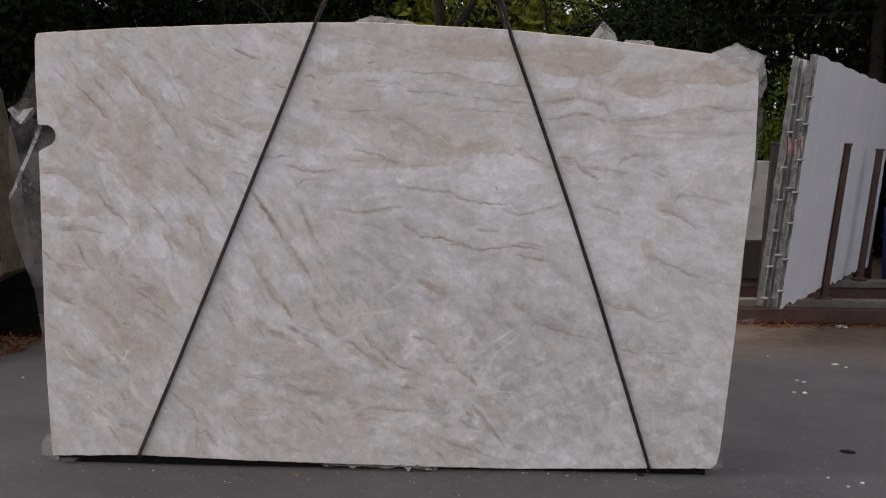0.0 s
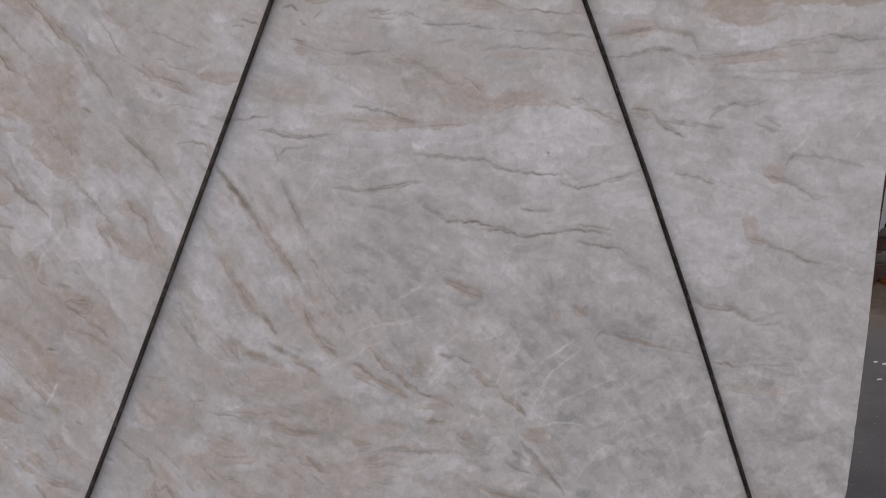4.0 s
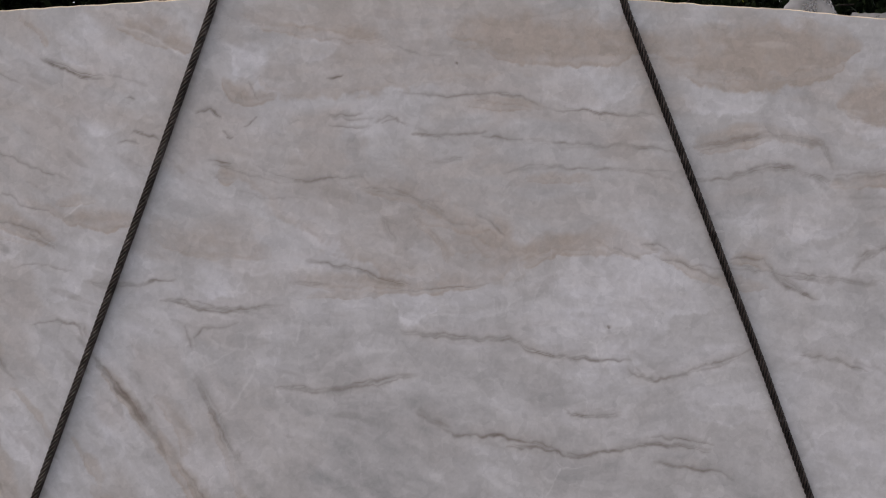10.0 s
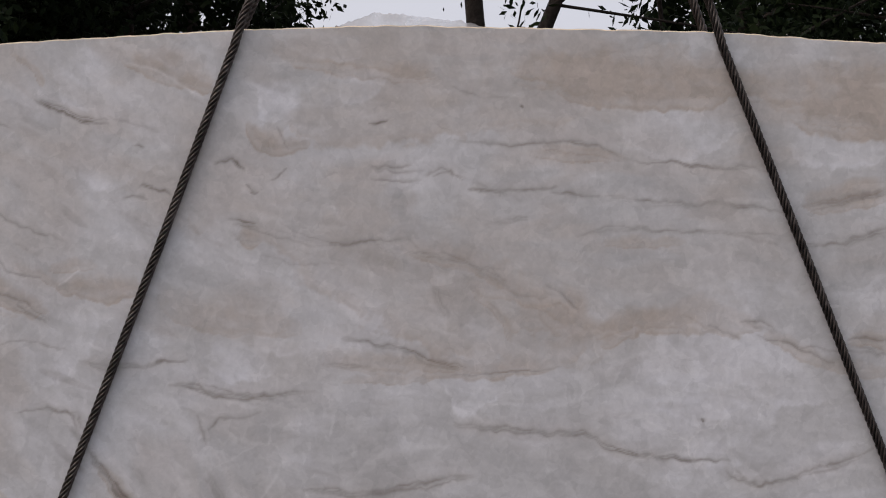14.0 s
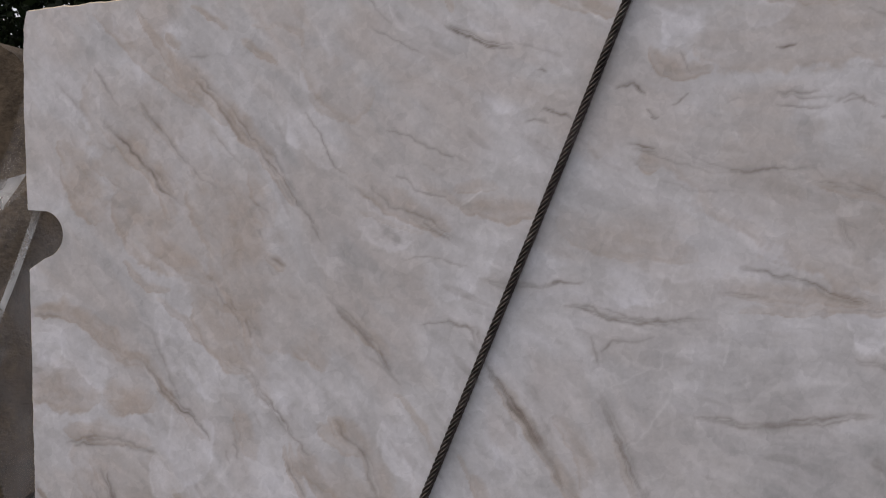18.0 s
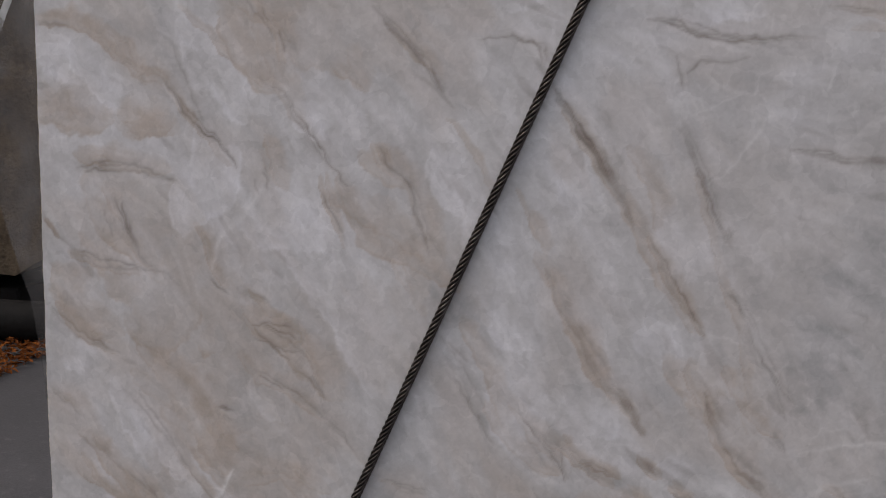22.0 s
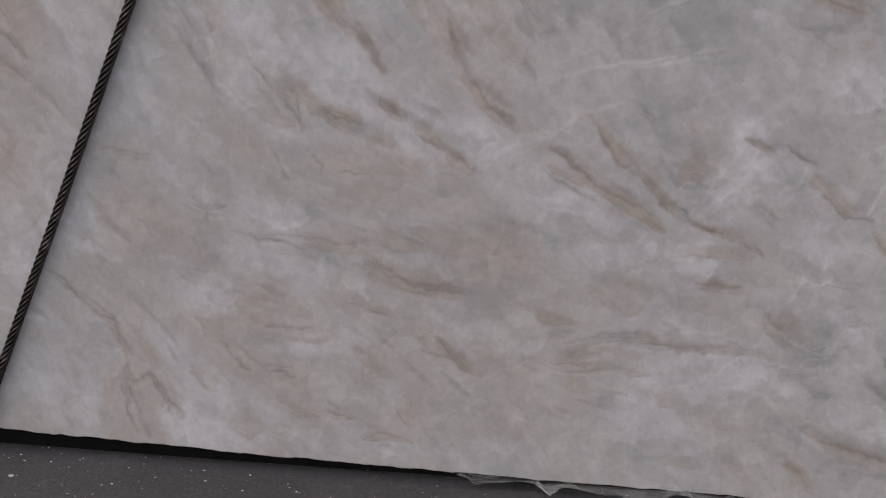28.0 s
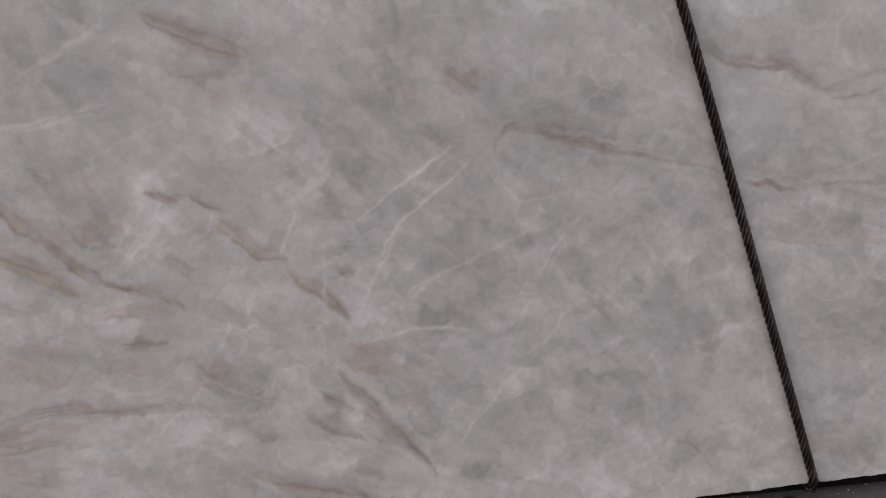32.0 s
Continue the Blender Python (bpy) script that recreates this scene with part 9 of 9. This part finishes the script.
for k, (a, z) in enumerate(((0.02, 1.52), (0.065, 1.49), (0.11, 1.50))):
    ob = tagged(part("paint_mark", box(0.010, 0.022, 0.12, bevel=0.004, wear=0.007, cuts=3), RED), "smeared red paint mark on slab edges", "paint mark", "red marks on the slab edges")
    ob.matrix_world = Matrix.Translation(rack_pose(-0.014, a - LEAN_OUT * (z - 0.27) * -1.0 * 0 - LEAN_OUT * (z - 0.27), z)) @ pose(0, 0, 0, 0, 0, 63)


def steel_post(x, y, z0, z1, lean_x, size=0.055, label="rusty brown steel post of the slab rack", mat=RUST):
    ob = thing("rack_post", (x, y, z0), label=label, category="post", group="posts of the slab rack")
    bm = box(size, size, z1 - z0, (0, 0, (z1 - z0) / 2), 0.006)
    for v in bm.verts:
        v.co.x += lean_x * v.co.z
    part("shaft", bm, mat, ob)
    bm = box(size + 0.012, size + 0.012, 0.02, (lean_x * (z1 - z0), 0, z1 - z0 + 0.008), 0.004)
    part("cap", bm, mat, ob)
    bm = box(size + 0.07, size + 0.05, 0.016, (0, 0, 0.004), 0.003)
    part("foot_plate", bm, mat, ob)


steel_post(3.37, 5.12, 0.20, 1.50, 0.115)
steel_post(3.92, 5.98, 0.28, 1.45, 0.115)
steel_post(2.90, 5.40, 0.0, 1.50, 0.06, 0.08, "dark steel post standing beside the slab rack", plain("dark steel", (0.010, 0.009, 0.009), (0.028, 0.025, 0.024), 0.6, 10.0))


def rail(a, b, z, high, deep, mat, label):
    a, b = Vector((*a, 0)), Vector((*b, 0))
    d = b - a
    ob = tagged(part("rack_rail", box(d.length, deep, high, (0, 0, 0), 0.008, wear=0.004, cuts=3), mat), label, "rail", "rails of the slab rack")
    ob.matrix_world = Matrix.Translation((a + b) / 2 + Vector((0, 0, z + high / 2))) @ Matrix.Rotation(math.atan2(d.y, d.x), 4, "Z")


rail((2.2, 5.05), (6.2, 5.25), 0.13, 0.07, 0.14, TIMBER, "weathered grey timber rail carrying the slabs")
rail((2.2, 5.00), (6.2, 5.20), 0.0, 0.13, 0.09, RUST, "rusty steel base beam of the slab rack")
rail((2.3, 5.95), (6.4, 6.1), 0.20, 0.07, 0.14, TIMBER, "weathered grey timber rail carrying the slabs")
rail((2.3, 5.95), (6.4, 6.1), 0.0, 0.20, 0.10, RUST, "rusty steel base beam of the slab rack")

ob = tagged(part("stone_slab", box(0.62, 0.09, 0.72, (0, 0, 0.36), 0.01, wear=0.012, cuts=5), SHADED_PALE_STONE), "short pale stone slab standing behind a rack post", "stone slab", "slabs leaning in the rack")
ob.matrix_world = pose(2.92, 5.92, 0.62, -4, 0, 8)
ob = tagged(part("timber_crate", box(0.9, 0.35, 0.36, (0, 0, 0.18), 0.012, wear=0.01, cuts=4), plain("dark wet timber", (0.014, 0.012, 0.011), (0.035, 0.03, 0.027), 0.8)), "dark timber crate under a short pale slab", "crate")
ob.matrix_world = pose(2.85, 6.0, 0.27, 0, 0, 6)


def blue_drum():
    ob = thing("drum", (4.75, 7.1, 0.0), label="blue plastic drum standing behind the slab rack", category="drum")
    bm = bmesh.new()
    bmesh.ops.create_cone(bm, cap_ends=True, segments=32, radius1=0.27, radius2=0.27, depth=0.9)
    bmesh.ops.translate(bm, vec=(0, 0, 0.45), verts=bm.verts)
    bmesh.ops.bevel(bm, geom=[e for e in bm.edges if abs(e.verts[0].co.z - e.verts[1].co.z) < 0.01], offset=0.025, segments=3, affect="EDGES")
    part("body", bm, BLUE, ob, smooth=True)
    for z in (0.3, 0.6):
        bm = bmesh.new()
        bmesh.ops.create_cone(bm, cap_ends=True, segments=32, radius1=0.282, radius2=0.282, depth=0.03)
        bmesh.ops.translate(bm, vec=(0, 0, z), verts=bm.verts)
        part("hoop", bm, BLUE, ob, smooth=True)


blue_drum()

# ---------------------------------------------------------------- brown block
def standing_block():
    """A tall rough block whose lower and upper edges run aslant, broken along its foot."""
    rng = np.random.RandomState(8)
    xs = np.linspace(-6.5, -2.74, 46)
    low = np.interp(xs, (-6.5, -4.1, -3.55, -3.1, -2.7), (0.15, 0.15, 0.19, 0.40, 0.58)) + 0.022 * rng.randn(46) * (xs > -4)
    top = np.interp(xs, (-6.5, -4.0, -3.3, -2.95, -2.74), (2.5, 2.42, 2.32, 2.1, 1.85)) + 0.02 * rng.randn(46)
    bm = bmesh.new()
    sheets = []
    for y in (2.72, 3.3):
        sheet = []
        for x, a, b in zip(xs, low, top):
            column = []
            for j in range(21):
                p = Vector((x, y, a + (b - a) * j / 20))
                p.x -= 0.16 * max(0.0, p.z - 0.6) * (x + 6.5) / 3.76
                p += noise.noise_vector(p * 3.0) * 0.03 + noise.noise_vector(p * 11.0) * 0.012
                column.append(bm.verts.new(p))
            sheet.append(column)
        sheets.append(sheet)
    n = len(xs)
    for i in range(n - 1):
        for j in range(20):
            for s in sheets:
                bm.faces.new((s[i][j], s[i + 1][j], s[i + 1][j + 1], s[i][j + 1]))
        for j in (0, 20):
            bm.faces.new((sheets[0][i][j], sheets[0][i + 1][j], sheets[1][i + 1][j], sheets[1][i][j]))
    for j in range(20):
        for i in (0, n - 1):
            bm.faces.new((sheets[0][i][j], sheets[0][i][j + 1], sheets[1][i][j + 1], sheets[1][i][j]))
    bmesh.ops.recalc_face_normals(bm, faces=bm.faces[:])
    tagged(part("stone_block", bm, BROWN_STONE), "rough brown granite block with a broken foot on dark timbers", "stone block")


standing_block()
# near black: the deep shade round the block is put into this colour
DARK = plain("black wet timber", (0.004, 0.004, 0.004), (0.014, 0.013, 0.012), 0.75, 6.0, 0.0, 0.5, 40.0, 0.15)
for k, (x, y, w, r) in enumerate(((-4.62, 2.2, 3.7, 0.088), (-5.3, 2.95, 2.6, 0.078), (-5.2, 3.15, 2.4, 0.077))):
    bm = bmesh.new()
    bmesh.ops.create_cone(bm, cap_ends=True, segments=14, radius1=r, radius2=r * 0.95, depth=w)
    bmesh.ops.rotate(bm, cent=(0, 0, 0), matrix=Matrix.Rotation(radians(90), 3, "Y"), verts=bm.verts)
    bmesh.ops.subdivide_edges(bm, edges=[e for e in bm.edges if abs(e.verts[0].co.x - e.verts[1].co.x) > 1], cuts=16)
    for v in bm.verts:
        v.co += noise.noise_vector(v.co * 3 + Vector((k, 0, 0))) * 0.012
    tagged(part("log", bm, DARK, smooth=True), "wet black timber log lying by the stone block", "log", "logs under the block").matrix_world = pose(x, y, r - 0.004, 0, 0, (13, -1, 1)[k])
tagged(part("timber", box(0.30, 0.46, 0.15, (0, 0, 0.07), 0.01, wear=0.01, cuts=4), DARK), "black timber under the stone block, filling its shaded hollow", "timber", "timbers under the block").matrix_world = pose(-3.6, 3.0, -0.005, 0, 0, 6)
# added black bar: blocks light from behind and darkens the gap under the slab
tagged(part("timber", box(2.98, 0.12, 0.062, (0, 0, 0.031), 0.006, wear=0.004, cuts=6), DARK), "low black bar added to deepen the shade under the hung slab", "timber", "bearers under the slab").matrix_world = pose(0.0, 0.105, 0.012)
# added black stack, standing in for the unlit void seen below the block
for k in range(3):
    tagged(part("timber", box(3.4, 0.22, 0.19, (0, 0, 0.095), 0.012, wear=0.012, cuts=8), DARK), "long black timber added to fill the shaded gap behind the block", "timber", "stacked timbers").matrix_world = pose(-4.42 + 0.03 * k, 3.75, -0.006 + 0.186 * k, 0, 0, 1 - k)


# ---------------------------------------------------------------- plastic film
def film(name, corners, seed, mat, label, crumple=0.02, n=26, ragged=0.012, deep=0.03, smooth=True):
    """A crumpled sheet spanned by four corners, its free edges uneven."""
    a, b, c, d = (Vector(p) for p in corners)
    rng = np.random.RandomState(seed)
    bm = bmesh.new()
    rows = []
    for j in range(n + 1):
        row = []
        for i in range(n + 1):
            u, v = i / n, j / n
            p = a.lerp(b, u).lerp(d.lerp(c, u), v)
            q = p * 5.0 + Vector((seed, seed * 2.0, 0))
            f = noise.noise_vector(q) + noise.noise_vector(q * 2.7) * 0.3
            edge = 1.0 if 0 < i < n and 0 < j < n else 0.6
            p = p + Vector((f.x * crumple * 0.5 * edge, f.y * deep + abs(noise.noise(q * 0.8)) * deep, f.z * crumple * 0.5 * edge))
            if i in (0, n) or j in (0, n):
                p += Vector(rng.normal(size=3)) * ragged * 0.25
            row.append(bm.verts.new(p))
        rows.append(row)
    for j in range(n):
        for i in range(n):
            bm.faces.new((rows[j][i], rows[j][i + 1], rows[j + 1][i + 1], rows[j + 1][i]))
    return tagged(part(name, bm, mat, smooth=smooth), label, "plastic film", "plastic film round the slab")


Y = THICK + 0.02


def curtain(outer, inner, seed, mat, label, crumple=0.006, n=44, m=14, deep=0.01):
    """A hanging sheet between a free outer edge and an inner edge hidden behind the slab, each a run of (x, y, z)."""
    def along(run, t):
        run = [Vector(p) for p in run]
        sizes = [(b - a).length for a, b in zip(run, run[1:])]
        left = t * sum(sizes)
        for a, b, size in zip(run, run[1:], sizes):
            if left <= size + 1e-9:
                return a.lerp(b, left / size)
            left -= size
        return run[-1]

    bm = bmesh.new()
    rows = []
    for j in range(n + 1):
        a, b = along(outer, j / n), along(inner, j / n)
        row = []
        for i in range(m + 1):
            p = a.lerp(b, i / m)
            q = p * 6.0 + Vector((seed, seed * 2.0, 0))
            f = noise.noise_vector(q) + 0.4 * noise.noise_vector(q * 3.1)
            fold = abs(noise.noise(q * 1.7))
            p += Vector((f.x * crumple, f.y * deep + fold * deep, f.z * crumple)) * (1.0 if i else 0.6)
            row.append(bm.verts.new(p))
        rows.append(row)
    for j in range(n):
        for i in range(m):
            bm.faces.new((rows[j][i], rows[j][i + 1], rows[j + 1][i + 1], rows[j + 1][i]))
    return tagged(part("plastic_film", bm, mat, smooth=True), label, "plastic film", "plastic film round the slab")


# a long milky sheet from the bite down, its folded upper hem, and torn clear scraps
curtain(((-1.545, Y, 1.585), (-1.605, Y + 0.01, 1.46), (-1.682, Y + 0.02, 1.30), (-1.706, Y + 0.02, 1.25), (-1.698, Y + 0.02, 1.12), (-1.655, Y + 0.02, 0.98), (-1.60, Y + 0.015, 0.84), (-1.565, Y + 0.01, 0.66), (-1.54, Y + 0.01, 0.50)),
        ((-1.49, Y, 1.59), (-1.45, Y, 1.45), (-1.45, Y, 1.2), (-1.45, Y, 0.9), (-1.45, Y, 0.48)), 2, SHEET_FILM, "long smoky plastic sheet hanging behind the slab's edge")
curtain(((-1.55, Y - 0.004, 1.59), (-1.610, Y + 0.004, 1.455), (-1.684, Y + 0.010, 1.29), (-1.708, Y + 0.012, 1.25)), ((-1.532, Y - 0.006, 1.587), (-1.594, Y, 1.445), (-1.672, Y + 0.008, 1.278), (-1.698, Y + 0.012, 1.235)), 4, CREASED_FILM, "folded bright hem of the plastic sheet", 0.002, 24, 4, 0.003)
curtain(((-1.57, Y, 1.86), (-1.60, Y + 0.01, 1.78), (-1.645, Y + 0.03, 1.70), (-1.70, Y + 0.04, 1.655), (-1.70, Y + 0.04, 1.62)), ((-1.53, Y, 1.85), (-1.53, Y, 1.78), (-1.54, Y, 1.70), (-1.58, Y, 1.62), (-1.63, Y, 1.575)), 1, CLEAREST_FILM, "torn clear plastic film sticking out behind the slab", 0.012, 30, 14, 0.02)
curtain(((-1.71, Y + 0.03, 1.64), (-1.68, Y + 0.03, 1.605), (-1.64, Y + 0.02, 1.575)), ((-1.69, Y + 0.03, 1.66), (-1.655, Y + 0.02, 1.635), (-1.58, Y + 0.01, 1.65)), 7, CREASED_FILM, "bright crumpled hem of torn plastic film", 0.012, 18, 8, 0.014)
curtain(((-1.70, Y + 0.04, 1.62), (-1.715, Y + 0.05, 1.50), (-1.705, Y + 0.05, 1.36), (-1.69, Y + 0.04, 1.28)), ((-1.56, Y + 0.01, 1.60), (-1.59, Y + 0.01, 1.50), (-1.63, Y + 0.02, 1.40), (-1.67, Y + 0.02, 1.31)), 5, CLEAREST_FILM, "torn clear plastic film hanging behind the slab", 0.008, 24, 12, 0.012)
film("plastic_film", ((-1.45, Y, 0.06), (-1.57, Y, 0.05), (-1.565, Y, 0.13), (-1.49, Y, 0.19)), 6, FILM, "crumpled clear plastic at the slab's lower corner", 0.03, 16)
film("plastic_film", ((-0.24, Y, 2.02), (0.24, Y, 2.0), (0.12, Y + 0.02, 2.062), (-0.06, Y + 0.02, 2.082)), 7, WHITE_FILM, "plastic film folded over the slab's top edge", 0.012, 30, 0.004, 0.012)
film("plastic_film", ((0.89, Y, 1.96), (1.06, Y, 1.94), (1.03, Y + 0.03, 2.02), (0.975, Y + 0.03, 2.07)), 8, WHITE_FILM, "peak of crumpled plastic film above the slab", 0.014, 18, 0.004, 0.015)
film("plastic_film", ((1.05, Y, 1.95), (1.22, Y, 1.93), (1.20, Y + 0.02, 1.985), (1.08, Y + 0.02, 1.99)), 9, WHITE_FILM, "plastic film folded over the slab's top edge", 0.014, 18, 0.004, 0.012)
film("plastic_film", ((1.40, Y, 1.91), (1.63, Y, 1.88), (1.628, Y + 0.01, 1.94), (1.575, Y + 0.02, 1.985)), 10, WHITE_FILM, "crumpled whitish plastic at the slab's upper corner", 0.02, 26, 0.006, 0.015)
film("plastic_film", ((1.45, -0.008, 1.935), (1.575, -0.008, 1.965), (1.69, -0.004, 1.918), (1.648, -0.006, 1.84)), 18, WHITE_FILM, "whitish plastic film folded over the slab's upper corner", 0.014, 22, 0.006, -0.008)
film("plastic_film", ((1.62, Y, 1.93), (1.688, Y, 1.92), (1.712, Y + 0.01, 1.80), (1.665, Y, 1.69)), 11, WHITE_FILM, "crumpled whitish plastic at the slab's upper corner", 0.016, 22, 0.006, 0.012)
film("plastic_film", ((1.60, Y, 1.70), (1.70, Y + 0.02, 1.70), (1.67, Y + 0.02, 1.33), (1.60, Y, 1.15)), 12, MILKY_FILM, "grey plastic film strip behind the slab's edge", 0.008, 22, 0.004, 0.01)
film("plastic_film", ((1.50, Y, 0.05), (1.585, Y, 0.05), (1.565, Y, 0.13), (1.50, Y, 0.16)), 13, FILM, "crumpled clear plastic at the slab's lower corner", 0.02, 14)
film("plastic_film", ((-0.26, -0.012, 0.045), (0.24, -0.022, 0.045), (0.30, 0.09, 0.044), (-0.20, 0.10, 0.044)), 14, CRUSHED_FILM, "crushed milky plastic film lying under the slab", 0.04, 20, 0.03, 0.022, smooth=False)
film("plastic_film", ((-1.50, -0.01, 0.045), (-1.40, -0.02, 0.045), (-1.38, 0.06, 0.05), (-1.49, 0.07, 0.05)), 15, FILM, "crushed plastic film lying under the slab", 0.015, 14)
film("plastic_bag", ((2.40, 3.98, 0.02), (2.62, 4.02, 0.02), (2.60, 4.15, 0.16), (2.44, 4.10, 0.14)), 17, CLEAREST_FILM, "crumpled clear plastic bag lying on the asphalt", 0.08, 20, 0.01, 0.06)


# ---------------------------------------------------------------- litter on the ground
def chip(x, y, size, seed, stretch=1.0, mat=CHIP, name="stone_chip", label="white chip of broken stone on the asphalt", group="stone chips on the asphalt"):
    rng = np.random.RandomState(seed)
    bm = bmesh.new()
    bmesh.ops.create_icosphere(bm, subdivisions=1, radius=size / 2)
    for v in bm.verts:
        v.co = Vector((v.co.x * stretch, v.co.y, v.co.z * 0.5)) * rng.uniform(0.7, 1.25)
    ob = tagged(part(name, bm, mat), label, name.replace("_", " "), group)
    ob.matrix_world = pose(x, y, ground_z(x, y) + size * 0.12, 0, 0, rng.uniform(0, 180))


for k, (x, y, size) in enumerate(((2.54, 2.44, 0.03), (2.51, 2.50, 0.02), (3.46, 4.87, 0.07), (3.78, 4.9, 0.04), (2.52, 3.39, 0.02), (2.92, 3.1, 0.03), (2.97, 3.0, 0.025), (2.46, 2.1, 0.03), (2.40, 2.12, 0.02), (2.18, -0.03, 0.022),
                                  (2.10, -0.09, 0.014), (2.05, 0.05, 0.012), (0.658, -0.012, 0.010), (0.772, -0.008, 0.008), (0.857, -0.037, 0.007), (-1.13, -0.06, 0.009), (-1.02, -0.07, 0.008), (-3.2, 2.9, 0.03), (-2.9, 2.5, 0.03), (-2.4, 2.1, 0.02), (1.16, -0.07, 0.008))):
    chip(x, y, size, 300 + k, 1.0 + (k % 3) * 0.4)
chip(1.191, 0.0, 0.034, 340, 1.1, DARK, "rubber_scrap", "small black rubber scrap on the asphalt by the slab", "scraps")
chip(-0.36, -0.10, 0.03, 341, 1.2, plain("rust red stone", (0.10, 0.04, 0.03), (0.2, 0.09, 0.06), 0.8), "pebble", "small reddish pebble on the asphalt", "scraps")
chip(2.28, 0.55, 0.05, 342, 1.8, DARK, "rubber_scrap", "small black rubber scrap on the asphalt", "scraps")

rng = np.random.RandomState(77)
lists = ([], [])
for k in range(3200):
    x, y = rng.uniform(-2.2, 3.2), rng.uniform(-0.9, 1.5) if k % 3 else rng.uniform(-0.25, 0.05)
    s = min(0.0008 * rng.lognormal(0, 0.7), 0.0022)
    o = len(lists[0])
    z = ground_z(x, y) + 0.001
    for q in range(4):
        ang = q * math.pi / 2 + rng.uniform(-0.5, 0.5)
        lists[0].append((x + s * math.cos(ang) * 1.3, y + s * math.sin(ang), z + s * 0.3))
    lists[0].append((x, y, z + s * 1.1))
    lists[1].extend([(o + q, o + (q + 1) % 4, o + 4) for q in range(4)])
tagged(from_arrays("stone_grit", lists[0], lists[1], CHIP), "fine white stone grit scattered on the asphalt", "grit", kind="stuff")


def leaf_litter(count, x0, x1, y0, y1, seed, size=0.03):
    rng = np.random.RandomState(seed)
    lists = ([], [])
    for _ in range(count):
        x, y = rng.uniform(x0, x1), y0 + (y1 - y0) * rng.beta(1.6, 1.6)
        z = ground_z(x, y) + rng.uniform(0.003, 0.03)
        u = Vector((rng.normal(), rng.normal(), rng.normal() * 0.35)).normalized()
        w = u.cross(Vector((rng.normal() * 0.3, rng.normal() * 0.3, 1))).normalized()
        s = size * rng.uniform(0.5, 1.3)
        o = len(lists[0])
        c = Vector((x, y, z))
        lists[0].extend([tuple(c - u * s), tuple(c + w * s * 0.45 + Vector((0, 0, 0.006))), tuple(c + u * s), tuple(c - w * s * 0.45 + Vector((0, 0, 0.004)))])
        lists[1].append((o, o + 1, o + 2, o + 3))
    tagged(from_arrays("leaf_litter", lists[0], lists[1], DRY_LEAF), "dry orange-brown fallen leaves in a drift", "leaves", kind="stuff")


leaf_litter(3000, -4.4, -2.98, 1.8, 2.75, 1, 0.02)
leaf_litter(2600, -3.9, -2.75, 2.6, 5.0, 2, 0.024)
leaf_litter(1400, 1.9, 6.2, 4.75, 5.15, 3, 0.022)
leaf_litter(2200, -9, 9, 6.2, 8.5, 4)
